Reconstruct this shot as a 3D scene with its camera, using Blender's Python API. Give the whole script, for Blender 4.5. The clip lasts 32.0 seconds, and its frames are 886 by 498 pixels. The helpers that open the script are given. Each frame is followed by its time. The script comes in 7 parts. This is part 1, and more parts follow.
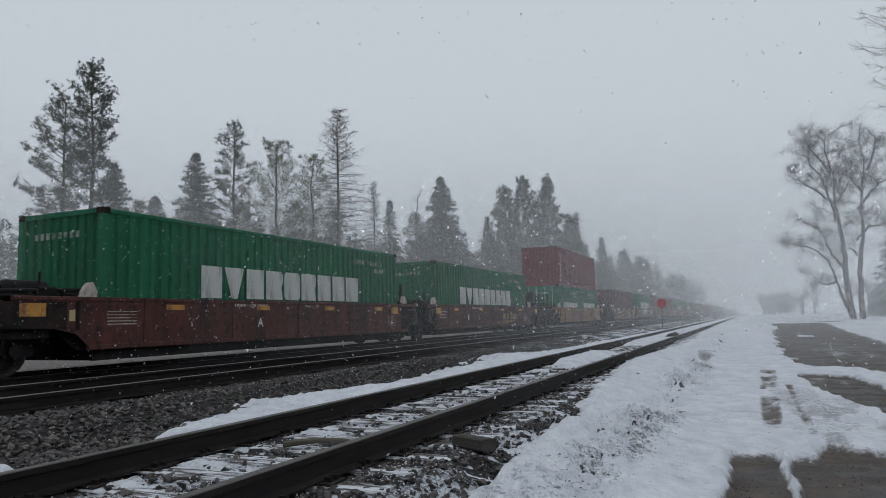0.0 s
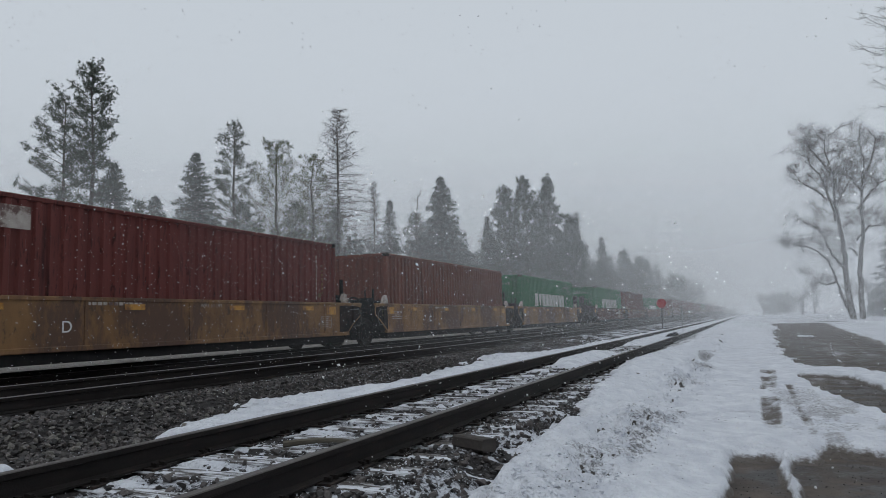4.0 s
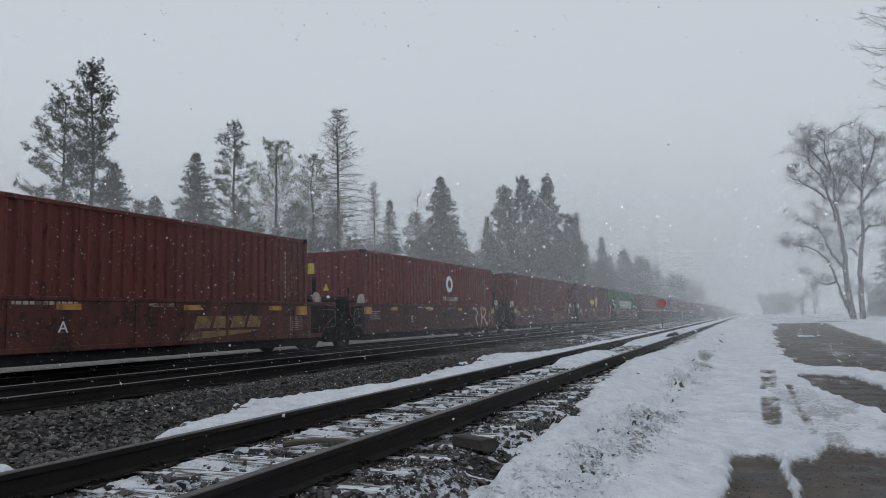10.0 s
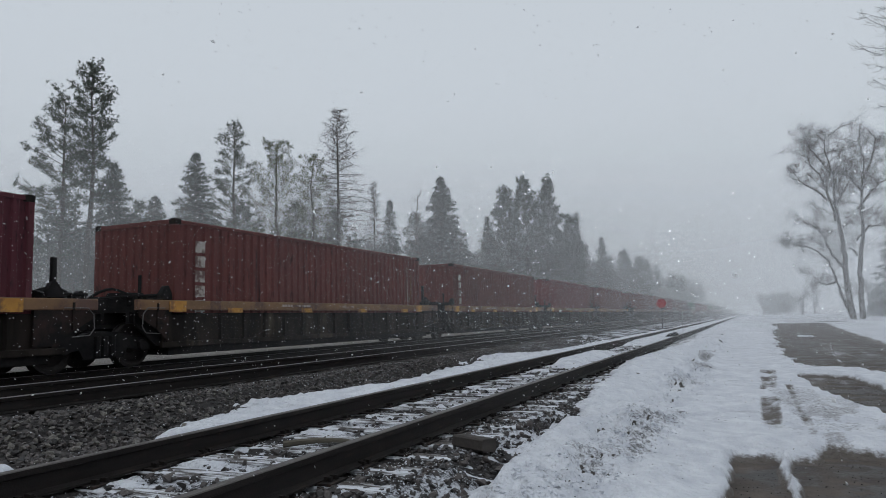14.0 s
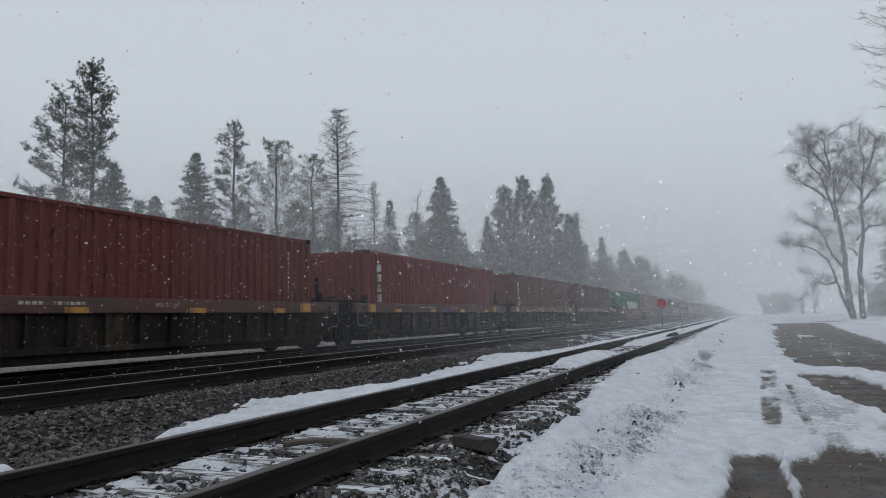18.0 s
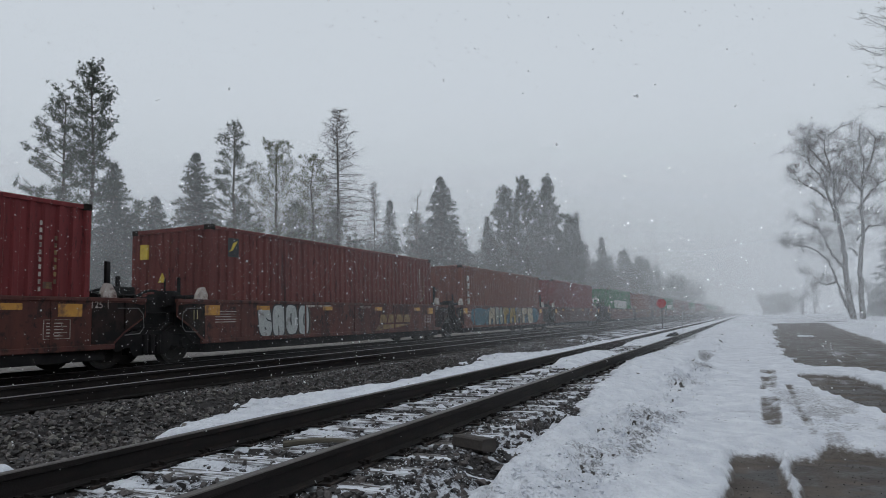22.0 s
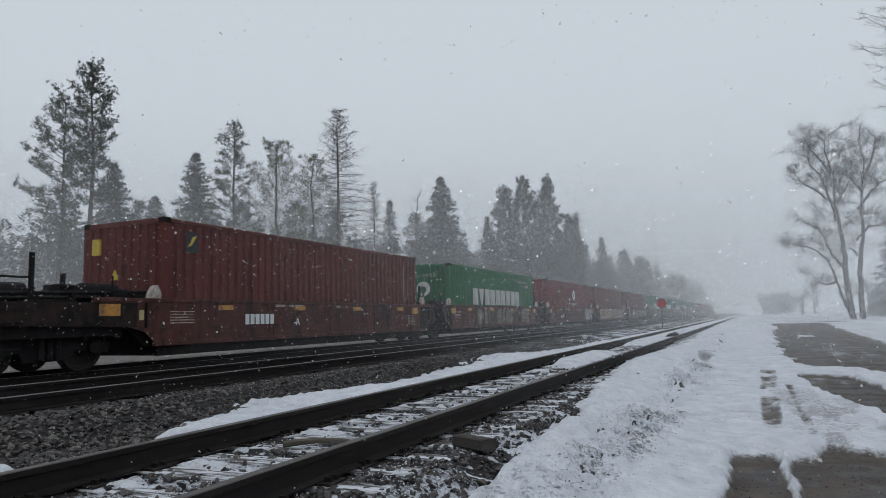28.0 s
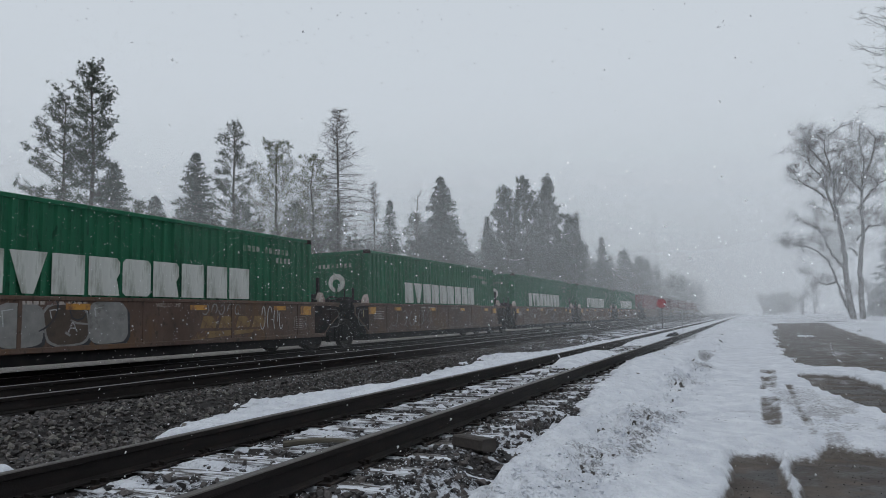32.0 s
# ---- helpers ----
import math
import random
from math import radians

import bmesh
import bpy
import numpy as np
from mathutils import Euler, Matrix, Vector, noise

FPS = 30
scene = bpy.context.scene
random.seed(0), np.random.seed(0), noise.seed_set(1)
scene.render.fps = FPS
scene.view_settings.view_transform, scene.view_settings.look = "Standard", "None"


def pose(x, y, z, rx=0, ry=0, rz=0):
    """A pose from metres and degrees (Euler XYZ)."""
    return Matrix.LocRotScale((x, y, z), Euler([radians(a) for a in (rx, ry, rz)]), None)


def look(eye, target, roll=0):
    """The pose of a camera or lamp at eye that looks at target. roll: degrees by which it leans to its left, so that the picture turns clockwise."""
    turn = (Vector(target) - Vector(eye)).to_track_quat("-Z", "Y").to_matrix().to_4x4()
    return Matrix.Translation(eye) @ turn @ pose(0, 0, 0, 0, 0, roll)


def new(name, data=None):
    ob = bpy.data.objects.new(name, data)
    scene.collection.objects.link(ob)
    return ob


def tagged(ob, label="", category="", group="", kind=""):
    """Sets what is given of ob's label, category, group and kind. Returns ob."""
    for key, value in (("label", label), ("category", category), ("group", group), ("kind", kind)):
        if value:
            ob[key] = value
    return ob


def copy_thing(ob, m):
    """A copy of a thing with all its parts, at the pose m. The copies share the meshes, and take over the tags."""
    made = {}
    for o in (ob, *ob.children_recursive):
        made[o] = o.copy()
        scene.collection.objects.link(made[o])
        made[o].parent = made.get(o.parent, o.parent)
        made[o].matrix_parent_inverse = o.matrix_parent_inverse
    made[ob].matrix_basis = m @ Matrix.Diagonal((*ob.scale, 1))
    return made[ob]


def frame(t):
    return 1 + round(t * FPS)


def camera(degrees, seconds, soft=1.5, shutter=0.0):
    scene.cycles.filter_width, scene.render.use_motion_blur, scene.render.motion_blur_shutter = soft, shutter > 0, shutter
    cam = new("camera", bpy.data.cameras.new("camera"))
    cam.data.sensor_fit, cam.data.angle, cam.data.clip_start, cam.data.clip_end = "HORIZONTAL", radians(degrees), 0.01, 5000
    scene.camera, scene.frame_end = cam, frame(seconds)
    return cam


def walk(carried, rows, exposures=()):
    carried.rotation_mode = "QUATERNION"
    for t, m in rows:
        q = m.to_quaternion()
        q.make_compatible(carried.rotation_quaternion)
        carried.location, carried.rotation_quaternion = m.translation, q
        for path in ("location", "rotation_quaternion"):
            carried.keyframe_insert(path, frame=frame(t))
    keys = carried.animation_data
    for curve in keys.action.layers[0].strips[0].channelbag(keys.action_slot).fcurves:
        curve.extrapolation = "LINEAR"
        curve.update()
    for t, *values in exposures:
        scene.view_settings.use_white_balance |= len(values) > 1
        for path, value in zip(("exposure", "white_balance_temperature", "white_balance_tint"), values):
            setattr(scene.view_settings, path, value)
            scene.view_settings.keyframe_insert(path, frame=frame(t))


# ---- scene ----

# ================= camera =================
EYE = (0.0, 0.0, 1.35)
YAW, PITCH = 0.4171, 0.1019
cam = camera(65.6, 32.0, soft=0.7, shutter=0.02)
_aim = (EYE[0] - math.sin(YAW) * math.cos(PITCH), EYE[1] + math.cos(YAW) * math.cos(PITCH), EYE[2] + math.sin(PITCH))
walk(cam, [(0.0, look(EYE, _aim, -1.43)), (32.0, look(EYE, _aim, -1.43))], exposures=[(0.0, 0.0), (8.0, 0.03), (19.0, 0.06), (25.0, 0.09), (32.0, 0.09)])

# ================= sky and light =================
world = bpy.data.worlds.new("overcast_sky")
scene.world = world
world.use_nodes = True
_n, _l = world.node_tree.nodes, world.node_tree.links
_bg = _n["Background"]
_sky = _n.new("ShaderNodeTexSky")
_sky.sky_type, _sky.sun_disc, _sky.sun_elevation, _sky.sun_rotation = "NISHITA", False, radians(48), radians(200)
_mixs = _n.new("ShaderNodeMix")
_mixs.data_type = "RGBA"
_mixs.inputs[0].default_value = 0.985
_l.new(_sky.outputs[0], _mixs.inputs[6])
_mixs.inputs[7].default_value = (5.45, 5.95, 6.5, 1)
_l.new(_mixs.outputs[2], _bg.inputs["Color"])
_bg.inputs["Strength"].default_value = 0.10
scene.cycles.transparent_max_bounces = 24
sun = new("sun", bpy.data.lights.new("sun", "SUN"))
sun.data.energy, sun.data.angle, sun.data.color = 0.25, radians(60), (1.0, 0.97, 0.93)
sun.matrix_basis = look((0, 0, 60), (14, 38, 0))


# ================= mesh tools =================
class Soup:
    """Collects points and faces and turns them into one mesh."""

    def __init__(self):
        self.v, self.f = [], []

    def add(self, pts, faces):
        o = len(self.v)
        self.v += [tuple(p) for p in pts]
        self.f += [tuple(i + o for i in f) for f in faces]
        return self

    def box(self, x0, x1, y0, y1, z0, z1, m=None):
        pts = [Vector((x, y, z)) for x in (x0, x1) for y in (y0, y1) for z in (z0, z1)]
        if m is not None:
            pts = [m @ p for p in pts]
        return self.add(pts, [(0, 1, 3, 2), (4, 6, 7, 5), (0, 4, 5, 1), (2, 3, 7, 6), (0, 2, 6, 4), (1, 5, 7, 3)])

    def slab(self, x0, x1, y0, y1, z0, z1, c=0.01):
        """A box with chamfered edges all round its long sides."""
        return self.prism([(x0 + c, z0), (x1 - c, z0), (x1, z0 + c), (x1, z1 - c), (x1 - c, z1), (x0 + c, z1), (x0, z1 - c), (x0, z0 + c)], y0, y1)

    def prism(self, section, y0, y1):
        """A section in x, z drawn out along y."""
        n = len(section)
        pts = [(x, y0, z) for x, z in section] + [(x, y1, z) for x, z in section]
        return self.add(pts, [tuple(range(n)), tuple(range(2 * n - 1, n - 1, -1))] + [(i, i + n, (i + 1) % n + n, (i + 1) % n) for i in range(n)])

    def plate(self, outline, x0, x1):
        """An outline in y, z with its thickness along x."""
        n = len(outline)
        pts = [(x0, y, z) for y, z in outline] + [(x1, y, z) for y, z in outline]
        return self.add(pts, [tuple(range(n)), tuple(range(2 * n - 1, n - 1, -1))] + [(i, i + n, (i + 1) % n + n, (i + 1) % n) for i in range(n)])

    def tube(self, a, b, r0, r1=None, n=8, caps=True):
        a, b = Vector(a), Vector(b)
        r1 = r0 if r1 is None else r1
        d = (b - a).normalized()
        e = d.orthogonal().normalized()
        g = d.cross(e)
        pts = [a + (e * math.cos(6.28319 * i / n) + g * math.sin(6.28319 * i / n)) * r0 for i in range(n)]
        pts += [b + (e * math.cos(6.28319 * i / n) + g * math.sin(6.28319 * i / n)) * r1 for i in range(n)]
        fs = [(i, (i + 1) % n, (i + 1) % n + n, i + n) for i in range(n)]
        if caps:
            fs += [tuple(range(n - 1, -1, -1)), tuple(range(n, 2 * n))]
        return self.add(pts, fs)

    def ring(self, c, axis, r, t, n=18, k=6):
        """A torus round c."""
        axis = Vector(axis).normalized()
        e = axis.orthogonal().normalized()
        g = axis.cross(e)
        pts, fs = [], []
        for i in range(n):
            w = e * math.cos(6.28319 * i / n) + g * math.sin(6.28319 * i / n)
            for j in range(k):
                pts.append(Vector(c) + w * (r + t * math.cos(6.28319 * j / k)) + axis * t * math.sin(6.28319 * j / k))
        for i in range(n):
            for j in range(k):
                fs.append((i * k + j, ((i + 1) % n) * k + j, ((i + 1) % n) * k + (j + 1) % k, i * k + (j + 1) % k))
        return self.add(pts, fs)

    def mesh(self, name, material, smooth=False):
        me = bpy.data.meshes.new(name)
        me.from_pydata(self.v, [], self.f)
        me.materials.append(material)
        if smooth:
            me.polygons.foreach_set("use_smooth", [True] * len(me.polygons))
        me.update()
        return me


def empty(name, m, label="", category="", group="", kind=""):
    ob = new(name)
    ob.empty_display_size = 0.2
    ob.matrix_basis = m
    return tagged(ob, label, category, group, kind)


def part(name, me, parent, m=None, label=""):
    """Hangs one mesh object under a thing or a part."""
    ob = new(name, me)
    ob.parent = parent
    if m is not None:
        ob.matrix_basis = m
    if name in ("number", "marking", "lettering", "sign_lettering"):
        tagged(ob, label, kind="stuff")
    return tagged(ob, label)


def vnoise(x, y, seed=0):
    """Smooth value noise on arrays, about -1 to 1."""
    x, y = np.asarray(x, float), np.asarray(y, float)
    xi, yi = np.floor(x).astype(np.int64), np.floor(y).astype(np.int64)
    fx, fy = x - xi, y - yi
    fx, fy = fx * fx * (3 - 2 * fx), fy * fy * (3 - 2 * fy)

    def h(a, b):
        k = (a * 374761393 + b * 668265263 + seed * 974634777) & 0xFFFFFFFF
        k = ((k ^ (k >> 13)) * 1274126177) & 0xFFFFFFFF
        return ((k ^ (k >> 16)) & 0xFFFF) / 32767.5 - 1
    a, b, c, d = h(xi, yi), h(xi + 1, yi), h(xi, yi + 1), h(xi + 1, yi + 1)
    return (a * (1 - fx) + b * fx) * (1 - fy) + (c * (1 - fx) + d * fx) * fy


def fbm(x, y, seed=0, octaves=4):
    return sum(vnoise(x * 2 ** i, y * 2 ** i, seed + i) * 0.5 ** i for i in range(octaves))


def step(a, b, x):
    t = np.clip((np.asarray(x, float) - a) / (b - a), 0, 1)
    return t * t * (3 - 2 * t)


# ================= materials =================
def mat(name, c1, c2=None, rough=0.8, metal=0.0, scale=6.0, stretch=(1, 1, 1), c3=None, c3_at=0.62, fine=60.0, bump=0.3, bump_dist=0.01, vary=0.0, spec=0.5, wet=None):
    """A weathered surface: two tones by a broad noise, a third in blotches, fine grain as relief."""
    m = bpy.data.materials.new(name)
    m.use_nodes = True
    n, l = m.node_tree.nodes, m.node_tree.links
    p = n["Principled BSDF"]
    p.inputs["Metallic"].default_value = metal
    p.inputs["Roughness"].default_value = rough
    p.inputs["Specular IOR Level"].default_value = spec
    tc = n.new("ShaderNodeTexCoord")
    mp = n.new("ShaderNodeMapping")
    mp.inputs["Scale"].default_value = stretch
    l.new(tc.outputs["Object"], mp.inputs["Vector"])
    n1 = n.new("ShaderNodeTexNoise")
    n1.inputs["Scale"].default_value, n1.inputs["Detail"].default_value, n1.inputs["Roughness"].default_value = scale, 5, 0.62
    l.new(mp.outputs[0], n1.inputs["Vector"])
    ramp = n.new("ShaderNodeValToRGB")
    ramp.color_ramp.elements[0].position, ramp.color_ramp.elements[1].position = 0.3, 0.7
    ramp.color_ramp.elements[0].color = (*c1, 1)
    ramp.color_ramp.elements[1].color = (*(c2 or c1), 1)
    l.new(n1.outputs[0], ramp.inputs[0])
    out = ramp.outputs[0]
    if c3:
        n3 = n.new("ShaderNodeTexNoise")
        n3.inputs["Scale"].default_value, n3.inputs["Detail"].default_value, n3.inputs["Roughness"].default_value = scale * 0.45, 9, 0.7
        l.new(mp.outputs[0], n3.inputs["Vector"])
        r3 = n.new("ShaderNodeMapRange")
        r3.inputs["From Min"].default_value, r3.inputs["From Max"].default_value = c3_at - 0.04, c3_at + 0.06
        l.new(n3.outputs[0], r3.inputs["Value"])
        mx = n.new("ShaderNodeMix")
        mx.data_type = "RGBA"
        l.new(r3.outputs[0], mx.inputs[0])
        l.new(out, mx.inputs[6])
        mx.inputs[7].default_value = (*c3, 1)
        out = mx.outputs[2]
        if wet is not None:
            rr = n.new("ShaderNodeMapRange")
            rr.inputs["To Min"].default_value, rr.inputs["To Max"].default_value = rough, wet
            l.new(r3.outputs[0], rr.inputs["Value"])
            l.new(rr.outputs[0], p.inputs["Roughness"])
    if vary:
        oi = n.new("ShaderNodeObjectInfo")
        hs = n.new("ShaderNodeHueSaturation")
        mr = n.new("ShaderNodeMapRange")
        mr.inputs["To Min"].default_value, mr.inputs["To Max"].default_value = 1 - vary, 1 + vary
        l.new(oi.outputs["Random"], mr.inputs["Value"])
        l.new(mr.outputs[0], hs.inputs["Value"])
        l.new(out, hs.inputs["Color"])
        out = hs.outputs[0]
    l.new(out, p.inputs["Base Color"])
    nf = n.new("ShaderNodeTexNoise")
    nf.inputs["Scale"].default_value, nf.inputs["Detail"].default_value = fine, 4
    l.new(tc.outputs["Object"], nf.inputs["Vector"])
    bp = n.new("ShaderNodeBump")
    bp.inputs["Strength"].default_value, bp.inputs["Distance"].default_value = bump, bump_dist
    l.new(nf.outputs[0], bp.inputs["Height"])
    l.new(bp.outputs[0], p.inputs["Normal"])
    return m


SNOW = (0.79, 0.81, 0.85)
M_SNOW = mat("snow", (0.57, 0.59, 0.65), SNOW, rough=0.75, scale=3.6, fine=20, bump=1.0, bump_dist=0.06, c3=(0.46, 0.47, 0.51), c3_at=0.64)
M_DIRTY_SNOW = mat("dirty_snow", (0.55, 0.56, 0.58), (0.70, 0.72, 0.75), rough=0.8, scale=5, fine=40, bump=0.5, c3=(0.22, 0.20, 0.18), c3_at=0.64)
M_MUD = mat("wet_mud", (0.052, 0.043, 0.037), (0.135, 0.110, 0.090), rough=0.75, scale=3.2, fine=45, bump=0.6, bump_dist=0.02, c3=(0.036, 0.030, 0.028), c3_at=0.50, wet=0.42, spec=0.25)
M_DIRT = mat("stony_soil", (0.05, 0.045, 0.042), (0.12, 0.11, 0.10), rough=0.9, scale=18, fine=60, bump=0.8, bump_dist=0.02)
M_BALLAST = mat("ballast", (0.012, 0.011, 0.011), (0.044, 0.039, 0.038), rough=0.9, spec=0.25, scale=14, fine=55, bump=1.0, bump_dist=0.03)
M_STONE = mat("ballast_stone", (0.036, 0.034, 0.030), (0.19, 0.175, 0.155), rough=0.6, scale=9, fine=70, bump=0.4, vary=0.45, c3=(0.10, 0.075, 0.06), c3_at=0.63)
M_TIE = mat("old_timber", (0.035, 0.028, 0.024), (0.075, 0.062, 0.052), rough=0.85, scale=5, stretch=(0.6, 7, 7), fine=60, bump=0.6, c3=(0.66, 0.68, 0.72), c3_at=0.47)
M_TIE_FAR = mat("dark_timber", (0.03, 0.025, 0.022), (0.06, 0.05, 0.045), rough=0.85, scale=5, stretch=(0.6, 7, 7), fine=60, bump=0.5)
M_RAIL = mat("rail_steel", (0.007, 0.006, 0.006), (0.018, 0.0135, 0.012), rough=0.75, scale=7, stretch=(3, 0.5, 3), fine=80, bump=0.3, spec=0.25, c3=(0.05, 0.032, 0.024), c3_at=0.62)
M_RAILHEAD = mat("worn_rail_head", (0.12, 0.115, 0.115), (0.22, 0.21, 0.21), rough=0.42, metal=0.9, scale=4, stretch=(3, 0.4, 3), fine=90, bump=0.1)
M_DULLHEAD = mat("dull_rail_head", (0.055, 0.047, 0.043), (0.10, 0.088, 0.08), rough=0.5, metal=0.3, scale=4, stretch=(3, 0.4, 3), fine=90, bump=0.15)
M_BLACK = mat("sooty_steel", (0.006, 0.006, 0.007), (0.018, 0.016, 0.016), rough=0.8, spec=0.2, scale=5, fine=50, bump=0.3, metal=0.0)
M_WHEEL = mat("wheel_steel", (0.010, 0.009, 0.009), (0.026, 0.022, 0.02), rough=0.65, metal=0.2, scale=8)
M_BROWN = mat("brown_car_paint", (0.066, 0.022, 0.018), (0.110, 0.037, 0.028), rough=0.7, spec=0.3, scale=3.4, stretch=(1, 1, 0.22), c3=(0.040, 0.019, 0.016), c3_at=0.58, bump=0.25, vary=0.2)
M_TAN = mat("yellow_car_paint", (0.165, 0.080, 0.029), (0.27, 0.140, 0.048), rough=0.65, scale=2.0, stretch=(1, 1, 0.4), c3=(0.10, 0.050, 0.030), c3_at=0.52, bump=0.25, vary=0.15)
M_GREYBROWN = mat("dusty_car_paint", (0.060, 0.034, 0.024), (0.105, 0.066, 0.048), rough=0.75, scale=2.0, stretch=(1, 1, 0.5), c3=(0.095, 0.050, 0.024), c3_at=0.58, bump=0.25, vary=0.15)
M_DARKCAR = mat("grimy_dark_paint", (0.011, 0.0095, 0.009), (0.032, 0.025, 0.021), rough=0.85, spec=0.12, scale=2.0, stretch=(1, 1, 0.3), c3=(0.06, 0.05, 0.035), c3_at=0.62, bump=0.25)
M_CHORD_Y = mat("yellow_chord_paint", (0.15, 0.078, 0.034), (0.22, 0.118, 0.050), rough=0.65, scale=2.5, c3=(0.10, 0.05, 0.035), c3_at=0.55)
M_CHORD_B = mat("brown_chord_paint", (0.070, 0.028, 0.023), (0.105, 0.044, 0.034), rough=0.65, scale=2.5, c3=(0.06, 0.035, 0.03), c3_at=0.55)
M_AMBER = mat("amber_reflector", (0.38, 0.165, 0.018), (0.52, 0.25, 0.028), rough=0.5, scale=5, c3=(0.17, 0.075, 0.025), c3_at=0.56)
M_WHITE = mat("white_marking", (0.62, 0.63, 0.63), (0.74, 0.75, 0.75), rough=0.6, scale=4, c3=(0.42, 0.42, 0.40), c3_at=0.66)
M_FADED = mat("faded_marking", (0.33, 0.28, 0.25), (0.45, 0.40, 0.36), rough=0.7, scale=8, c3=(0.12, 0.07, 0.06), c3_at=0.52)
M_GOLD = mat("faded_gold_marking", (0.15, 0.092, 0.036), (0.23, 0.14, 0.05), rough=0.7, scale=6, c3=(0.085, 0.042, 0.03), c3_at=0.50)
M_DIM = mat("worn_marking", (0.20, 0.24, 0.21), (0.28, 0.32, 0.28), rough=0.7, scale=8, c3=(0.05, 0.12, 0.07), c3_at=0.52)
M_ROPE = mat("yellow_marking", (0.48, 0.34, 0.03), (0.60, 0.43, 0.05), rough=0.6, scale=5, c3=(0.30, 0.20, 0.04), c3_at=0.6)
M_BLUE = mat("blue_marking", (0.04, 0.15, 0.35), (0.06, 0.22, 0.42), rough=0.6)
M_INK = mat("black_marking", (0.015, 0.015, 0.018), (0.03, 0.03, 0.035), rough=0.6)
M_RED = mat("red_target_paint", (0.28, 0.008, 0.016), (0.36, 0.012, 0.022), rough=0.5, scale=9)
M_TAG = mat("pale_yellow_tag", (0.36, 0.30, 0.13), (0.46, 0.40, 0.20), rough=0.6, scale=8)
M_IRON = mat("dull_bare_iron", (0.10, 0.10, 0.10), (0.17, 0.165, 0.16), rough=0.6, metal=0.3)
M_GREY = mat("galvanised_steel", (0.26, 0.27, 0.28), (0.36, 0.37, 0.38), rough=0.5, metal=0.5)


def container_paint(name, c, k=1.35, grime=(0.06, 0.045, 0.04), at=0.64):
    return mat(name, c, tuple(min(1, a * k) for a in c), rough=0.6, scale=1.6, stretch=(1, 3.2, 0.22), c3=grime, c3_at=at, fine=30, bump=0.15, vary=0.12, spec=0.25)


def add_scuffs(m, colour, at, scale, stretch, share=1.0):
    """Small chips and streaks of another tone on painted steel."""
    n, l = m.node_tree.nodes, m.node_tree.links
    p = n["Principled BSDF"]
    old = p.inputs["Base Color"].links[0].from_socket
    tc, mp, nz, mr, mx = (n.new("ShaderNode" + k) for k in ("TexCoord", "Mapping", "TexNoise", "MapRange", "Mix"))
    mp.inputs["Scale"].default_value = stretch
    l.new(tc.outputs["Object"], mp.inputs["Vector"])
    nz.inputs["Scale"].default_value, nz.inputs["Detail"].default_value, nz.inputs["Roughness"].default_value = scale, 8, 0.75
    l.new(mp.outputs[0], nz.inputs["Vector"])
    mr.inputs["From Min"].default_value, mr.inputs["From Max"].default_value, mr.inputs["To Max"].default_value = at, at + 0.06, share
    l.new(nz.outputs[0], mr.inputs["Value"])
    mx.data_type = "RGBA"
    l.new(mr.outputs[0], mx.inputs[0])
    l.new(old, mx.inputs[6])
    mx.inputs[7].default_value = (*colour, 1)
    l.new(mx.outputs[2], p.inputs["Base Color"])


PAINT = {
    "green": container_paint("green_container_paint", (0.010, 0.092, 0.045), 1.45, (0.012, 0.05, 0.032), 0.66),
    "bright": container_paint("bright_green_container_paint", (0.011, 0.105, 0.040), 1.4, (0.012, 0.08, 0.035), 0.68),
    "red": container_paint("red_container_paint", (0.122, 0.020, 0.021), 1.35, (0.050, 0.013, 0.013)),
    "brown": container_paint("oxide_container_paint", (0.100, 0.026, 0.022), 1.4, (0.040, 0.014, 0.013)),
    "rust": container_paint("orange_oxide_container_paint", (0.120, 0.036, 0.023), 1.4, (0.054, 0.022, 0.014)),
    "maroon": container_paint("maroon_container_paint", (0.068, 0.015, 0.021), 1.4, (0.032, 0.010, 0.014)),
}
for _key, _dark, _pale in (("green", (0.008, 0.045, 0.026), (0.05, 0.16, 0.10)), ("bright", (0.008, 0.055, 0.025), (0.05, 0.18, 0.10)), ("red", (0.035, 0.010, 0.010), (0.19, 0.060, 0.052)),
                           ("brown", (0.030, 0.011, 0.009), (0.15, 0.062, 0.048)), ("rust", (0.036, 0.014, 0.010), (0.20, 0.085, 0.055)), ("maroon", (0.022, 0.007, 0.009), (0.12, 0.045, 0.048))):
    add_scuffs(PAINT[_key], _dark, 0.56, 7.0, (1, 2.2, 0.35), 0.75)
    add_scuffs(PAINT[_key], _pale, 0.63, 11.0, (1, 1.6, 0.5), 0.6)
add_scuffs(M_BROWN, (0.018, 0.012, 0.010), 0.53, 6.0, (1, 1, 0.8), 0.8)
add_scuffs(M_BROWN, (0.13, 0.065, 0.045), 0.63, 14.0, (1, 1, 0.6), 0.6)
add_scuffs(M_TAN, (0.06, 0.034, 0.022), 0.55, 6.0, (1, 1, 0.5), 0.8)
add_scuffs(M_GREYBROWN, (0.035, 0.024, 0.018), 0.55, 7.0, (1, 1, 0.5), 0.8)
M_SOOT = mat("sooty_brown_paint", (0.016, 0.012, 0.011), (0.034, 0.021, 0.018), rough=0.8, spec=0.2, scale=6, c3=(0.010, 0.009, 0.009), c3_at=0.52)
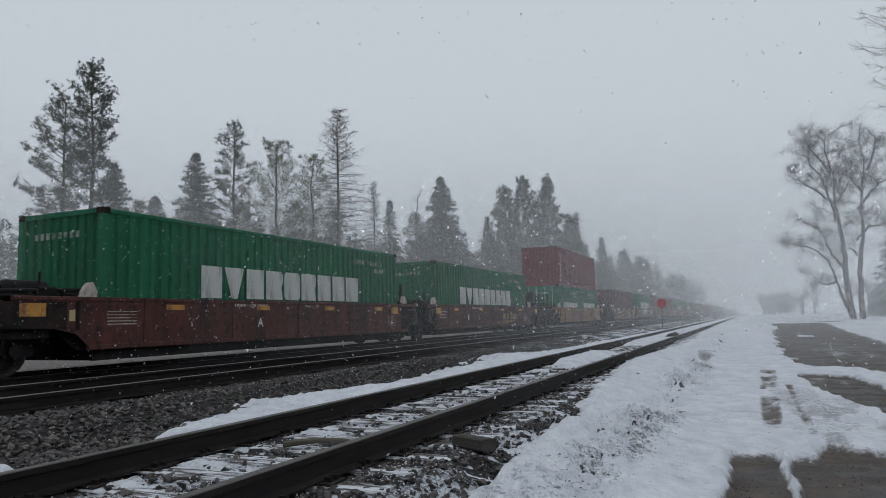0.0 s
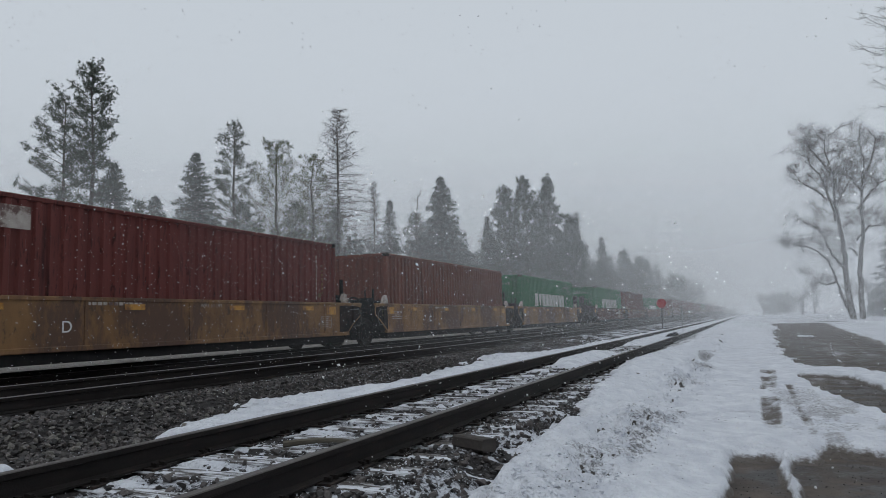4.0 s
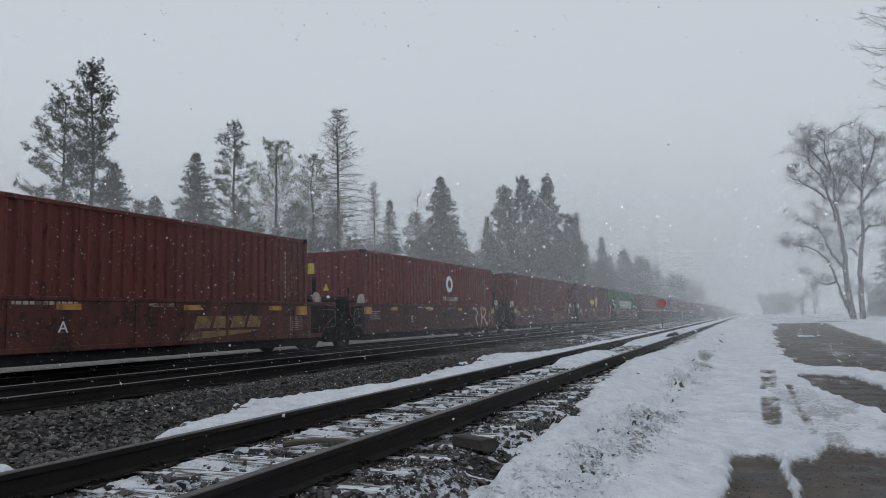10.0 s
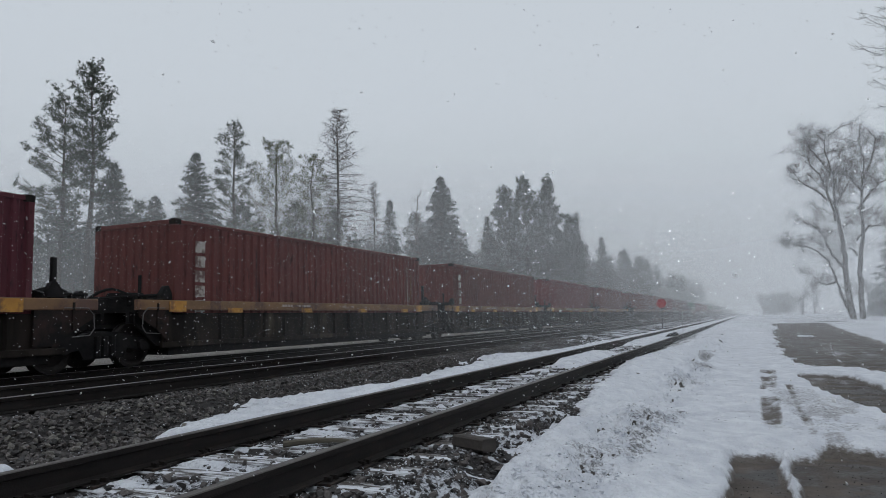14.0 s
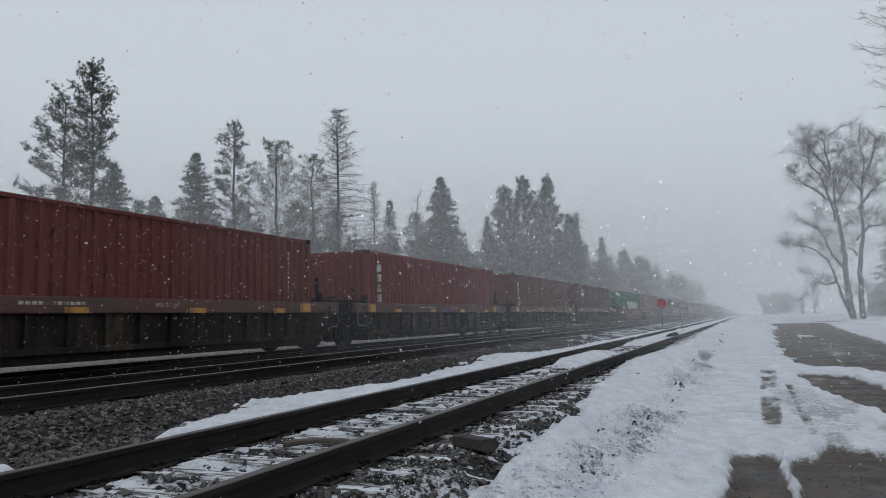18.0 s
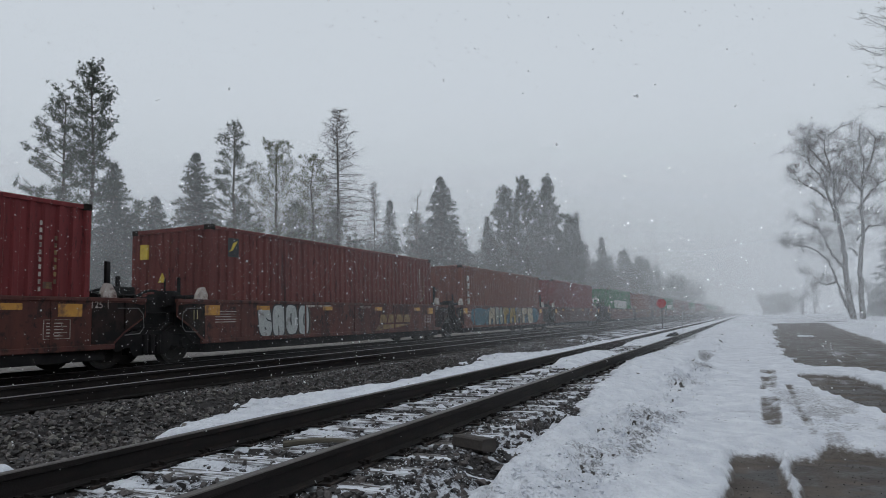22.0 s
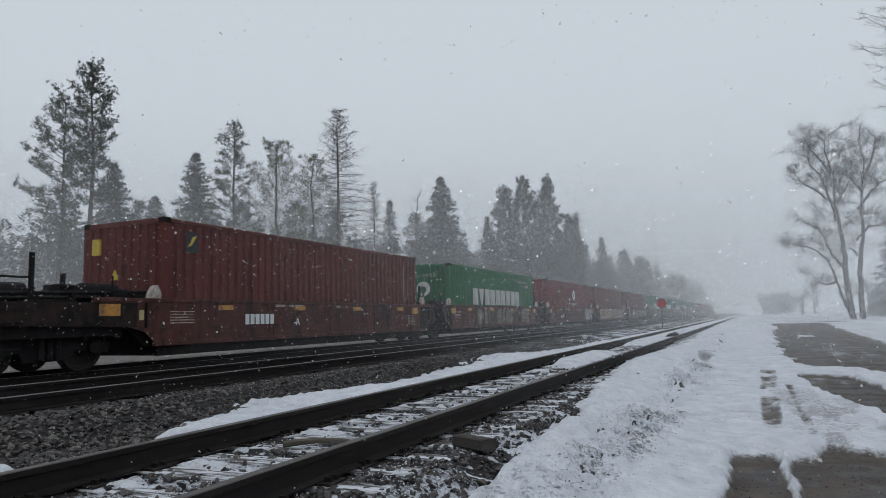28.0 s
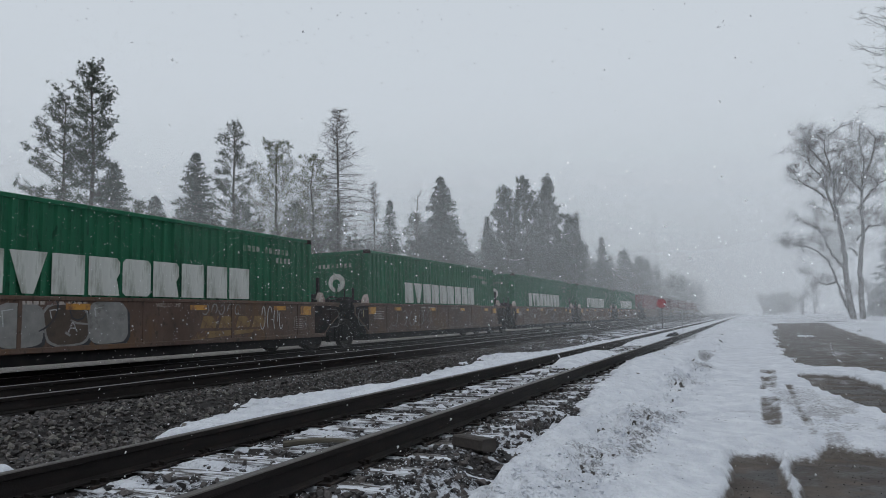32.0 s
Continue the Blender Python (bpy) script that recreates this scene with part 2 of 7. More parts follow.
M_BARK = mat("dark_bark", (0.035, 0.030, 0.027), (0.07, 0.06, 0.053), rough=0.9, scale=6, stretch=(4, 4, 0.8), fine=25, bump=0.6)
M_GREYBARK = mat("grey_bark", (0.07, 0.062, 0.055), (0.12, 0.108, 0.098), rough=0.9, scale=6, stretch=(4, 4, 0.8), fine=25, bump=0.6)
M_NEEDLE = mat("pine_needles", (0.018, 0.034, 0.020), (0.035, 0.058, 0.030), rough=0.7, scale=1.5, bump=0.0, c3=(0.05, 0.062, 0.04), c3_at=0.6)
M_SPRUCE = mat("spruce_needles", (0.014, 0.028, 0.020), (0.028, 0.046, 0.030), rough=0.7, scale=1.5, bump=0.0)
M_YOUNG = mat("young_foliage", (0.06, 0.085, 0.03), (0.10, 0.12, 0.05), rough=0.7, scale=1.5, bump=0.0)


def add_slush(m, colour):
    """Lets trodden, half-melted snow, and snow dim beyond the train, turn brown-grey where the surface says so."""
    n, l = m.node_tree.nodes, m.node_tree.links
    p = n["Principled BSDF"]
    old = p.inputs["Base Color"].links[0].from_socket
    at, nz, ad, mx = n.new("ShaderNodeAttribute"), n.new("ShaderNodeTexNoise"), n.new("ShaderNodeMath"), n.new("ShaderNodeMix")
    at.attribute_name = "slush_and_shade"
    tc = n.new("ShaderNodeTexCoord")
    nz.inputs["Scale"].default_value, nz.inputs["Detail"].default_value, nz.inputs["Roughness"].default_value = 26.0, 8, 0.8
    l.new(tc.outputs["Object"], nz.inputs["Vector"])
    mr = n.new("ShaderNodeMapRange")
    mr.inputs["From Min"].default_value, mr.inputs["From Max"].default_value = 0.74, 1.04
    ad.operation = "ADD"
    l.new(at.outputs["Fac"], ad.inputs[0])
    l.new(nz.outputs[0], ad.inputs[1])
    l.new(ad.outputs[0], mr.inputs["Value"])
    mx.data_type = "RGBA"
    l.new(mr.outputs[0], mx.inputs[0])
    l.new(old, mx.inputs[6])
    mx.inputs[7].default_value = (*colour, 1)
    l.new(mx.outputs[2], p.inputs["Base Color"])


add_slush(M_SNOW, (0.125, 0.108, 0.095))


def add_speckle(m, attribute, colour, scale=42.0, soft=0.10):
    """Lets grains of another stuff show through in specks, the more the surface's attribute says."""
    n, l = m.node_tree.nodes, m.node_tree.links
    p = n["Principled BSDF"]
    old = p.inputs["Base Color"].links[0].from_socket
    at, tc, nz, ad, mr, mx = (n.new("ShaderNode" + k) for k in ("Attribute", "TexCoord", "TexNoise", "Math", "MapRange", "Mix"))
    at.attribute_name = attribute
    nz.inputs["Scale"].default_value, nz.inputs["Detail"].default_value, nz.inputs["Roughness"].default_value = scale, 5, 0.75
    l.new(tc.outputs["Object"], nz.inputs["Vector"])
    ad.operation = "ADD"
    l.new(nz.outputs[0], ad.inputs[0])
    l.new(at.outputs["Fac"], ad.inputs[1])
    mr.inputs["From Min"].default_value, mr.inputs["From Max"].default_value = 0.93 - soft, 0.93 + soft
    l.new(ad.outputs[0], mr.inputs["Value"])
    mx.data_type = "RGBA"
    l.new(mr.outputs[0], mx.inputs[0])
    l.new(old, mx.inputs[6])
    mx.inputs[7].default_value = (*colour, 1)
    l.new(mx.outputs[2], p.inputs["Base Color"])


# this grey serves for grains and for painted shade under the bank's crust
add_speckle(M_SNOW, "grit_and_shade", (0.15, 0.147, 0.15), 22.0, 0.09)
add_speckle(M_MUD, "dusting_and_haze", (0.50, 0.50, 0.52), 34.0, 0.10)
add_speckle(M_BALLAST, "dusting_and_haze", (0.62, 0.64, 0.69), 38.0, 0.08)


def haze_material(name, share, top):
    m = bpy.data.materials.new(name)
    m.use_nodes = True
    n, l = m.node_tree.nodes, m.node_tree.links
    for x in list(n):
        if x.type != "OUTPUT_MATERIAL":
            n.remove(x)
    o = [x for x in n if x.type == "OUTPUT_MATERIAL"][0]
    # pale scattering mixed into a clear sheet imitates haze, fading out with height
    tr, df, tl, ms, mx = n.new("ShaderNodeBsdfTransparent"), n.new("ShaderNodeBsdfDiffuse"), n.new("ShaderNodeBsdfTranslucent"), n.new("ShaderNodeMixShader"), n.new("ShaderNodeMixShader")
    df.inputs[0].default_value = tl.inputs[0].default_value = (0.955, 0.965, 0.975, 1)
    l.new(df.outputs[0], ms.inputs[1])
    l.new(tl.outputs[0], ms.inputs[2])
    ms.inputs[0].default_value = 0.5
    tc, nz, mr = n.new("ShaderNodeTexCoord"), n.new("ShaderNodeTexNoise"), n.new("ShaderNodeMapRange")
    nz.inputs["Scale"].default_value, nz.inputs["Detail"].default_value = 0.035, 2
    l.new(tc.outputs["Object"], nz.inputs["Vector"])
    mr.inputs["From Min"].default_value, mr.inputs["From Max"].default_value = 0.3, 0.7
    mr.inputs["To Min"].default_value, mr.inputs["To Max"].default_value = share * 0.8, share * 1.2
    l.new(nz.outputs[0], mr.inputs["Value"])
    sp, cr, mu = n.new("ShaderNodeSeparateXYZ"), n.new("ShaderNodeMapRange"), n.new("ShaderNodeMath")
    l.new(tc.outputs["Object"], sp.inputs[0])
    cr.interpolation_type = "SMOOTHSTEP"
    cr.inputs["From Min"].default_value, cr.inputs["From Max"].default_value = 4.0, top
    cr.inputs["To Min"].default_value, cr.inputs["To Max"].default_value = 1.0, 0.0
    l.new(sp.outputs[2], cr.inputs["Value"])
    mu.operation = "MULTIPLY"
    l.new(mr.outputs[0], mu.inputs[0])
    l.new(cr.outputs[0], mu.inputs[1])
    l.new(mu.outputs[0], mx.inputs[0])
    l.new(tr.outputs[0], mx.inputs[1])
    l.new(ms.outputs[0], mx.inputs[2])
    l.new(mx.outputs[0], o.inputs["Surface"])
    return m


# ================= ground =================
SIDING_Z, MIDDLE_Z, TRAIN_Z = 0.49, 0.615, 0.523
SIDING_X, MIDDLE_X, TRAIN_X = -3.45, -8.27, -12.53
MAIN_TURN, MAIN_GRADE = 0.0035, 0.0005


def bed(x):
    """Height of the ballast across the tracks."""
    return np.interp(x, [-40, -17.8, -16.4, -14.3, -10.7, -9.9, -6.75, -6.2, -5.7, -5.0, -2.1, -1.1, 30], [0.0, 0.0, 0.22, 0.315, 0.325, 0.41, 0.41, 0.32, 0.25, 0.275, 0.275, -0.03, -0.03])


def sheet(name, xs, ys, height, material, smooth=True, **wears):
    xs, ys = np.asarray(xs, float), np.asarray(ys, float)
    gx, gy = np.meshgrid(xs, ys)
    gz = height(gx, gy)
    nx, ny = len(xs), len(ys)
    co = np.stack([gx, gy, gz], -1).reshape(-1, 3)
    i = np.arange(nx * ny).reshape(ny, nx)
    q = np.stack([i[:-1, :-1], i[:-1, 1:], i[1:, 1:], i[1:, :-1]], -1).reshape(-1, 4)
    me = bpy.data.meshes.new(name)
    me.vertices.add(len(co))
    me.vertices.foreach_set("co", co.ravel())
    me.loops.add(q.size)
    me.loops.foreach_set("vertex_index", q.ravel())
    me.polygons.add(len(q))
    me.polygons.foreach_set("loop_start", np.arange(0, q.size, 4))
    me.polygons.foreach_set("loop_total", np.full(len(q), 4))
    me.polygons.foreach_set("use_smooth", np.full(len(q), smooth))
    me.materials.append(material)
    me.update(calc_edges=True)
    for key, wear in wears.items():
        me.attributes.new(key, "FLOAT", "POINT").data.foreach_set("value", np.clip(wear(gx, gy), 0, 1).ravel().astype(np.float32))
    return new(name, me)


def grow(a, b, first, ratio):
    """Steps from a to b that widen by ratio."""
    out, d = [a], first
    while out[-1] < b:
        out.append(out[-1] + d)
        d *= ratio
    return out


ground = sheet("ground", [-1500, -400, -120, -60, -30, -16] + list(np.arange(-15, 8.1, 0.25)) + [12, 20, 40, 90, 200, 500, 1500],
               [-1600, -500, -120, -40, -15, -5] + grow(0, 1600, 0.3, 1.06), lambda x, y: -0.05 + 0.0 * x, M_MUD)
tagged(ground, "wet brown muddy gravel ground with puddles", "ground", kind="structure")
road = sheet("road", np.arange(-1.2, 9.0, 0.08), grow(1.0, 85, 0.05, 1.012), lambda x, y: -0.03 + 0.006 * fbm(x * 1.1, y * 0.7, 3), M_MUD, dusting_and_haze=lambda x, y: 0.17 + 0.20 * fbm(x * 1.3, y * 0.5, 89) + 0.12 * vnoise(x * 6, y * 0.4, 90))
tagged(road, "wet brown unpaved road with puddles", "road", kind="structure")
def dusting_and_haze(x, y):
    """How thickly snow dusts the stones by the siding's rails, plus painted haze further off."""
    n = fbm(x * 1.6, y * 2.6, 57)
    gauge = step(-4.2, -4.0, x) * step(-2.75, -2.85, x)
    side = step(-2.62, -2.45, x) * step(-1.2, -1.6, x)
    # haze put into the colour: main-track ballast pales with distance
    main = step(9, 24, y) * step(-12.5, -11.5, x) * step(-5.2, -6.0, x)
    return (0.36 + 0.2 * n) * main + (0.36 + 0.22 * n) * np.maximum(gauge, side) + (0.22 + 0.16 * n) * step(-5.3, -4.6, x) * step(-4.25, -4.35, x)


ballast = sheet("ballast_bed", np.arange(-17.4, -1.0, 0.07), [-800, -300, -100, -40, -12, -6, -2] + grow(0, 930, 0.07, 1.012),
                lambda x, y: bed(x) + (0.02 * vnoise(x * 14, y * 14, 5) + 0.015 * vnoise(x * 5, y * 5, 6)) * step(70, 20, y), M_BALLAST, smooth=False, dusting_and_haze=dusting_and_haze)
tagged(ballast, "dark wet crushed-stone railway ballast", "ballast", kind="structure")


def road_bare(x, y, wide=1.0):
    """How bare of snow the road is: 0 to 1."""
    n2, n3 = fbm(x * 3.1, y * 3.1, 21), vnoise(x * 9, y * 9, 31)
    wob = 0.035 * n2 + 0.03 * n3 + 0.008 * vnoise(x * 22, y * 14, 35) * step(25, 12, y)

    wob = wob * (1.0 if wide == 1.0 else 0.6)
    torn = 0.10 * fbm(x * 2.4, y * 0.9, 25) + 0.10 * vnoise(x * 7, y * 2.2, 27) + 0.06 * vnoise(x * 16, y * 5, 29)

    def patch(x0, x1, y0, y1, sx, sy):
        sx, sy = sx * wide, sy * wide
        return step(x0 - sx, x0 + sx, x + wob) * step(x1 + sx, x1 - sx, x + wob) * step(y0 - sy, y0 + sy, y + wob * 3) * step(y1 + sy, y1 - sy, y + wob * 3)
    # the great bare stretch where the road bends away
    left4 = np.interp(y, [18, 19.5, 25, 34, 48, 61, 82], [1.05, 0.95, 0.86, 1.0, 1.1, 1.9, 1.6])
    right4 = np.interp(y, [17, 24, 30, 34, 44, 61, 82], [3.6, 4.0, 4.45, 4.65, 5.0, 5.7, 6.9])
    low4 = np.interp(x, [0.8, 1.2, 1.9, 2.5, 5.0], [19.4, 19.0, 18.0, 16.7, 15.8])
    p4 = step(left4 - 0.10 * wide, left4 + 0.10 * wide, x + torn * 1.6) * step(right4 + 0.25 * wide, right4 - 0.25 * wide, x + wob * 3) * step(low4 - 0.25 * wide, low4 + 0.25 * wide, y + wob * 5 + torn * 2) * step(86, 78, y)
    isle = np.exp(-((x - 2.45) / 0.42) ** 2 - ((y - 40) / 1.6) ** 2)
    rut = np.exp(-((x - np.interp(y, [18, 19, 23.6, 28, 34], [1.9, 1.96, 2.16, 2.5, 3.05])) / 0.05) ** 2) * step(18.3, 19.5, y) * step(36, 31, y)
    # the muddy band that slants across the road
    low3 = np.interp(x, [0.8, 0.9, 1.15, 1.45, 2.6], [15.2, 13.7, 11.9, 10.2, 8.6])
    top3 = np.interp(x, [0.8, 1.2, 1.75, 1.95, 3.2], [16.3, 16.2, 15.6, 13.4, 11.8])
    p3 = step(low3 - 0.2 * wide, low3 + 0.2 * wide, y + wob * 4 + torn * 4) * step(top3 + 0.2 * wide, top3 - 0.2 * wide, y + wob * 4) * step(0.8 - 0.06 * wide, 0.8 + 0.06 * wide, x + wob + torn)
    return np.maximum.reduce([patch(-0.24, 0.16, 1.5, 7.15, 0.035, 0.12), patch(0.25, 1.12, 1.5, 7.5, 0.05, 0.15) * (1 - 0.85 * step(0.62, 0.42, x) * step(6.9, 7.3, y)),
                              p3, p4 * (1 - 0.95 * step(0.4, 0.6, isle + 0.2 * n3)) * (1 - 0.8 * rut), patch(6.8, 9.2, 84, 90, 0.4, 0.8), patch(9.8, 14.5, 98, 101.5, 0.4, 0.5), patch(12.5, 17, 88, 91, 0.4, 0.5)])


def wheel_marks(x, y):
    """Where tyres have pressed the snow on the road to grey slush."""
    n = fbm(x * 2, y * 0.9, 83)
    near = step(-0.03, 0.08, x - 0.008 * (y - 9)) * step(0.30, 0.22, x - 0.022 * (y - 9)) * step(7.6, 8.8, y) * step(18, 16.5, y) * step(-0.7, 0.1, n)
    second = step(0.42, 0.48, x) * step(0.60, 0.54, x) * step(7.6, 8.4, y) * step(15.5, 13, y) * step(-0.3, 0.3, fbm(x * 2, y * 0.9, 85))
    worn = 0.56 + 0.18 * fbm(x * 6, y * 1.6, 84) + 0.2 * vnoise(x * 15, y * 8, 86)
    return np.maximum(0.86 * near * worn * step(7.4, 9.5, y), 0.85 * second * worn)


def bank_rough(x, y):
    """Where the bank's slope is broken and stony."""
    n1 = fbm(x * 0.9, y * 0.9, 11)
    along_bank = np.interp(y, [3, 6, 9, 14, 30], [-1.35, -1.2, -1.05, -1.05, -1.3])
    return np.exp(-((x - along_bank) / 0.34) ** 2) * step(-0.45, 0.15, n1 + 0.15) * step(3, 4.2, y) * step(34, 12, y)


def snow_height(x, y, broken=True):
    n1, n2, n3 = fbm(x * 0.9, y * 0.9, 11), fbm(x * 3.1, y * 3.1, 21), vnoise(x * 9, y * 9, 31)
    base = bed(x)
    # bank between the siding and the road
    edge = np.interp(y, [0, 3.9, 5.5, 7, 10, 12.9, 17, 21, 30, 36, 60], [-1.4, -1.5, -1.9, -1.75, -2.1, -2.35, -2.6, -2.2, -2.05, -2.5, -2.66]) + 0.12 * n2 * step(60, 10, y)
    bank = step(edge - 0.08, edge + 0.12, x)
    crest = 0.13 * np.exp(-((x + 1.35) / 0.5) ** 2) * (1 + 0.5 * n1)
    lumps = np.exp(-((x + 1.25) / 0.42) ** 2) * (0.085 * fbm(x * 2.6, y * 1.7, 71) + 0.055 * np.abs(fbm(x * 6, y * 4, 73)) - 0.03) * step(70, 25, y)
    crest = crest + lumps
    right = bank * (0.085 + crest + 0.02 * n1 + 0.012 * n2)
    bare = road_bare(x, y)
    right = right * (1 - 0.93 * np.clip(1.6 * road_bare(x, y, 2.4) + 0.6 * wheel_marks(x, y), 0, 1) * step(-0.9, -0.4, x))
    right = right * (1 - bare * step(-0.6, -0.3, x)) - 0.06 * bare * step(-0.6, -0.3, x)
    # broken crust on the bank's slope
    if broken:
        chips = fbm(x * 19.0, y * 17.0, 91, 2) + 0.30 * n2
        right = right + bank * bank_rough(x, y) * (0.050 * chips - 0.055 * step(0.34, 0.50, chips))
    right = right + bank * (1 - bare) * (0.012 * vnoise(x * 7, y * 3, 41) + 0.010 * n3 + 0.014 * fbm(x * 4, y * 1.2, 43) + 0.006 * vnoise(x * 15, y * 12, 45)) * step(40, 15, y)
    # ridge along the siding's far rail
    ridge_edge = np.interp(y, [4.0, 5.0, 7.4, 8.1, 9.4, 11, 14, 17.8, 19, 23, 35, 56, 100], [-4.4, -5.2, -5.95, -5.85, -5.7, -5.6, -5.75, -6.4, -5.85, -5.6, -5.35, -5.1, -5.0]) + 0.24 * n2 + 0.20 * n3 + 0.10 * vnoise(x * 15, y * 13, 33)
    strip = step(ridge_edge - 0.08, ridge_edge + 0.15, x) * step(-4.27, -4.30, x) * step(4.3, 5.0, y + 0.3 * n1)
    left = strip * (0.10 + 0.03 * n1 + 0.03 * n2 + 0.022 * n3 + 0.05 * step(-5.4, -4.5, x))
    near = step(-5.4, -5.0, x) * step(-4.27, -4.3, x) * step(3.3, 3.0, y + 0.2 * n2) * step(1.5, 2.0, y)
    left = np.maximum(left, near * 0.14)
    # between the siding's rails
    mid = step(-4.12, -4.05, x) * step(-2.78, -2.83, x)
    m1 = step(13.4, 14.6, y + 0.6 * n1 + (x + 3.4) * 1.5) * step(21, 19, y + n1) * step(-3.2, -3.7, x + 0.2 * n2)
    m2 = step(23.5, 27, y + 2 * n1)
    inner = mid * np.maximum(m1, m2) * (0.13 + 0.02 * n2)
    dust = step(0.62, 0.85, fbm(x * 1.3, y * 5.5, 51) + 0.30 * n2 + 0.35 * n3 + 0.25 * vnoise(x * 24, y * 24, 53)) * np.maximum(mid, step(-2.55, -2.45, x) * step(-1.5, -1.7, x) * (0.25 + 0.75 * step(4.5, 9, y))) * step(2, 3, y)
    inner = np.maximum(inner, dust * (0.030 + 0.008 * n3))
    # fields beyond the tracks
    field = step(-13.95, -14.25, x + 0.08 * n2) * (0.15 + 0.03 * n1)
    cover = right + left + inner + field
    flat = np.where(x > -1.1, 0.0, base)
    return np.where(cover > 0.001, flat + cover, np.where(bare > 0.01, right, base - 0.06))


snow_x = [-1500, -500, -200, -90, -45, -28, -20] + list(np.arange(-17.5, -7.0, 0.12)) + list(np.arange(-7.0, 1.6, 0.038)) + grow(1.6, 1500, 0.06, 1.09)
snow_y = [-1600, -500, -120, -40, -12, -4, 0, 1.5] + grow(2.2, 1600, 0.034, 1.0085)


def slush_and_shade(x, y):
    ragged = 0.35 * fbm(x * 5, y * 3, 87) + 0.25 * vnoise(x * 17, y * 11, 88)
    edge = np.clip(1.5 * road_bare(x, y, 2.0) - 0.10 + ragged * 0.9 * road_bare(x, y, 5.0), 0, 1) * step(-0.7, -0.3, x)
    tread = 0.35 * step(0.0, 0.3, x) * step(2.2, 1.4, x) * step(17, 9, y) * step(0.0, 0.6, fbm(x * 3, y * 0.8, 95) + 0.25)
    # dim light beyond the train, put into the snow's colour
    under = 0.95 * step(-13.8, -14.0, x) * step(-80, -50, x)
    return np.maximum.reduce([edge, wheel_marks(x, y), tread, under, 0.12 * bank_rough(x, y), 0.12 * step(0.1, 0.8, fbm(x * 1.5, y * 0.8, 97)) * step(-2.4, -2.0, x)])


def grit_and_shade(x, y):
    """Where dark grains show through the snow, and where crust shade is coloured in."""
    n = fbm(x * 2.2, y * 1.6, 59)
    # on the broken bank the specks paint in shade between crust lumps
    rough = (0.345 + 0.16 * n) * np.minimum(1, 1.5 * bank_rough(x, y))
    low = 0.42 * step(-1.6, -2.2, x) * step(-2.7, -2.4, x) * step(14, 9, y)
    edge = 0.45 * road_bare(x, y, 3.0) * step(-0.7, -0.3, x)
    tread = 0.36 * step(-0.1, 0.2, x) * step(1.6, 0.9, x) * step(19, 12, y) * step(-0.1, 0.4, fbm(x * 3, y * 0.9, 95))
    return np.maximum.reduce([rough, low, edge, tread, 0.20 + 0.1 * n])


snow = sheet("snow_cover", snow_x, snow_y, snow_height, M_SNOW, True, slush_and_shade=slush_and_shade, grit_and_shade=grit_and_shade)
# dark sheet just below the crust, added so its hollows look shaded
bank = sheet("bank_soil", np.arange(-1.95, -0.35, 0.05), grow(3.0, 40, 0.06, 1.012), lambda x, y: snow_height(x, y, False) - 0.036 + 0.012 * vnoise(x * 16, y * 16, 99), M_DIRT, False)
tagged(bank, "dark soil sheet under the broken snow bank, serving as shade in its slits", "soil", kind="structure")
tagged(snow, "trampled white snow lying on verge and road", "snow", kind="structure")


# ================= tracks =================
def rail_mesh(length, y0):
    """Flat-bottomed rail: foot, web and head; its top lies at z = 0."""
    s = Soup().prism([(-0.07, -0.18), (0.07, -0.18), (0.07, -0.168), (0.012, -0.15), (0.010, -0.052), (0.036, -0.042), (0.037, -0.006),
                      (-0.037, -0.006), (-0.036, -0.042), (-0.010, -0.052), (-0.012, -0.15), (-0.07, -0.168)], y0, y0 + length)
    return s.mesh("rail", M_RAIL)


def head_mesh(length, y0, polished):
    return Soup().prism([(-0.036, -0.006), (0.036, -0.006), (0.030, 0.0), (-0.030, 0.0)], y0, y0 + length).mesh("rail_head", M_RAILHEAD if polished else M_DULLHEAD)


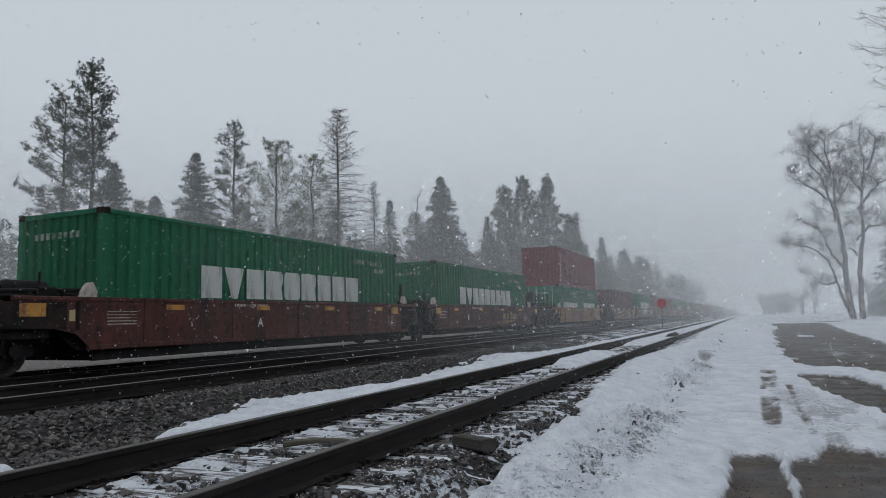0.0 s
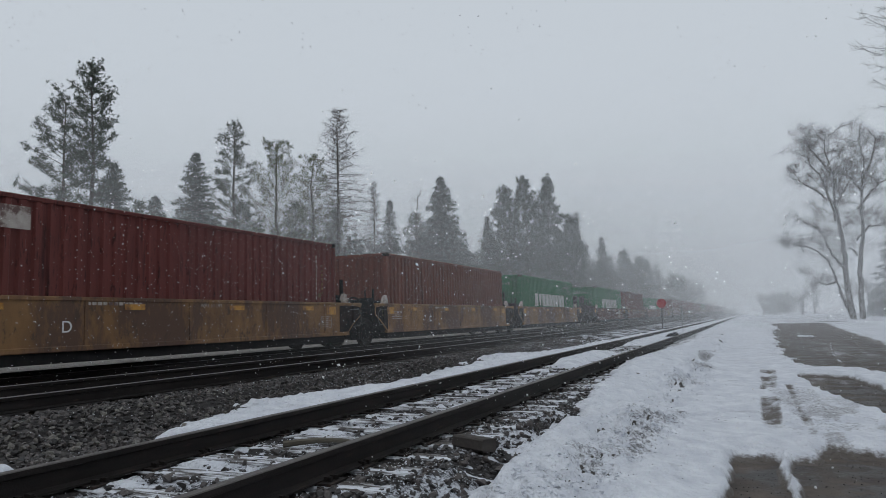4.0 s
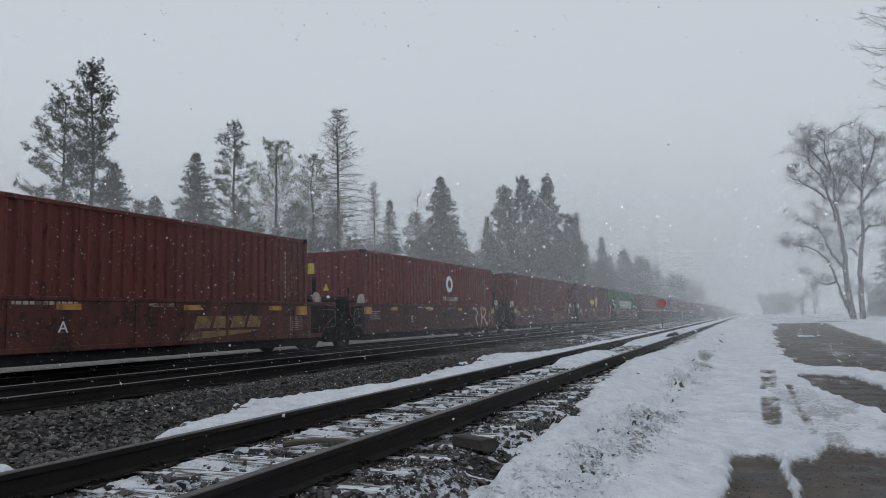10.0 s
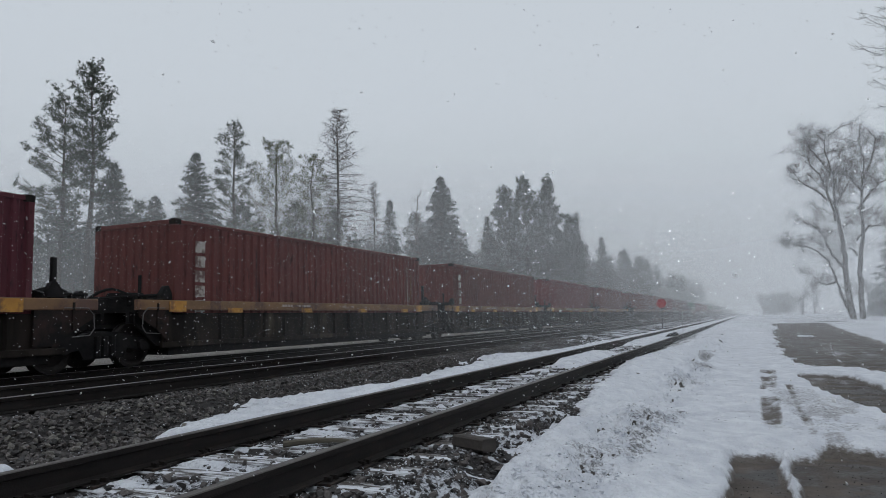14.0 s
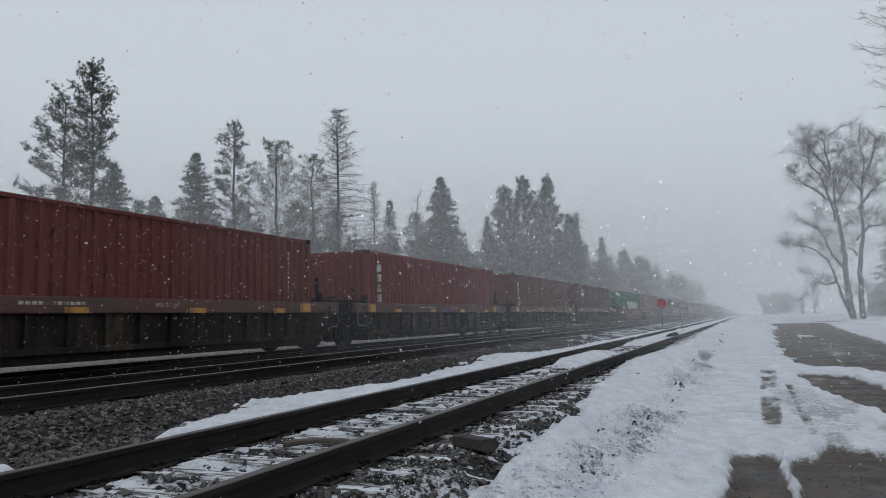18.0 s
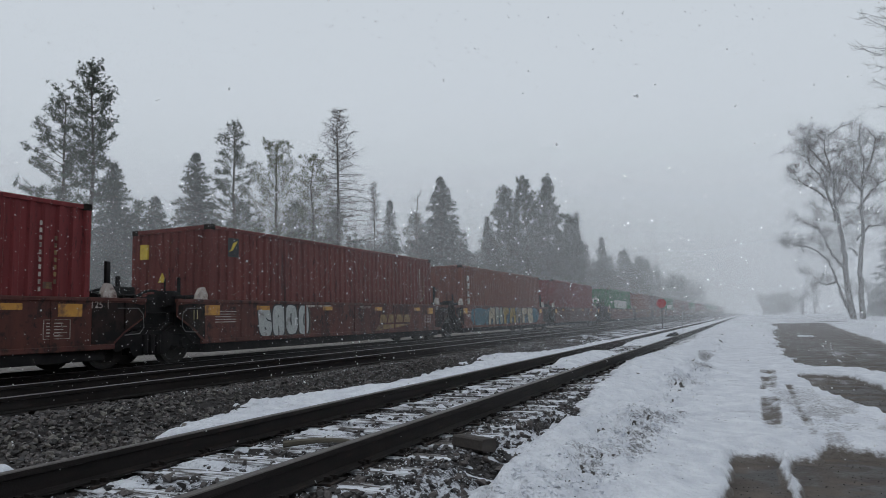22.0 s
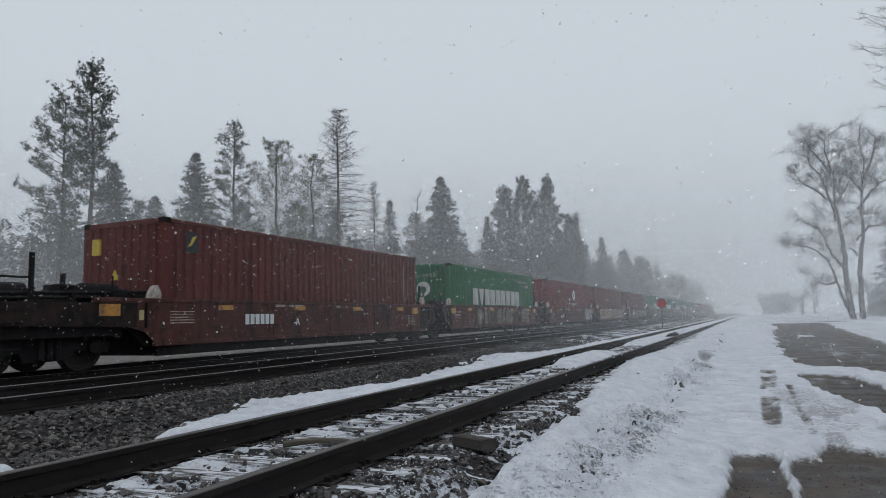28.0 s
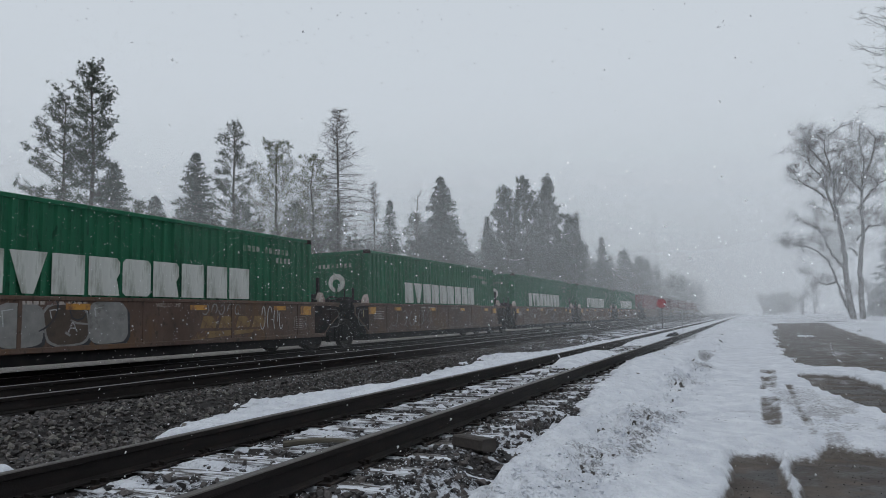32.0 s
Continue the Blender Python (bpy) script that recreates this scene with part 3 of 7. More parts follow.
def track(name, x, z, label, turn, grade, polished, ties_to, tie_material):
    tr = empty(name, pose(x, 0, z, math.degrees(grade), 0, math.degrees(turn)), label, "railway track", kind="structure")
    for side in (-0.7525, 0.7525):
        r = part("rail", rail_mesh(1720, -790), tr, Matrix.Translation((side, 0, 0)))
        part("rail_head", head_mesh(1720, -790, polished), r, None, "polished running surface" if polished else "dull running surface")
    rng = random.Random(int(-x * 10))
    meshes = []
    for k in range(6):
        w, sag = 0.115 + 0.008 * rng.random(), 0.008 * rng.random()
        s = Soup()
        prof = [(-w, -0.17), (w, -0.17), (w, 0.05), (w - 0.012 - 0.02 * rng.random(), 0.066 - sag), (0.01 * rng.random(), 0.068), (-w + 0.012 + 0.02 * rng.random(), 0.066 - sag), (-w, 0.05)]
        ys = [-1.29, -1.27, -0.5, 0.4, 1.27, 1.29]
        n = len(prof)
        pts = []
        for j, yy in enumerate(ys):
            g = 0.93 if j in (0, 5) else 1.0
            pts += [(yy, a * g + 0.006 * rng.uniform(-1, 1), b * g + 0.004 * rng.uniform(-1, 1)) for a, b in prof]
        fs = [tuple(range(n)), tuple(range(len(pts) - 1, len(pts) - n - 1, -1))]
        for j in range(len(ys) - 1):
            fs += [(j * n + i, j * n + (i + 1) % n, (j + 1) * n + (i + 1) % n, (j + 1) * n + i) for i in range(n)]
        meshes.append(s.add(pts, fs).mesh("tie", tie_material))
    plate = Soup().box(-0.17, 0.17, -0.1, 0.1, 0, 0.016)
    for a in (-0.12, -0.09, 0.09, 0.12):
        plate.box(a - 0.012, a + 0.012, -0.06 + 0.02, -0.06 + 0.045, 0.014, 0.045).box(a - 0.012, a + 0.012, 0.03, 0.055, 0.014, 0.045)
    plate_me = plate.mesh("tie_plate", M_RAIL)
    y, k = -9.4, 0
    while y < ties_to:
        tie = part("tie", meshes[k % 6], tr, pose(rng.uniform(-0.06, 0.06), y, -0.262 + rng.uniform(-0.008, 0.008), 0, 0, rng.uniform(-1.2, 1.2)))
        if 1.0 < y < 26 and polished is False:
            for side in (-0.7525, 0.7525):
                part("tie_plate", plate_me, tie, pose(side, 0, 0.066))
        y += 0.53 + rng.uniform(-0.02, 0.02)
        k += 1
    return tr


siding = track("siding_track", SIDING_X, SIDING_Z, "rusty railway siding on snow-dusted timber ties", 0.0, 0.0, False, 45, M_TIE)
middle = track("middle_track", MIDDLE_X, MIDDLE_Z, "wet main-line railway track in dark ballast", MAIN_TURN, MAIN_GRADE, True, 30, M_TIE_FAR)
far_track = track("outer_track", TRAIN_X, TRAIN_Z, "main-line railway track under the freight train", MAIN_TURN, MAIN_GRADE, True, 30, M_TIE_FAR)


# ================= loose stones =================
def stone_shape(seed, flat=0.7):
    rng = np.random.default_rng(seed)
    bm = bmesh.new()
    bmesh.ops.create_icosphere(bm, subdivisions=1, radius=1.0)
    pts = np.array([v.co for v in bm.verts])
    fs = [[v.index for v in f.verts] for f in bm.faces]
    bm.free()
    for _ in range(9):
        d = rng.normal(size=3)
        d /= np.linalg.norm(d)
        k = pts @ d
        pts -= np.outer(np.maximum(0, k - rng.uniform(0.28, 0.62)), d)
    pts *= rng.uniform(0.8, 1.2, 3) * np.array([1, 1, flat])
    return pts, np.array(fs)


STONES = [stone_shape(900 + i) for i in range(8)]


def scatter(name, spots, sizes, material, seed):
    """Many stones joined into one mesh."""
    rng = np.random.default_rng(seed)
    co, fa, o = [], [], 0
    for (x, y, z), r in zip(spots, sizes):
        p, f = STONES[rng.integers(8)]
        q = np.array(Euler(rng.uniform(-0.6, 0.6, 2).tolist() + [rng.uniform(0, 6.28)]).to_matrix())
        co.append(p @ q.T * r + (x, y, z))
        fa.append(f + o)
        o += len(p)
    co, fa = np.concatenate(co), np.concatenate(fa)
    me = bpy.data.meshes.new(name)
    me.from_pydata(co.tolist(), [], fa.tolist())
    me.materials.append(material)
    return me


def stone_spots(n, seed, zones):
    rng = np.random.default_rng(seed)
    out = []
    for (x0, x1, y0, y1), k in zones:
        xs, ys = rng.uniform(x0, x1, int(n * k)), y0 + (y1 - y0) * rng.uniform(0, 1, int(n * k)) ** 1.6
        zs = bed(xs) + 0.012
        out += list(zip(xs, ys, zs))
    return out


M_STONES = mat("loose_ballast", (0.024, 0.020, 0.0195), (0.066, 0.056, 0.052), rough=0.5, scale=16, fine=70, bump=0.3, c3=(0.09, 0.066, 0.054), c3_at=0.64)


def tone_by_island(m, low, high):
    """Gives every loose stone its own tone."""
    n, l = m.node_tree.nodes, m.node_tree.links
    p = n["Principled BSDF"]
    old = p.inputs["Base Color"].links[0].from_socket
    ge, mr, hs = n.new("ShaderNodeNewGeometry"), n.new("ShaderNodeMapRange"), n.new("ShaderNodeHueSaturation")
    mr.inputs["To Min"].default_value, mr.inputs["To Max"].default_value = low, high
    l.new(ge.outputs["Random Per Island"], mr.inputs["Value"])
    l.new(mr.outputs[0], hs.inputs["Value"])
    l.new(old, hs.inputs["Color"])
    l.new(hs.outputs[0], p.inputs["Base Color"])


tone_by_island(M_STONES, 0.10, 1.9)
_sp = stone_spots(19000, 5, [((-7.35, -4.35, 3.0, 30.0), 0.62), ((-4.0, -2.9, 2.5, 24.0), 0.05), ((-2.6, -1.55, 2.6, 14.0), 0.10), ((-11.6, -9.1, 4.5, 26.0), 0.18)])
_sz = np.random.default_rng(6).uniform(0.022, 0.058, len(_sp)) 
tagged(new("ballast_stones", scatter("ballast_stones", _sp, _sz, M_STONES, 7)), "dark broken ballast stones between the tracks", "stones", kind="stuff")
_me = [scatter("stone", [(0, 0, 0)], [1.0], M_STONE, 40 + i) for i in range(8)]
_r = random.Random(8)
for i in range(260):
    x, y = _r.uniform(-6.9, -4.6), 3.2 + 4.5 * _r.random() ** 1.2
    st = part("stone", _me[i % 8], ballast, pose(x, y, float(bed(x)) + 0.026, _r.uniform(-25, 25), _r.uniform(-25, 25), _r.uniform(0, 360)))
    k = _r.uniform(0.032, 0.058)
    st.scale = (k, k, k)
_r2 = np.random.default_rng(9)
_cl = []
for i in range(500):
    x, y = -1.15 + _r2.normal() * 0.20, 4.0 + 9.0 * _r2.random() ** 1.3
    if vnoise(x * 2.6, y * 1.1, 61) > 0.1:
        _cl.append((x, y, float(snow_height(np.array([x]), np.array([y]))[0]) - 0.002))
for i in range(40):
    x, y = _r2.uniform(-0.75, 0.05), 4.2 + 14 * _r2.random() ** 1.4
    _cl.append((x, y, float(snow_height(np.array([x]), np.array([y]))[0])))
tagged(new("dirt_clods", scatter("dirt_clods", _cl, _r2.uniform(0.004, 0.013, len(_cl)), M_STONES, 10)), "dark frozen dirt clods on the snow bank", "dirt", kind="stuff")
# the last zone's white specks lighten further stones in place of haze
_wp = stone_spots(3800, 15, [((-4.05, -2.85, 2.5, 16.0), 0.50), ((-2.6, -1.5, 2.6, 12.0), 1.10), ((-7.3, -4.4, 3.0, 16.0), 0.20), ((-7.3, -4.6, 9.0, 30.0), 0.80)])
_wp = [(x, y, z + 0.025) for x, y, z in _wp if vnoise(np.array(x * 2.2), np.array(y * 3.5), 17) > -0.25]
tagged(new("snow_specks", scatter("snow_specks", _wp, _r2.uniform(0.003, 0.011, len(_wp)), M_SNOW, 18)), "specks of snow lying on ballast stones, the further ones imitating haze", "snow", kind="stuff")
_gr = [(x, y, -0.024) for x, y in zip(_r2.uniform(-0.3, 3.2, 4200), 3.5 + 18 * _r2.random(4200) ** 1.5)]
tagged(new("road_gravel", scatter("road_gravel", _gr, _r2.uniform(0.004, 0.013, len(_gr)), M_STONES, 19)), "loose gravel on the muddy road", "gravel", kind="stuff")

_cr = []
for i in range(2600):
    y = 3.6 + 13.0 * _r2.random() ** 1.4
    x = float(np.interp(y, [3, 6, 9, 14, 30], [-1.35, -1.2, -1.05, -1.05, -1.3])) + _r2.normal() * 0.24
    if bank_rough(np.array([x]), np.array([y]))[0] > 0.35:
        _cr.append((x, y, float(snow_height(np.array([x]), np.array([y]))[0]) + 0.002))
tagged(new("snow_crumbs", scatter("snow_crumbs", _cr, _r2.uniform(0.006, 0.032, len(_cr)), M_SNOW, 23)), "crumbled lumps of snow on the broken bank", "snow", kind="stuff")


# ================= freight train =================
SPEED, SLOWING = 22.42, 0.0075


def along(s):
    """A pose on the outer track, s metres from the crossing point."""
    return Matrix.Translation((TRAIN_X - MAIN_TURN * s, s, TRAIN_Z + MAIN_GRADE * s)) @ Matrix.Rotation(MAIN_TURN, 4, "Z")


MOVERS = []
CACHE = {}


def cached(key, make):
    if key not in CACHE:
        CACHE[key] = make()
    return CACHE[key]


def wave(a, b, period, depth):
    """Corrugation: places from a to b and their depth."""
    n = max(1, round((b - a) / period))
    p = (b - a) / n
    out = []
    for i in range(n):
        y = a + i * p
        out += [(y, 0), (y + 0.36 * p, 0), (y + 0.49 * p, depth), (y + 0.87 * p, depth)]
    return out + [(b, 0)]


def corrugated_side(L, H, x, paint):
    s, w = Soup(), wave(-L / 2 + 0.10, L / 2 - 0.10, 0.278, 0.050)
    sg = 1 if x > 0 else -1
    pts = [(x - sg * (0.012 + d), y, z) for y, d in w for z in (0.15, H - 0.10)]
    fs = [(2 * i, 2 * i + 2, 2 * i + 3, 2 * i + 1) if sg > 0 else (2 * i, 2 * i + 1, 2 * i + 3, 2 * i + 2) for i in range(len(w) - 1)]
    return s.add(pts, fs).mesh("side_panel", paint)


def corrugated_end(W, H, y, paint):
    s, w = Soup(), wave(-W / 2 + 0.12, W / 2 - 0.12, 0.25, 0.045)
    sg = 1 if y > 0 else -1
    pts = [(x, y - sg * (0.012 + d), z) for x, d in w for z in (0.15, H - 0.10)]
    fs = [(2 * i, 2 * i + 1, 2 * i + 3, 2 * i + 2) if sg > 0 else (2 * i, 2 * i + 2, 2 * i + 3, 2 * i + 1) for i in range(len(w) - 1)]
    return s.add(pts, fs).mesh("end_panel", paint)


def roof_panel(L, W, H, paint):
    s, w = Soup(), wave(-L / 2 + 0.1, L / 2 - 0.1, 0.21, 0.018)
    pts = [(x, y, H - 0.012 - d) for y, d in w for x in (-W / 2 + 0.05, W / 2 - 0.05)]
    return s.add(pts, [(2 * i, 2 * i + 1, 2 * i + 3, 2 * i + 2) for i in range(len(w) - 1)]).mesh("roof_panel", paint)


def container_frame(L, W, H, paint):
    s = Soup()
    for x in (-1, 1):
        a, b = sorted((x * W / 2, x * (W / 2 - 0.06)))
        s.slab(a, b, -L / 2 + 0.17, L / 2 - 0.17, H - 0.10, H - 0.015, 0.008)
        s.slab(a, b, -L / 2 + 0.17, L / 2 - 0.17, 0.0, 0.16, 0.012)
        for y in (-1, 1):
            c, d = sorted((x * W / 2, x * (W / 2 - 0.13)))
            e, f = sorted((y * (L / 2 - 0.004), y * (L / 2 - 0.11)))
            s.box(c, d, e, f, 0.11, H - 0.11)
    for y in (-1, 1):
        e, f = sorted((y * (L / 2 - 0.003), y * (L / 2 - 0.08)))
        s.box(-W / 2 + 0.16, W / 2 - 0.16, e, f, H - 0.11, H - 0.01).box(-W / 2 + 0.16, W / 2 - 0.16, e, f, 0.0, 0.15)
    return s.mesh("frame", paint)


def casting_mesh(paint):
    s = Soup().box(-0.089, 0.089, -0.089, 0.089, -0.006, 0.118)
    s.box(-0.092, -0.089, -0.035, 0.035, 0.03, 0.09).box(0.089, 0.092, -0.035, 0.035, 0.03, 0.09)
    return s.mesh("corner_casting", M_DARKCAR)


def door_leaf(W, H, side, y, paint):
    """One of the two door leaves at a container's end, with pressed panels."""
    s, sg = Soup(), (1 if y > 0 else -1)
    x0, x1 = sorted((side * 0.012, side * (W / 2 - 0.13)))
    a, b = sorted((y, y - sg * 0.05))
    s.box(x0, x1, a, b, 0.17, H - 0.12)
    for i in range(5):
        z = 0.28 + i * (H - 0.5) / 5
        c, d = sorted((y + sg * 0.018, y - sg * 0.01))
        s.box(x0 + 0.07, x1 - 0.07, c, d, z, z + (H - 0.5) / 5 - 0.10)
    return s.mesh("door_leaf", paint)


def lock_rod(H, x, y):
    sg = 1 if y > 0 else -1
    s = Soup().tube((x, y + sg * 0.05, 0.10), (x, y + sg * 0.05, H - 0.06), 0.018, n=6)
    for z in (0.25, H * 0.5, H - 0.25):
        s.box(x - 0.05, x + 0.05, min(y, y + sg * 0.06), max(y, y + sg * 0.06), z - 0.03, z + 0.03)
    s.box(x, x + 0.32, min(y + sg * 0.05, y + sg * 0.075), max(y + sg * 0.05, y + sg * 0.075), 1.05, 1.09)
    return s.mesh("lock_rod", M_GREY)


def blocks(rects, x, t=0.006):
    """Flat painted blocks on a side that faces +x: (y0, y1, z0, z1)."""
    s = Soup()
    for y0, y1, z0, z1 in rects:
        s.box(x, x + t, y0, y1, z0, z1)
    return s


def wordmark_rects(y0, y1, z0, z1, count):
    """A painted word as plain blocks, one to a letter."""
    w = (y1 - y0) / count
    return [(y0 + i * w + 0.05 * w, y0 + (i + 1) * w - 0.06 * w, z0, z1) for i in range(count)]


def letter_block(i, w, h):
    """One plain painted block of a word, its corners cut and its foot at z = 0."""
    a, c = w * (0.43, 0.39, 0.43, 0.455, 0.455, 0.455, 0.43, 0.43, 0.46)[i], 0.10 * w
    if i == 1:
        o = [(-a * 0.35, 0), (a * 0.35, 0), (a * 1.15, h), (-a * 1.15, h)]
    elif i in (3, 5):
        o = [(-a, 0), (a, 0), (a * 0.8, h * 0.45), (a, h * 0.6), (a, h - c), (a - c, h), (-a, h)]
    elif i == 4:
        o = [(-a + c, 0), (a - c, 0), (a, c), (a, h - c), (a - c, h), (-a + c, h), (-a, h - c), (-a, c)]
    else:
        o = [(-a, 0), (a, 0), (a, h), (-a, h)]
    return Soup().plate(o, 0.0, 0.006)


def disc(cx, r, y, z, x, n=28, t=0.006):
    s = Soup()
    return s.plate([(y + r * math.cos(6.28319 * i / n), z + r * math.sin(6.28319 * i / n)) for i in range(n)], x, x + t)


M_LETTER = mat("weathered_white_marking", (0.44, 0.45, 0.42), (0.56, 0.57, 0.53), rough=0.65, scale=2.6, stretch=(1, 2.5, 0.4), c3=(0.30, 0.31, 0.27), c3_at=0.56)
M_CREAM = mat("cream_marking", (0.33, 0.295, 0.245), (0.44, 0.40, 0.34), rough=0.7, scale=7, c3=(0.25, 0.19, 0.15), c3_at=0.60)
HICUBE, STANDARD = 2.896, 2.591
W40 = 2.438


def container(paint, high=True, length=12.192, mark="", label="", door_near=False, crest=True):
    """A steel shipping container; its base centre is its origin and its near end lies at -y."""
    H, L, W = (HICUBE if high else STANDARD), length, W40
    P = PAINT[paint]
    c = empty("shipping_container", Matrix.Identity(4), label, "container", "containers on the train")
    part("frame", cached(("fr", paint, H, L), lambda: container_frame(L, W, H, P)), c)
    part("side_panel", cached(("s1", paint, H, L), lambda: corrugated_side(L, H, W / 2, P)), c)
    part("side_panel", cached(("s0", paint, H, L), lambda: corrugated_side(L, H, -W / 2, P)), c)
    part("roof_panel", cached(("rf", paint, H, L), lambda: roof_panel(L, W, H, P)), c)
    shut, door = (L / 2, -L / 2) if door_near else (-L / 2, L / 2)
    part("end_panel", cached(("e", paint, H, shut), lambda: corrugated_end(W, H, shut, P)), c)
    dy = door - 0.03 * (1 if door > 0 else -1)
    for side in (-1, 1):
        leaf = part("door_leaf", cached(("d", paint, H, dy, side), lambda: door_leaf(W, H, side, dy, P)), c)
        for x in (0.28, 0.80):
            part("lock_rod", cached(("r", H, x * side, dy), lambda: lock_rod(H, x * side, dy)), leaf)
    cast = cached("cast", lambda: casting_mesh(P))
    for x in (-1, 1):
        for y in (-1, 1):
            for z in (0.0, H - 0.112):
                part("corner_casting", cast, c, pose(x * (W / 2 - 0.086), y * (L / 2 - 0.086), z))
    x = W / 2 + 0.001
    n0 = -L / 2
    if mark == "wordmark":
        y0, y1 = (n0 + 2.6, n0 + 9.55) if L > 7 else (n0 + 1.2, n0 + 5.3)
        z0, z1 = (H - 1.72, H - 0.98) if L > 7 else (H - 1.62, H - 1.1)
        w = (y1 - y0) / 9
        for i in range(9):
            part("letter_block", cached(("lb", L, i), lambda: letter_block(i, w, z1 - z0).mesh("letter_block", M_LETTER)), c, pose(x, y0 + (i + 0.5) * w, z0), "white painted block")
        part("number", cached(("nb", H, L), lambda: blocks([(n0 + L - 2.9 + i * 0.17, n0 + L - 2.79 + i * 0.17, H - 0.52, H - 0.38) for i in range(11) if i != 4] + [(n0 + L - 1.6 + i * 0.17, n0 + L - 1.5 + i * 0.17, H - 0.75, H - 0.61) for i in range(4)], x).mesh("number", M_DIM)), c, None, "small worn painted bars")
        if crest:
            em = part("emblem", cached(("em", H, L), lambda: Soup().tube((0, n0 - 0.004, H - 1.05), (0, n0 + 0.05, H - 1.05), 0.31, n=22).mesh("emblem", M_LETTER)), c, None, "white round emblem")
        if crest:
            part("emblem_star", cached(("es", paint, H, L), lambda: Soup().tube((0, n0 - 0.010, H - 1.08), (0, n0 + 0.02, H - 1.08), 0.15, n=16).box(-0.04, 0.04, n0 - 0.010, n0 + 0.02, H - 1.35, H - 1.1).mesh("emblem_star", P)), em)
        part("number", cached(("ne", H, L), lambda: Soup().add([q for i in range(8) for q in ((-0.7 + i * 0.17, n0 - 0.003, H - 0.55), (-0.6 + i * 0.17, n0 - 0.003, H - 0.55), (-0.6 + i * 0.17, n0 - 0.003, H - 0.42), (-0.7 + i * 0.17, n0 - 0.003, H - 0.42))], [(4 * i, 4 * i + 1, 4 * i + 2, 4 * i + 3) for i in range(8)]).mesh("number", M_DIM)), c)
    elif mark == "column":
        part("wordmark", cached(("col", H), lambda: blocks([(n0 + 0.62, n0 + 0.92, H - 0.70 - i * 0.335, H - 0.44 - i * 0.335) for i in range(6)], x).mesh("wordmark", M_FADED)), c, None, "white letter blocks one above another")
    elif mark == "badge":
        part("badge", cached(("bd", H), lambda: blocks([(n0 + 0.62, n0 + 1.00, H - 0.72, H - 0.26)], x, 0.004).mesh("badge", M_INK)), c, None, "dark blue and yellow badge")
        part("badge_stripe", cached(("bs", H), lambda: Soup().plate([(n0 + 0.66, H - 0.60), (n0 + 0.78, H - 0.56), (n0 + 0.96, H - 0.32), (n0 + 0.80, H - 0.38), (n0 + 0.74, H - 0.52)], x + 0.004, x + 0.008).mesh("badge_stripe", M_ROPE)), c)
    elif mark == "yellow":
        part("wordmark", cached(("yw", H), lambda: blocks(wordmark_rects(n0 + 4.38, n0 + 5.82, H - 1.42, H - 1.15, 4), x).mesh("wordmark", M_ROPE)), c, None, "yellow painted letter blocks")
        part("lettering", cached("ctn", lambda: letter_mesh("containers", 0.30, M_FADED)), c, Matrix.Translation((x - 1.4165, n0 + 4.38, H - 1.62)) @ SIDE_TEXT, "small pale painted word")
        part("emblem", cached(("ye", H), lambda: Soup().plate([(n0 + 6.25, H - 1.5), (n0 + 7.05, H - 1.5), (n0 + 7.40, H - 1.1), (n0 + 7.35, H - 0.75), (n0 + 6.95, H - 0.78), (n0 + 6.75, H - 0.9), (n0 + 6.45, H - 0.85)], x, x + 0.006).mesh("emblem", M_ROPE)), c, pose(0, -0.25, -0.12), "yellow emblem")
        part("emblem_bar", cached(("yb", H), lambda: blocks([(n0 + 6.67, n0 + 6.77, H - 1.45, H - 0.85), (n0 + 6.45, n0 + 7.15, H - 1.18, H - 1.12)], x + 0.005).mesh("emblem_bar", PAINT["maroon"])), c, pose(0, -0.25, -0.12))
    elif mark == "ring":
        part("emblem", cached(("rg", H), lambda: disc(0, 0.34, n0 + 7.0, H - 0.9, x).mesh("emblem", M_WHITE)), c, None, "white round emblem")
        part("emblem_core", cached(("rc", paint, H), lambda: disc(0, 0.17, n0 + 7.0, H - 0.9, x + 0.005).mesh("emblem_core", P)), c)
        part("wordmark", cached(("rw", H), lambda: blocks([(n0 + 6.3 + i * 0.2, n0 + 6.44 + i * 0.2, H - 1.6, H - 1.42) for i in range(8)], x).mesh("wordmark", M_FADED)), c, None, "small white painted bars")
    elif mark == "sign":
        part("sign", cached(("sg", H), lambda: blocks([(n0 + 0.70, n0 + 1.98, H - 0.88, H - 0.30)], x, 0.004).mesh("sign", M_INK)), c, None, "black sign with yellow bands")
        for i in range(3):
            part("sign_band", cached(("sb", H), lambda: blocks([(n0 + 0.75, n0 + 1.93, H - 0.44, H - 0.40)], x + 0.004).mesh("sign_band", M_ROPE)), c, pose(0, 0, -0.07 * i))
        for i in range(6):
            part("sign_lettering", cached(("sl", H), lambda: blocks([(n0 + 0.80, n0 + 0.93, H - 0.83, H - 0.66)], x + 0.004).mesh("sign_lettering", M_WHITE)), c, pose(0, 0.19 * i, 0))
    elif mark == "initials":
        for i in range(3):
            ini = part("letter_block", cached(("in", H), lambda: Soup().plate([(0.03, 0.0), (0.27, 0.0), (0.31, 0.06), (0.36, 0.25), (0.33, 0.30), (0.09, 0.30), (0.05, 0.24), (0.0, 0.05)], x, x + 0.006).mesh("letter_block", M_WHITE)), c, pose(0, n0 + 0.30 + 0.385 * i, 2.20), "white slanting painted block")
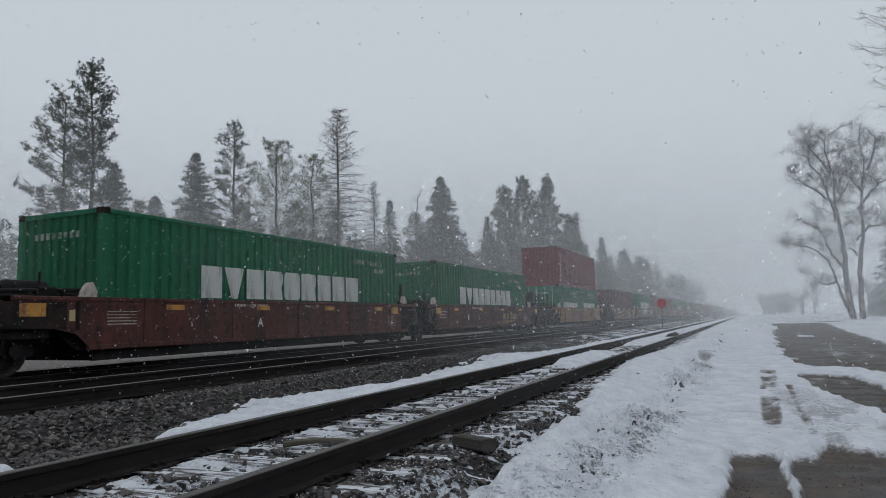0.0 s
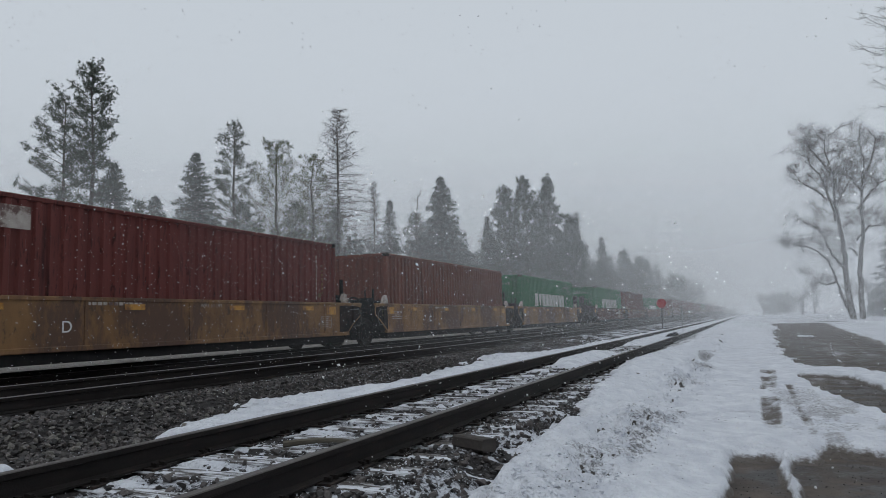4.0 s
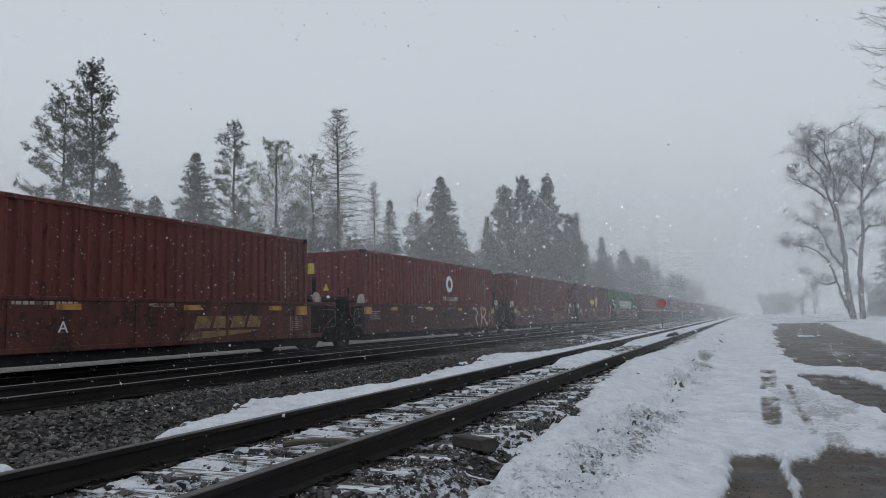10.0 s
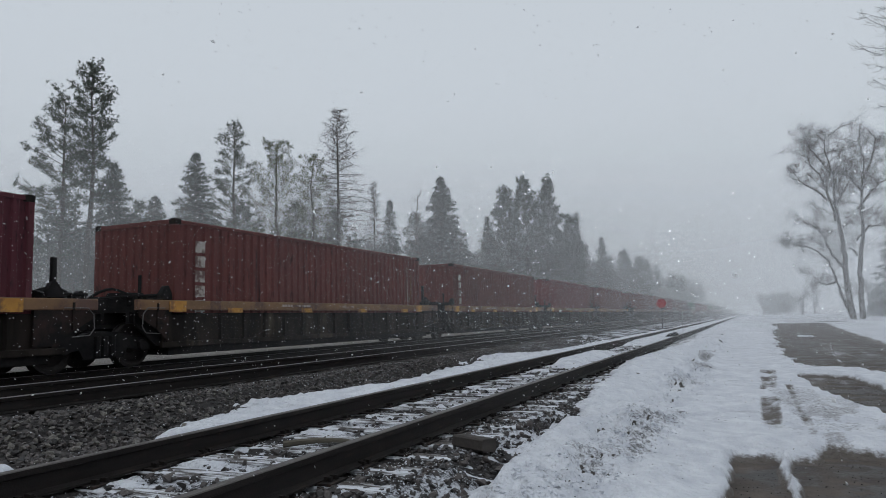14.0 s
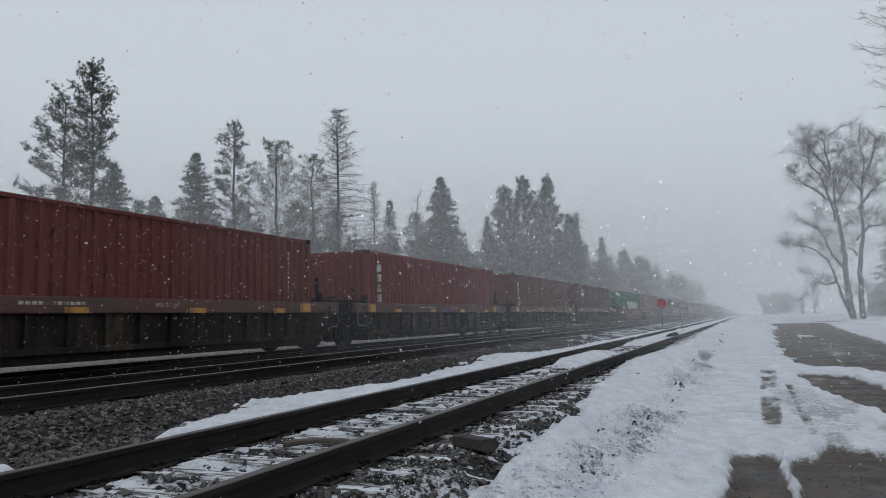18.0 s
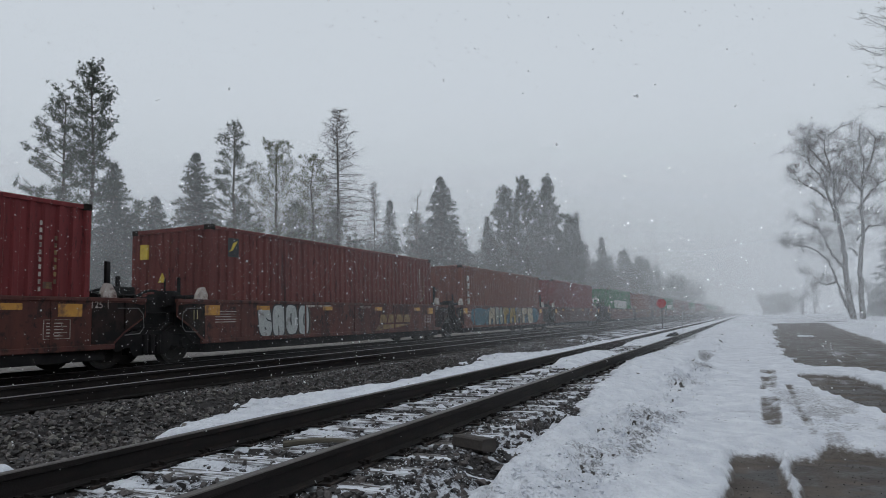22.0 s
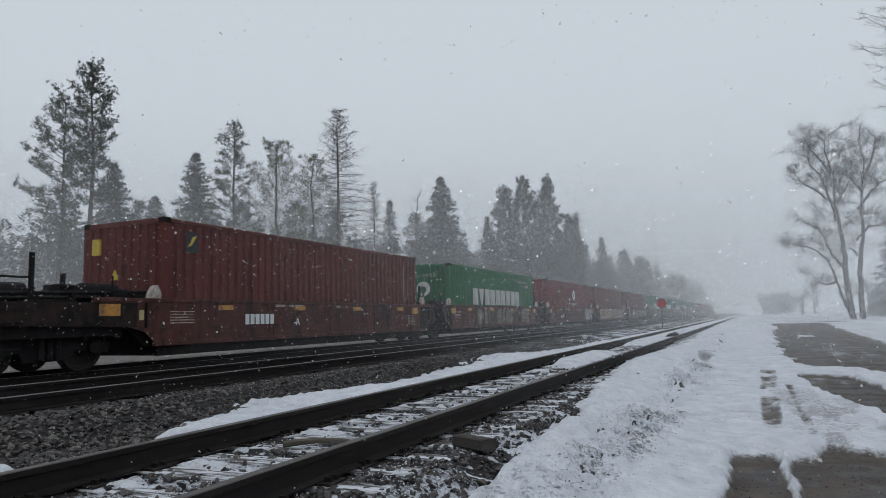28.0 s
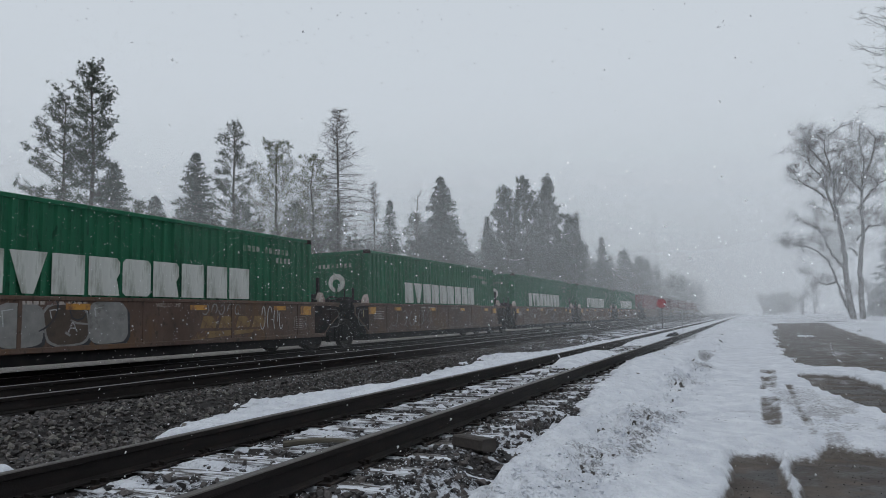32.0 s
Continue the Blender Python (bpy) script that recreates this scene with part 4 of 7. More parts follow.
            part("letter_gap", cached(("ig", paint, H), lambda: Soup().plate([(0.10, 0.085), (0.335, 0.085), (0.35, 0.21), (0.125, 0.21)], x + 0.006, x + 0.009).mesh("letter_gap", P)), ini)
    elif mark == "dot":
        part("emblem", cached(("dt", H), lambda: disc(0, 0.16, n0 + 1.6, H - 0.55, x).mesh("emblem", M_BLUE)), c, None, "small blue emblem")
    elif mark == "plate":
        part("sign", cached(("pl", H), lambda: blocks([(n0 + 1.7, n0 + 2.5, H - 0.62, H - 0.22)], x, 0.004).mesh("sign", M_FADED)), c, None, "faded white sign")
    if mark in ("badge", "ring", "plate"):
        part("sticker", cached(("yk", H, L), lambda: Soup().box(-0.95, -0.72, n0 - 0.004, n0 + 0.05, H - 0.72, H - 0.36).mesh("sticker", M_ROPE)), c, None, "yellow warning sticker")
        part("sticker", cached(("yt", H, L), lambda: Soup().add([(-0.35, n0 - 0.004, H - 1.3), (-0.13, n0 - 0.004, H - 1.3), (-0.24, n0 - 0.004, H - 1.08), (-0.35, n0 + 0.03, H - 1.3), (-0.13, n0 + 0.03, H - 1.3), (-0.24, n0 + 0.03, H - 1.08)], [(0, 1, 2), (3, 5, 4), (0, 3, 4, 1), (1, 4, 5, 2), (2, 5, 3, 0)]).mesh("sticker", M_ROPE)), c, None, "yellow warning triangle")
    if mark not in ("wordmark", ""):
        part("number", cached(("nv", H, L), lambda: blocks([(n0 + L - 1.04, n0 + L - 0.995, H - 0.50 - i * 0.13, H - 0.42 - i * 0.13) for i in range(10)], x).mesh("number", M_FADED)), c, None, "small white painted bars")
    if mark != "wordmark":
        part("number", cached(("nr", H, L), lambda: blocks([(n0 + L - 0.75, n0 + L - 0.70, H - 0.75 - i * 0.13, H - 0.67 - i * 0.13) for i in range(7)] + [(n0 + L - 0.95, n0 + L - 0.78, H - 1.62, H - 1.50)], x).mesh("number", M_GOLD)), c)
    return c


# ---- well cars ----
LIFT = 0.094
BASE = 0.17 + LIFT

def side_mesh(kind, sg, first, last):
    """One side of a well car, as a plate with its chords and posts."""
    x0, x1 = sorted((sg * 1.385, sg * 1.415))
    xa, xb = sorted((sg * 1.35, sg * 1.44))
    a, b = (-7.95 if first else -7.25), (7.95 if last else 7.25)
    s = Soup()
    if kind in ("rib_y", "rib_b"):
        s.plate([(-6.5, 0.36), (6.5, 0.36), (6.55, 1.0), (-6.55, 1.0)], *sorted((sg * 1.30, sg * 1.33)))
        s.slab(xa, xb, -6.6, 6.6, 0.28, 0.40, 0.012)
        for i in range(17):
            y = -6.4 + i * 0.8
            s.box(*sorted((sg * 1.33, sg * 1.42)), y - 0.05, y + 0.05, 0.38, 1.0)
        return s.mesh("side_web", M_DARKCAR)
    s.plate([(-6.45, 0.36), (6.45, 0.36), (6.75, 0.62), (b, 0.92), (b, 1.26), (a, 1.26), (a, 0.92), (-6.75, 0.62)], x0, x1)
    s.slab(xa, xb, a, b, 1.22, 1.30, 0.012)
    s.slab(xa, xb, -6.5, 6.5, 0.32, 0.42, 0.012)
    for i in range(5):
        y = -5.2 + i * 2.6
        s.box(*sorted((sg * 1.41, sg * 1.43)), y - 0.035, y + 0.035, 0.42, 1.22)
    return s.mesh("side_web", {"brown": M_BROWN, "tan": M_TAN, "dust": M_GREYBROWN}[kind])


def chord_mesh(kind, sg, first, last):
    a, b = (-7.95 if first else -7.25), (7.95 if last else 7.25)
    s = Soup().slab(*sorted((sg * 1.34, sg * 1.44)), a, b, 1.06 if kind == "rib_y" else 1.0, 1.27 if kind == "rib_y" else 1.30, 0.015)
    return s.mesh("top_chord", M_CHORD_Y if kind == "rib_y" else M_CHORD_B)


def platform_mesh(sg, out):
    """The deck over a truck at a well's end, with its stringers."""
    L = (8.45 if sg > 0 else 10.05) if out else 7.2
    return Soup().prism([(-1.32, 1.02), (-1.15, 1.02), (-1.15, 0.8), (-1.05, 0.8), (-1.05, 1.02), (-0.45, 1.02), (-0.45, 0.8), (-0.35, 0.8), (-0.35, 1.02), (0.35, 1.02), (0.35, 0.8), (0.45, 0.8), (0.45, 1.02),
                         (1.05, 1.02), (1.05, 0.8), (1.15, 0.8), (1.15, 1.02), (1.32, 1.02), (1.32, 1.14), (-1.32, 1.14)], *sorted((sg * 6.33, sg * L))).mesh("end_platform", M_BLACK)


def bulkhead_mesh(sg):
    return Soup().prism([(-1.30, 0.17), (1.30, 0.17), (1.30, 1.36), (1.1, 1.42), (-1.1, 1.42), (-1.30, 1.36)], *sorted((sg * 6.22, sg * 6.32))).mesh("bulkhead", M_BLACK)


def draft_mesh(sg, out):
    return Soup().prism([(-0.30, 0.52), (0.30, 0.52), (0.34, 0.62), (0.62, 0.70), (0.62, 0.79), (-0.62, 0.79), (-0.62, 0.70), (-0.34, 0.62)], *sorted((sg * 6.33, sg * ((8.9 if sg > 0 else 10.3) if out else 7.68)))).mesh("centre_sill", M_BLACK)


def coupler_mesh(sg):
    o = [(-0.10, 8.9), (0.10, 8.9), (0.10, 9.3), (0.26, 9.42), (0.22, 9.62), (0.10, 9.60), (0.08, 9.48), (-0.10, 9.50), (-0.20, 9.62), (-0.24, 9.40), (-0.12, 9.30)]
    n = len(o)
    pts = [(x, sg * (y + (1.35 if sg < 0 else 0.0)), z) for z in (0.66, 0.94) for x, y in o]
    return Soup().add(pts, [tuple(range(n)), tuple(range(2 * n - 1, n - 1, -1))] + [(i, (i + 1) % n, (i + 1) % n + n, i + n) for i in range(n)]).mesh("coupler", M_BLACK)


def guide_mesh(sg, side, material):
    """A sloped guide post at a corner of the well."""
    s = Soup()
    s.plate([(sg * 6.28, 1.3), (sg * 6.60, 1.3), (sg * 6.58, 1.40), (sg * 6.47, 1.56), (sg * 6.38, 1.58), (sg * 6.29, 1.42)], *sorted((side * 1.24, side * 1.36)))
    return s.mesh("corner_guide", material)


def frame_mesh():
    s = Soup()
    for sg in (-1, 1):
        x0, x1 = sorted((sg * 0.93, sg * 1.09))
        s.plate([(-1.30, 0.52), (-1.15, 0.62), (-0.55, 0.66), (-0.35, 0.74), (0.35, 0.74), (0.55, 0.66), (1.15, 0.62), (1.30, 0.52), (1.25, 0.36), (1.0, 0.34), (0.55, 0.42), (0.45, 0.24), (-0.45, 0.24), (-0.55, 0.42), (-1.0, 0.34), (-1.25, 0.36)], x0, x1)
        for y in (-0.9, 0.9):
            s.tube((sg * 1.09, y, 0.46), (sg * 1.17, y, 0.46), 0.12, n=10)
        for y in (-0.17, 0.0, 0.17):
            s.tube((sg * 1.10, y, 0.28), (sg * 1.10, y, 0.66), 0.07, n=8)
    s.box(-0.95, 0.95, -0.24, 0.24, 0.30, 0.76)
    for y in (-0.42, 0.42):
        s.box(-0.85, 0.85, y - 0.06, y + 0.06, 0.26, 0.44)
    s.tube((-0.5, -1.35, 0.62), (-0.5, 1.35, 0.62), 0.035, n=6).tube((0.45, -1.35, 0.60), (0.45, 1.35, 0.60), 0.035, n=6)
    return s.mesh("side_frame", M_BLACK)


def wheelset_mesh():
    """Axle and both wheels turned in one piece about x."""
    half = [(0.0, 0.085), (0.62, 0.085), (0.66, 0.16), (0.68, 0.30), (0.68, 0.485), (0.715, 0.485), (0.72, 0.458), (0.82, 0.452), (0.82, 0.39), (0.77, 0.33), (0.78, 0.17), (0.84, 0.13), (0.86, 0.08), (0.95, 0.08), (0.95, 0.0)]
    prof = [(-x, r) for x, r in half[:0:-1]] + half[1:]
    n, s = 24, Soup()
    pts = [(x, r * math.cos(6.28319 * k / n), r * math.sin(6.28319 * k / n)) for x, r in prof for k in range(n)]
    return s.add(pts, [(i * n + k, i * n + (k + 1) % n, (i + 1) * n + (k + 1) % n, (i + 1) * n + k) for i in range(len(prof) - 1) for k in range(n)]).mesh("wheelset", M_WHEEL)


def truck(unit, y):
    tr = part("truck", cached("tf", frame_mesh), unit, Matrix.Translation((0, y, 0)))
    for dy in (-0.9, 0.9):
        part("wheelset", cached("ws", wheelset_mesh), tr, Matrix.Translation((0, dy, 0.457)))


def wobbly(rng, y, z, w, h, n=9):
    return [(y + w * 0.5 * math.cos(6.28319 * i / n) * (1 + rng.uniform(-0.25, 0.25)) * (1.25 if i % 2 else 1), z + h * 0.5 * math.sin(6.28319 * i / n) * (1 + rng.uniform(-0.2, 0.2)) * (1.2 if i % 2 else 1)) for i in range(n)]


M_SPRAY = {k: mat("spray_" + k, a, b, rough=0.7, scale=5, c3=c3, c3_at=0.6) for k, a, b, c3 in (
    ("white", (0.32, 0.33, 0.32), (0.44, 0.45, 0.44), (0.16, 0.14, 0.13)), ("teal", (0.025, 0.075, 0.10), (0.04, 0.11, 0.14), (0.04, 0.05, 0.055)), ("ink", (0.02, 0.02, 0.025), (0.035, 0.035, 0.04), (0.05, 0.03, 0.03)),
    ("gold", (0.19, 0.135, 0.035), (0.27, 0.19, 0.05), (0.13, 0.08, 0.03)), ("pale", (0.26, 0.215, 0.14), (0.34, 0.30, 0.23), (0.17, 0.12, 0.08)), ("lime", (0.12, 0.30, 0.06), (0.16, 0.38, 0.08), (0.08, 0.2, 0.05)),
    ("tan", (0.12, 0.10, 0.068), (0.18, 0.15, 0.105), (0.07, 0.05, 0.04)), ("sage", (0.19, 0.205, 0.17), (0.26, 0.27, 0.23), (0.13, 0.12, 0.10)), ("umber", (0.05, 0.035, 0.025), (0.08, 0.055, 0.04), (0.04, 0.03, 0.025)),
    ("pink", (0.40, 0.20, 0.155), (0.50, 0.26, 0.20), (0.3, 0.15, 0.12)), ("blue", (0.06, 0.13, 0.30), (0.08, 0.18, 0.38), (0.05, 0.08, 0.15)), ("grey", (0.17, 0.165, 0.16), (0.25, 0.24, 0.23), (0.10, 0.09, 0.08)))}


def smooth_outline(pts, rounds=2):
    """Rounds a closed outline by cutting its corners."""
    for _ in range(rounds):
        out = []
        for a, b in zip(pts, pts[1:] + pts[:1]):
            out += [(a[0] * 0.78 + b[0] * 0.22, a[1] * 0.78 + b[1] * 0.22), (a[0] * 0.22 + b[0] * 0.78, a[1] * 0.22 + b[1] * 0.78)]
        pts = out
    return pts


def stroke(s, pts, width, x):
    """A sprayed line along pts, as one ribbon."""
    p = [Vector(q) for q in pts]
    m, out = len(p), []
    for k in range(m):
        d = (p[min(k + 1, m - 1)] - p[max(k - 1, 0)]).normalized()
        w = Vector((-d.y, d.x)) * width / 2 * (0.7 if k in (0, m - 1) else 1.0)
        out += [(x - 0.004, *(p[k] - w)), (x - 0.004, *(p[k] + w)), (x, *(p[k] + w)), (x, *(p[k] - w))]
    fs = [(0, 1, 2, 3), (4 * m - 1, 4 * m - 2, 4 * m - 3, 4 * m - 4)]
    for k in range(m - 1):
        fs += [(4 * k + i, 4 * k + 4 + i, 4 * k + 4 + (i + 1) % 4, 4 * k + (i + 1) % 4) for i in range(4)]
    s.add(out, fs)


WILD = ([(-1, -1), (-0.3, -1), (-0.25, -0.2), (0.3, -0.2), (0.35, -1), (1, -1), (0.8, 1), (0.2, 0.85), (-0.7, 1)],
        [(-1, -0.9), (-0.3, -1), (-0.2, 0.1), (0.4, -1), (1, -0.8), (0.9, 0.95), (0.3, 1), (0.2, 0.2), (-0.4, 1), (-1, 0.9)],
        [(-0.9, -0.7), (-0.4, -1), (0.5, -1), (1.0, -0.5), (0.9, 0.05), (0.3, 0.2), (1.0, 0.45), (0.8, 1), (-0.6, 0.95), (-1.0, 0.5)],
        [(-0.8, -1), (0.0, -0.9), (0.0, 0.2), (0.95, 0.3), (0.9, 1), (-0.9, 1), (-1, 0.3), (-0.75, 0.25)])


def graffiti(unit, y0, y1, z0, z1, count, colours, outline, seed, back=None, bubble=True, lines=0, proud=0.0):
    """Sprayed letter-like shapes on the side that faces the siding, each outlined, with slits in it."""
    z0, z1 = z0 + LIFT, z1 + LIFT
    rng = random.Random(seed)
    x = 1.4165 + proud
    if back:
        k = max(3, int((y1 - y0) / 0.9))
        for i in range(k):
            s = Soup().plate(smooth_outline(wobbly(rng, y0 + (i + 0.5) * (y1 - y0) / k, (z0 + z1) / 2, (y1 - y0) / k * 1.25, (z1 - z0) * 0.9), 1), x + 0.0006 * i - 0.004, x + 0.0006 * i)
            part("graffiti", s.mesh("graffiti", M_SPRAY[back]), unit, None, "sprayed background colour")
        x += 0.0006 * k
    w = (y1 - y0) / count
    for i in range(count):
        yc, zc = y0 + (i + 0.5) * w, (z0 + z1) / 2 + rng.uniform(-0.03, 0.03)
        lean, ww, hh = rng.uniform(-0.12, 0.12), w * rng.uniform(0.98, 1.15), (z1 - z0) * rng.uniform(0.90, 0.99)
        q = lambda a, b: (yc + a * ww / 2 + lean * b * hh / 2, zc + b * hh / 2)
        if bubble:
            o = []
            for k in range(20):
                a = 6.28319 * k / 20
                c, d = math.cos(a), math.sin(a)
                o.append((math.copysign(abs(c) ** 0.55, c) * rng.uniform(0.92, 1.0), math.copysign(abs(d) ** 0.5, d) * rng.uniform(0.95, 1.0)))
        else:
            o = smooth_outline(WILD[rng.randrange(4)], 1)
        g = 0.035
        xx = x + 0.0012 * i
        part("graffiti", Soup().plate([(q(a, b)[0] + 0.055, q(a, b)[1] - 0.05) for a, b in o], xx - 0.005, xx - 0.0006).mesh("graffiti", M_SPRAY["ink" if outline != "ink" else "umber"]), unit, None, "sprayed drop shadow")
        ring = part("graffiti", Soup().plate([q(a, b) for a, b in o], xx - 0.004, xx).mesh("graffiti", M_SPRAY[outline]), unit, None, "dark sprayed letter outline")
        part("graffiti_fill", Soup().plate([(q(a, b)[0] - math.copysign(g, a) * min(1, abs(a) * 1.4), q(a, b)[1] - math.copysign(g, b) * min(1, abs(b) * 1.4)) for a, b in o], xx - 0.003, xx + 0.0006).mesh("graffiti_fill", M_SPRAY[colours[i % len(colours)]]), ring, None, "sprayed letter-like fill")
        sy, kind = rng.uniform(-0.12, 0.12), rng.randrange(3)
        if kind == 0:
            slits = [([q(sy, -0.95), q(sy + 0.03, -0.55), q(sy, -0.3)], 0.045), ([q(sy - 0.06, 0.15), q(sy, 0.35), q(sy + 0.08, 0.2)], 0.04)]
        elif kind == 1:
            slits = [([q(sy, -0.35), q(sy - 0.05, 0.0), q(sy + 0.02, 0.4)], 0.06)]
        else:
            slits = [([q(0.9, 0.0), q(0.4, 0.05), q(0.15, 0.2)], 0.04), ([q(-0.1, -0.35), q(0.1, -0.5)], 0.06)]
        for path, thick in slits:
            s = Soup()
            stroke(s, path, thick, xx + 0.001)
            part("graffiti_slit", s.mesh("graffiti_slit", M_SPRAY[outline]), ring)
        s = Soup()
        stroke(s, [q(-0.62, rng.uniform(-0.1, 0.3)), q(-0.66, 0.62), q(-0.25, 0.70)], 0.026, xx + 0.0012)
        part("graffiti_gleam", s.mesh("graffiti_gleam", M_SPRAY["white"]), ring)
    x += 0.0012 * count + 0.001
    for i in range(lines):
        s, a = Soup(), rng.uniform(0, 6.28)
        p = (rng.uniform(y0, y1), rng.uniform(z0 + 0.15, z1 - 0.15))
        pts, turn = [p], rng.uniform(-0.7, 0.7)
        for k in range(9):
            a += turn + rng.uniform(-0.2, 0.2)
            p = (p[0] + 0.11 * math.cos(a), min(z1, max(z0, p[1] + 0.13 * math.sin(a))))
            pts.append(p)
        stroke(s, pts, 0.028, x + 0.0006 * i)
        part("graffiti", s.mesh("graffiti", M_SPRAY["ink"]), unit, None, "thin black sprayed line")


def scrawl(unit, y0, y1, z0, z1, count, colour, seed):
    """Thin sprayed letter-like loops."""
    rng = random.Random(seed)
    w = (y1 - y0) / count
    for i in range(count):
        s, yc = Soup(), y0 + (i + 0.5) * w
        a0, n = rng.uniform(0, 6.28), rng.randrange(6, 11)
        pts = [(yc + 0.42 * w * math.cos(a0 + k * 0.62) * (1 - 0.05 * k), (z0 + z1) / 2 + LIFT + 0.45 * (z1 - z0) * math.sin(a0 + k * 0.62 + 0.3)) for k in range(n)]
        stroke(s, pts, 0.026, 1.4185)
        part("graffiti", s.mesh("graffiti", M_SPRAY[colour]), unit, None, "thin pale sprayed scrawl")


def letter_mesh(text, size, material):
    cu = bpy.data.curves.new("lettering", "FONT")
    cu.body, cu.size, cu.extrude = text, size, 0.001
    ob = bpy.data.objects.new("lettering", cu)
    scene.collection.objects.link(ob)
    dg = bpy.context.evaluated_depsgraph_get()
    me = bpy.data.meshes.new_from_object(ob.evaluated_get(dg))
    bpy.data.objects.remove(ob)
    bpy.data.curves.remove(cu)
    me.materials.clear()
    me.materials.append(material)
    return me


SIDE_TEXT = Matrix(((0, 0, 1, 1.4185), (1, 0, 0, 0), (0, 1, 0, 0), (0, 0, 0, 1)))


def text_on(unit, text, y, z, size, material, label="stencilled white lettering", x=0.0):
    me = cached(("tx", text, size, material.name), lambda: letter_mesh(text, size, material))
    part("lettering", me, unit, Matrix.Translation((x, y, z)) @ SIDE_TEXT, label)


def well_car(kind, index, count, letter, label, inner=5.55, tall=False, wheel=False):
    """One unit of an articulated well car; rail level under the well's middle is its origin."""
    first, last = index == 0, index == count - 1
    u = empty("well_car", Matrix.Identity(4), label, "rail car", "well cars of the train")
    for sg in (-1, 1):
        part("side_web", cached(("sw", kind, sg, first, last), lambda: side_mesh(kind, sg, first, last)), u)
        if kind.startswith("rib"):
            part("top_chord", cached(("ch", kind, sg, first, last), lambda: chord_mesh(kind, sg, first, last)), u)
    part("well_floor", cached("wf", lambda: Soup().slab(-1.27, 1.27, -6.3, 6.3, 0.125, 0.168, 0.01).mesh("well_floor", M_BLACK)), u)
    for sg in (-1, 1):
        part("lower_sill", cached(("ls", sg), lambda: Soup().slab(*sorted((sg * 1.275, sg * 1.345)), -6.35, 6.35, 0.12, 0.40, 0.012).mesh("lower_sill", M_BLACK)), u)
    for sg, out in ((-1, first), (1, last)):
        part("end_platform", cached(("ep", sg, out), lambda: platform_mesh(sg, out)), u)
        part("bulkhead", cached(("bh", sg), lambda: bulkhead_mesh(sg)), u)
        part("centre_sill", cached(("cs", sg, out), lambda: draft_mesh(sg, out)), u)
        if out:
            part("end_sill", cached(("es", sg), lambda: Soup().slab(-1.35, 1.35, *sorted((sg * (8.46 if sg > 0 else 10.06), sg * (8.56 if sg > 0 else 10.16))), 0.78, 1.16).mesh("end_sill", M_BLACK)), u)
            part("coupler", cached(("cp", sg), lambda: coupler_mesh(sg)), u)
        for side in (-1, 1):
            part("corner_guide", cached(("cg", sg, side, kind), lambda: guide_mesh(sg, side, M_BLACK if kind.startswith("rib") else M_FADED)), u)
    plate = cached("amber", lambda: blocks([(-0.24, 0.24, -0.115, 0.115)], 1.417).mesh("reflector", M_AMBER))
    slim = cached("amber2", lambda: blocks([(-0.25, 0.25, -0.055, 0.055)], 1.417).mesh("reflector", M_AMBER))
    zx = 0.028 if kind.startswith("rib") else 0.0
    for y in ((-7.6 if first else -6.2), (7.42 if last else inner)):
        part("reflector", plate, u, pose(zx, y, 1.06 if not zx else 1.14), "amber reflector plate")
    for y in (-4.4, -1.5, 1.5, 4.4):
        part("reflector", slim, u, pose(zx, y, 1.12 if not zx else 1.06), "amber reflector strip")
    if first:
        truck(u, -8.6)
        part("step_ladder", cached("lad", lambda: ladder_mesh(-1)), u)
    truck(u, 7.40 if last else 7.70)
    if last:
        part("air_tank", cached("tank", lambda: tank_mesh()), u, None, "black air reservoir")
        if wheel:
            part("brake_wheel", cached("bw", lambda: brake_mesh()), u, None, "dark hand-brake wheel")
        part("step_ladder", cached("lad1", lambda: ladder_mesh(1)), u)
    for sg in (-1, 1):
        part("brake_hose", cached(("ho", sg), lambda: hose_mesh(sg)), u)
        for side in (-1, 1):
            part("gusset", cached(("gu", sg, side), lambda: brace_mesh(sg, side)), u)
    for y in ((-9.55 if first else -7.1), (8.2 if last else 7.1)):
        if first and y < 0 or last and y > 0:
            part("grab_iron", cached("gi", rungs_mesh), u, pose(0, y, -0.1))
    # sooty ends
    for sg, out in ((-1, first), (1, last)):
        for side in (-1, 1):
            part("end_plate", cached(("pl", sg, side, out), lambda: end_plate(sg, side, out)), u, None, "soot-blackened end plate")
        if not out:
            part("end_post", cached(("po", sg), lambda: end_post(sg)), u)
            part("crossover_pipe", cached(("cr", sg), lambda: crossover_pipe(sg)), u)
            part("step_iron", cached(("si", sg), lambda: step_iron(sg)), u)
        else:
            part("end_railing", cached(("er", sg), lambda: end_railing(sg)), u)
            part("uncoupling_lever", cached(("ul", sg), lambda: uncoupling_lever(sg)), u)
    if first:
        part("brake_cylinder", cached("bc", brake_cylinder), u, None, "black brake cylinder")
        part("air_tank", cached("bt", lambda: brake_cylinder("air_tank")), u, pose(-0.9, -1.35, 0.02), "black air reservoir")
        part("brake_pipe", cached("dp", deck_pipes), u)
        part("side_step", cached("ss", side_step), u)
        if tall:
            part("brake_wheel", cached("bw", lambda: brake_mesh()), u, pose(0, -17.9, 0), "dark hand-brake wheel")
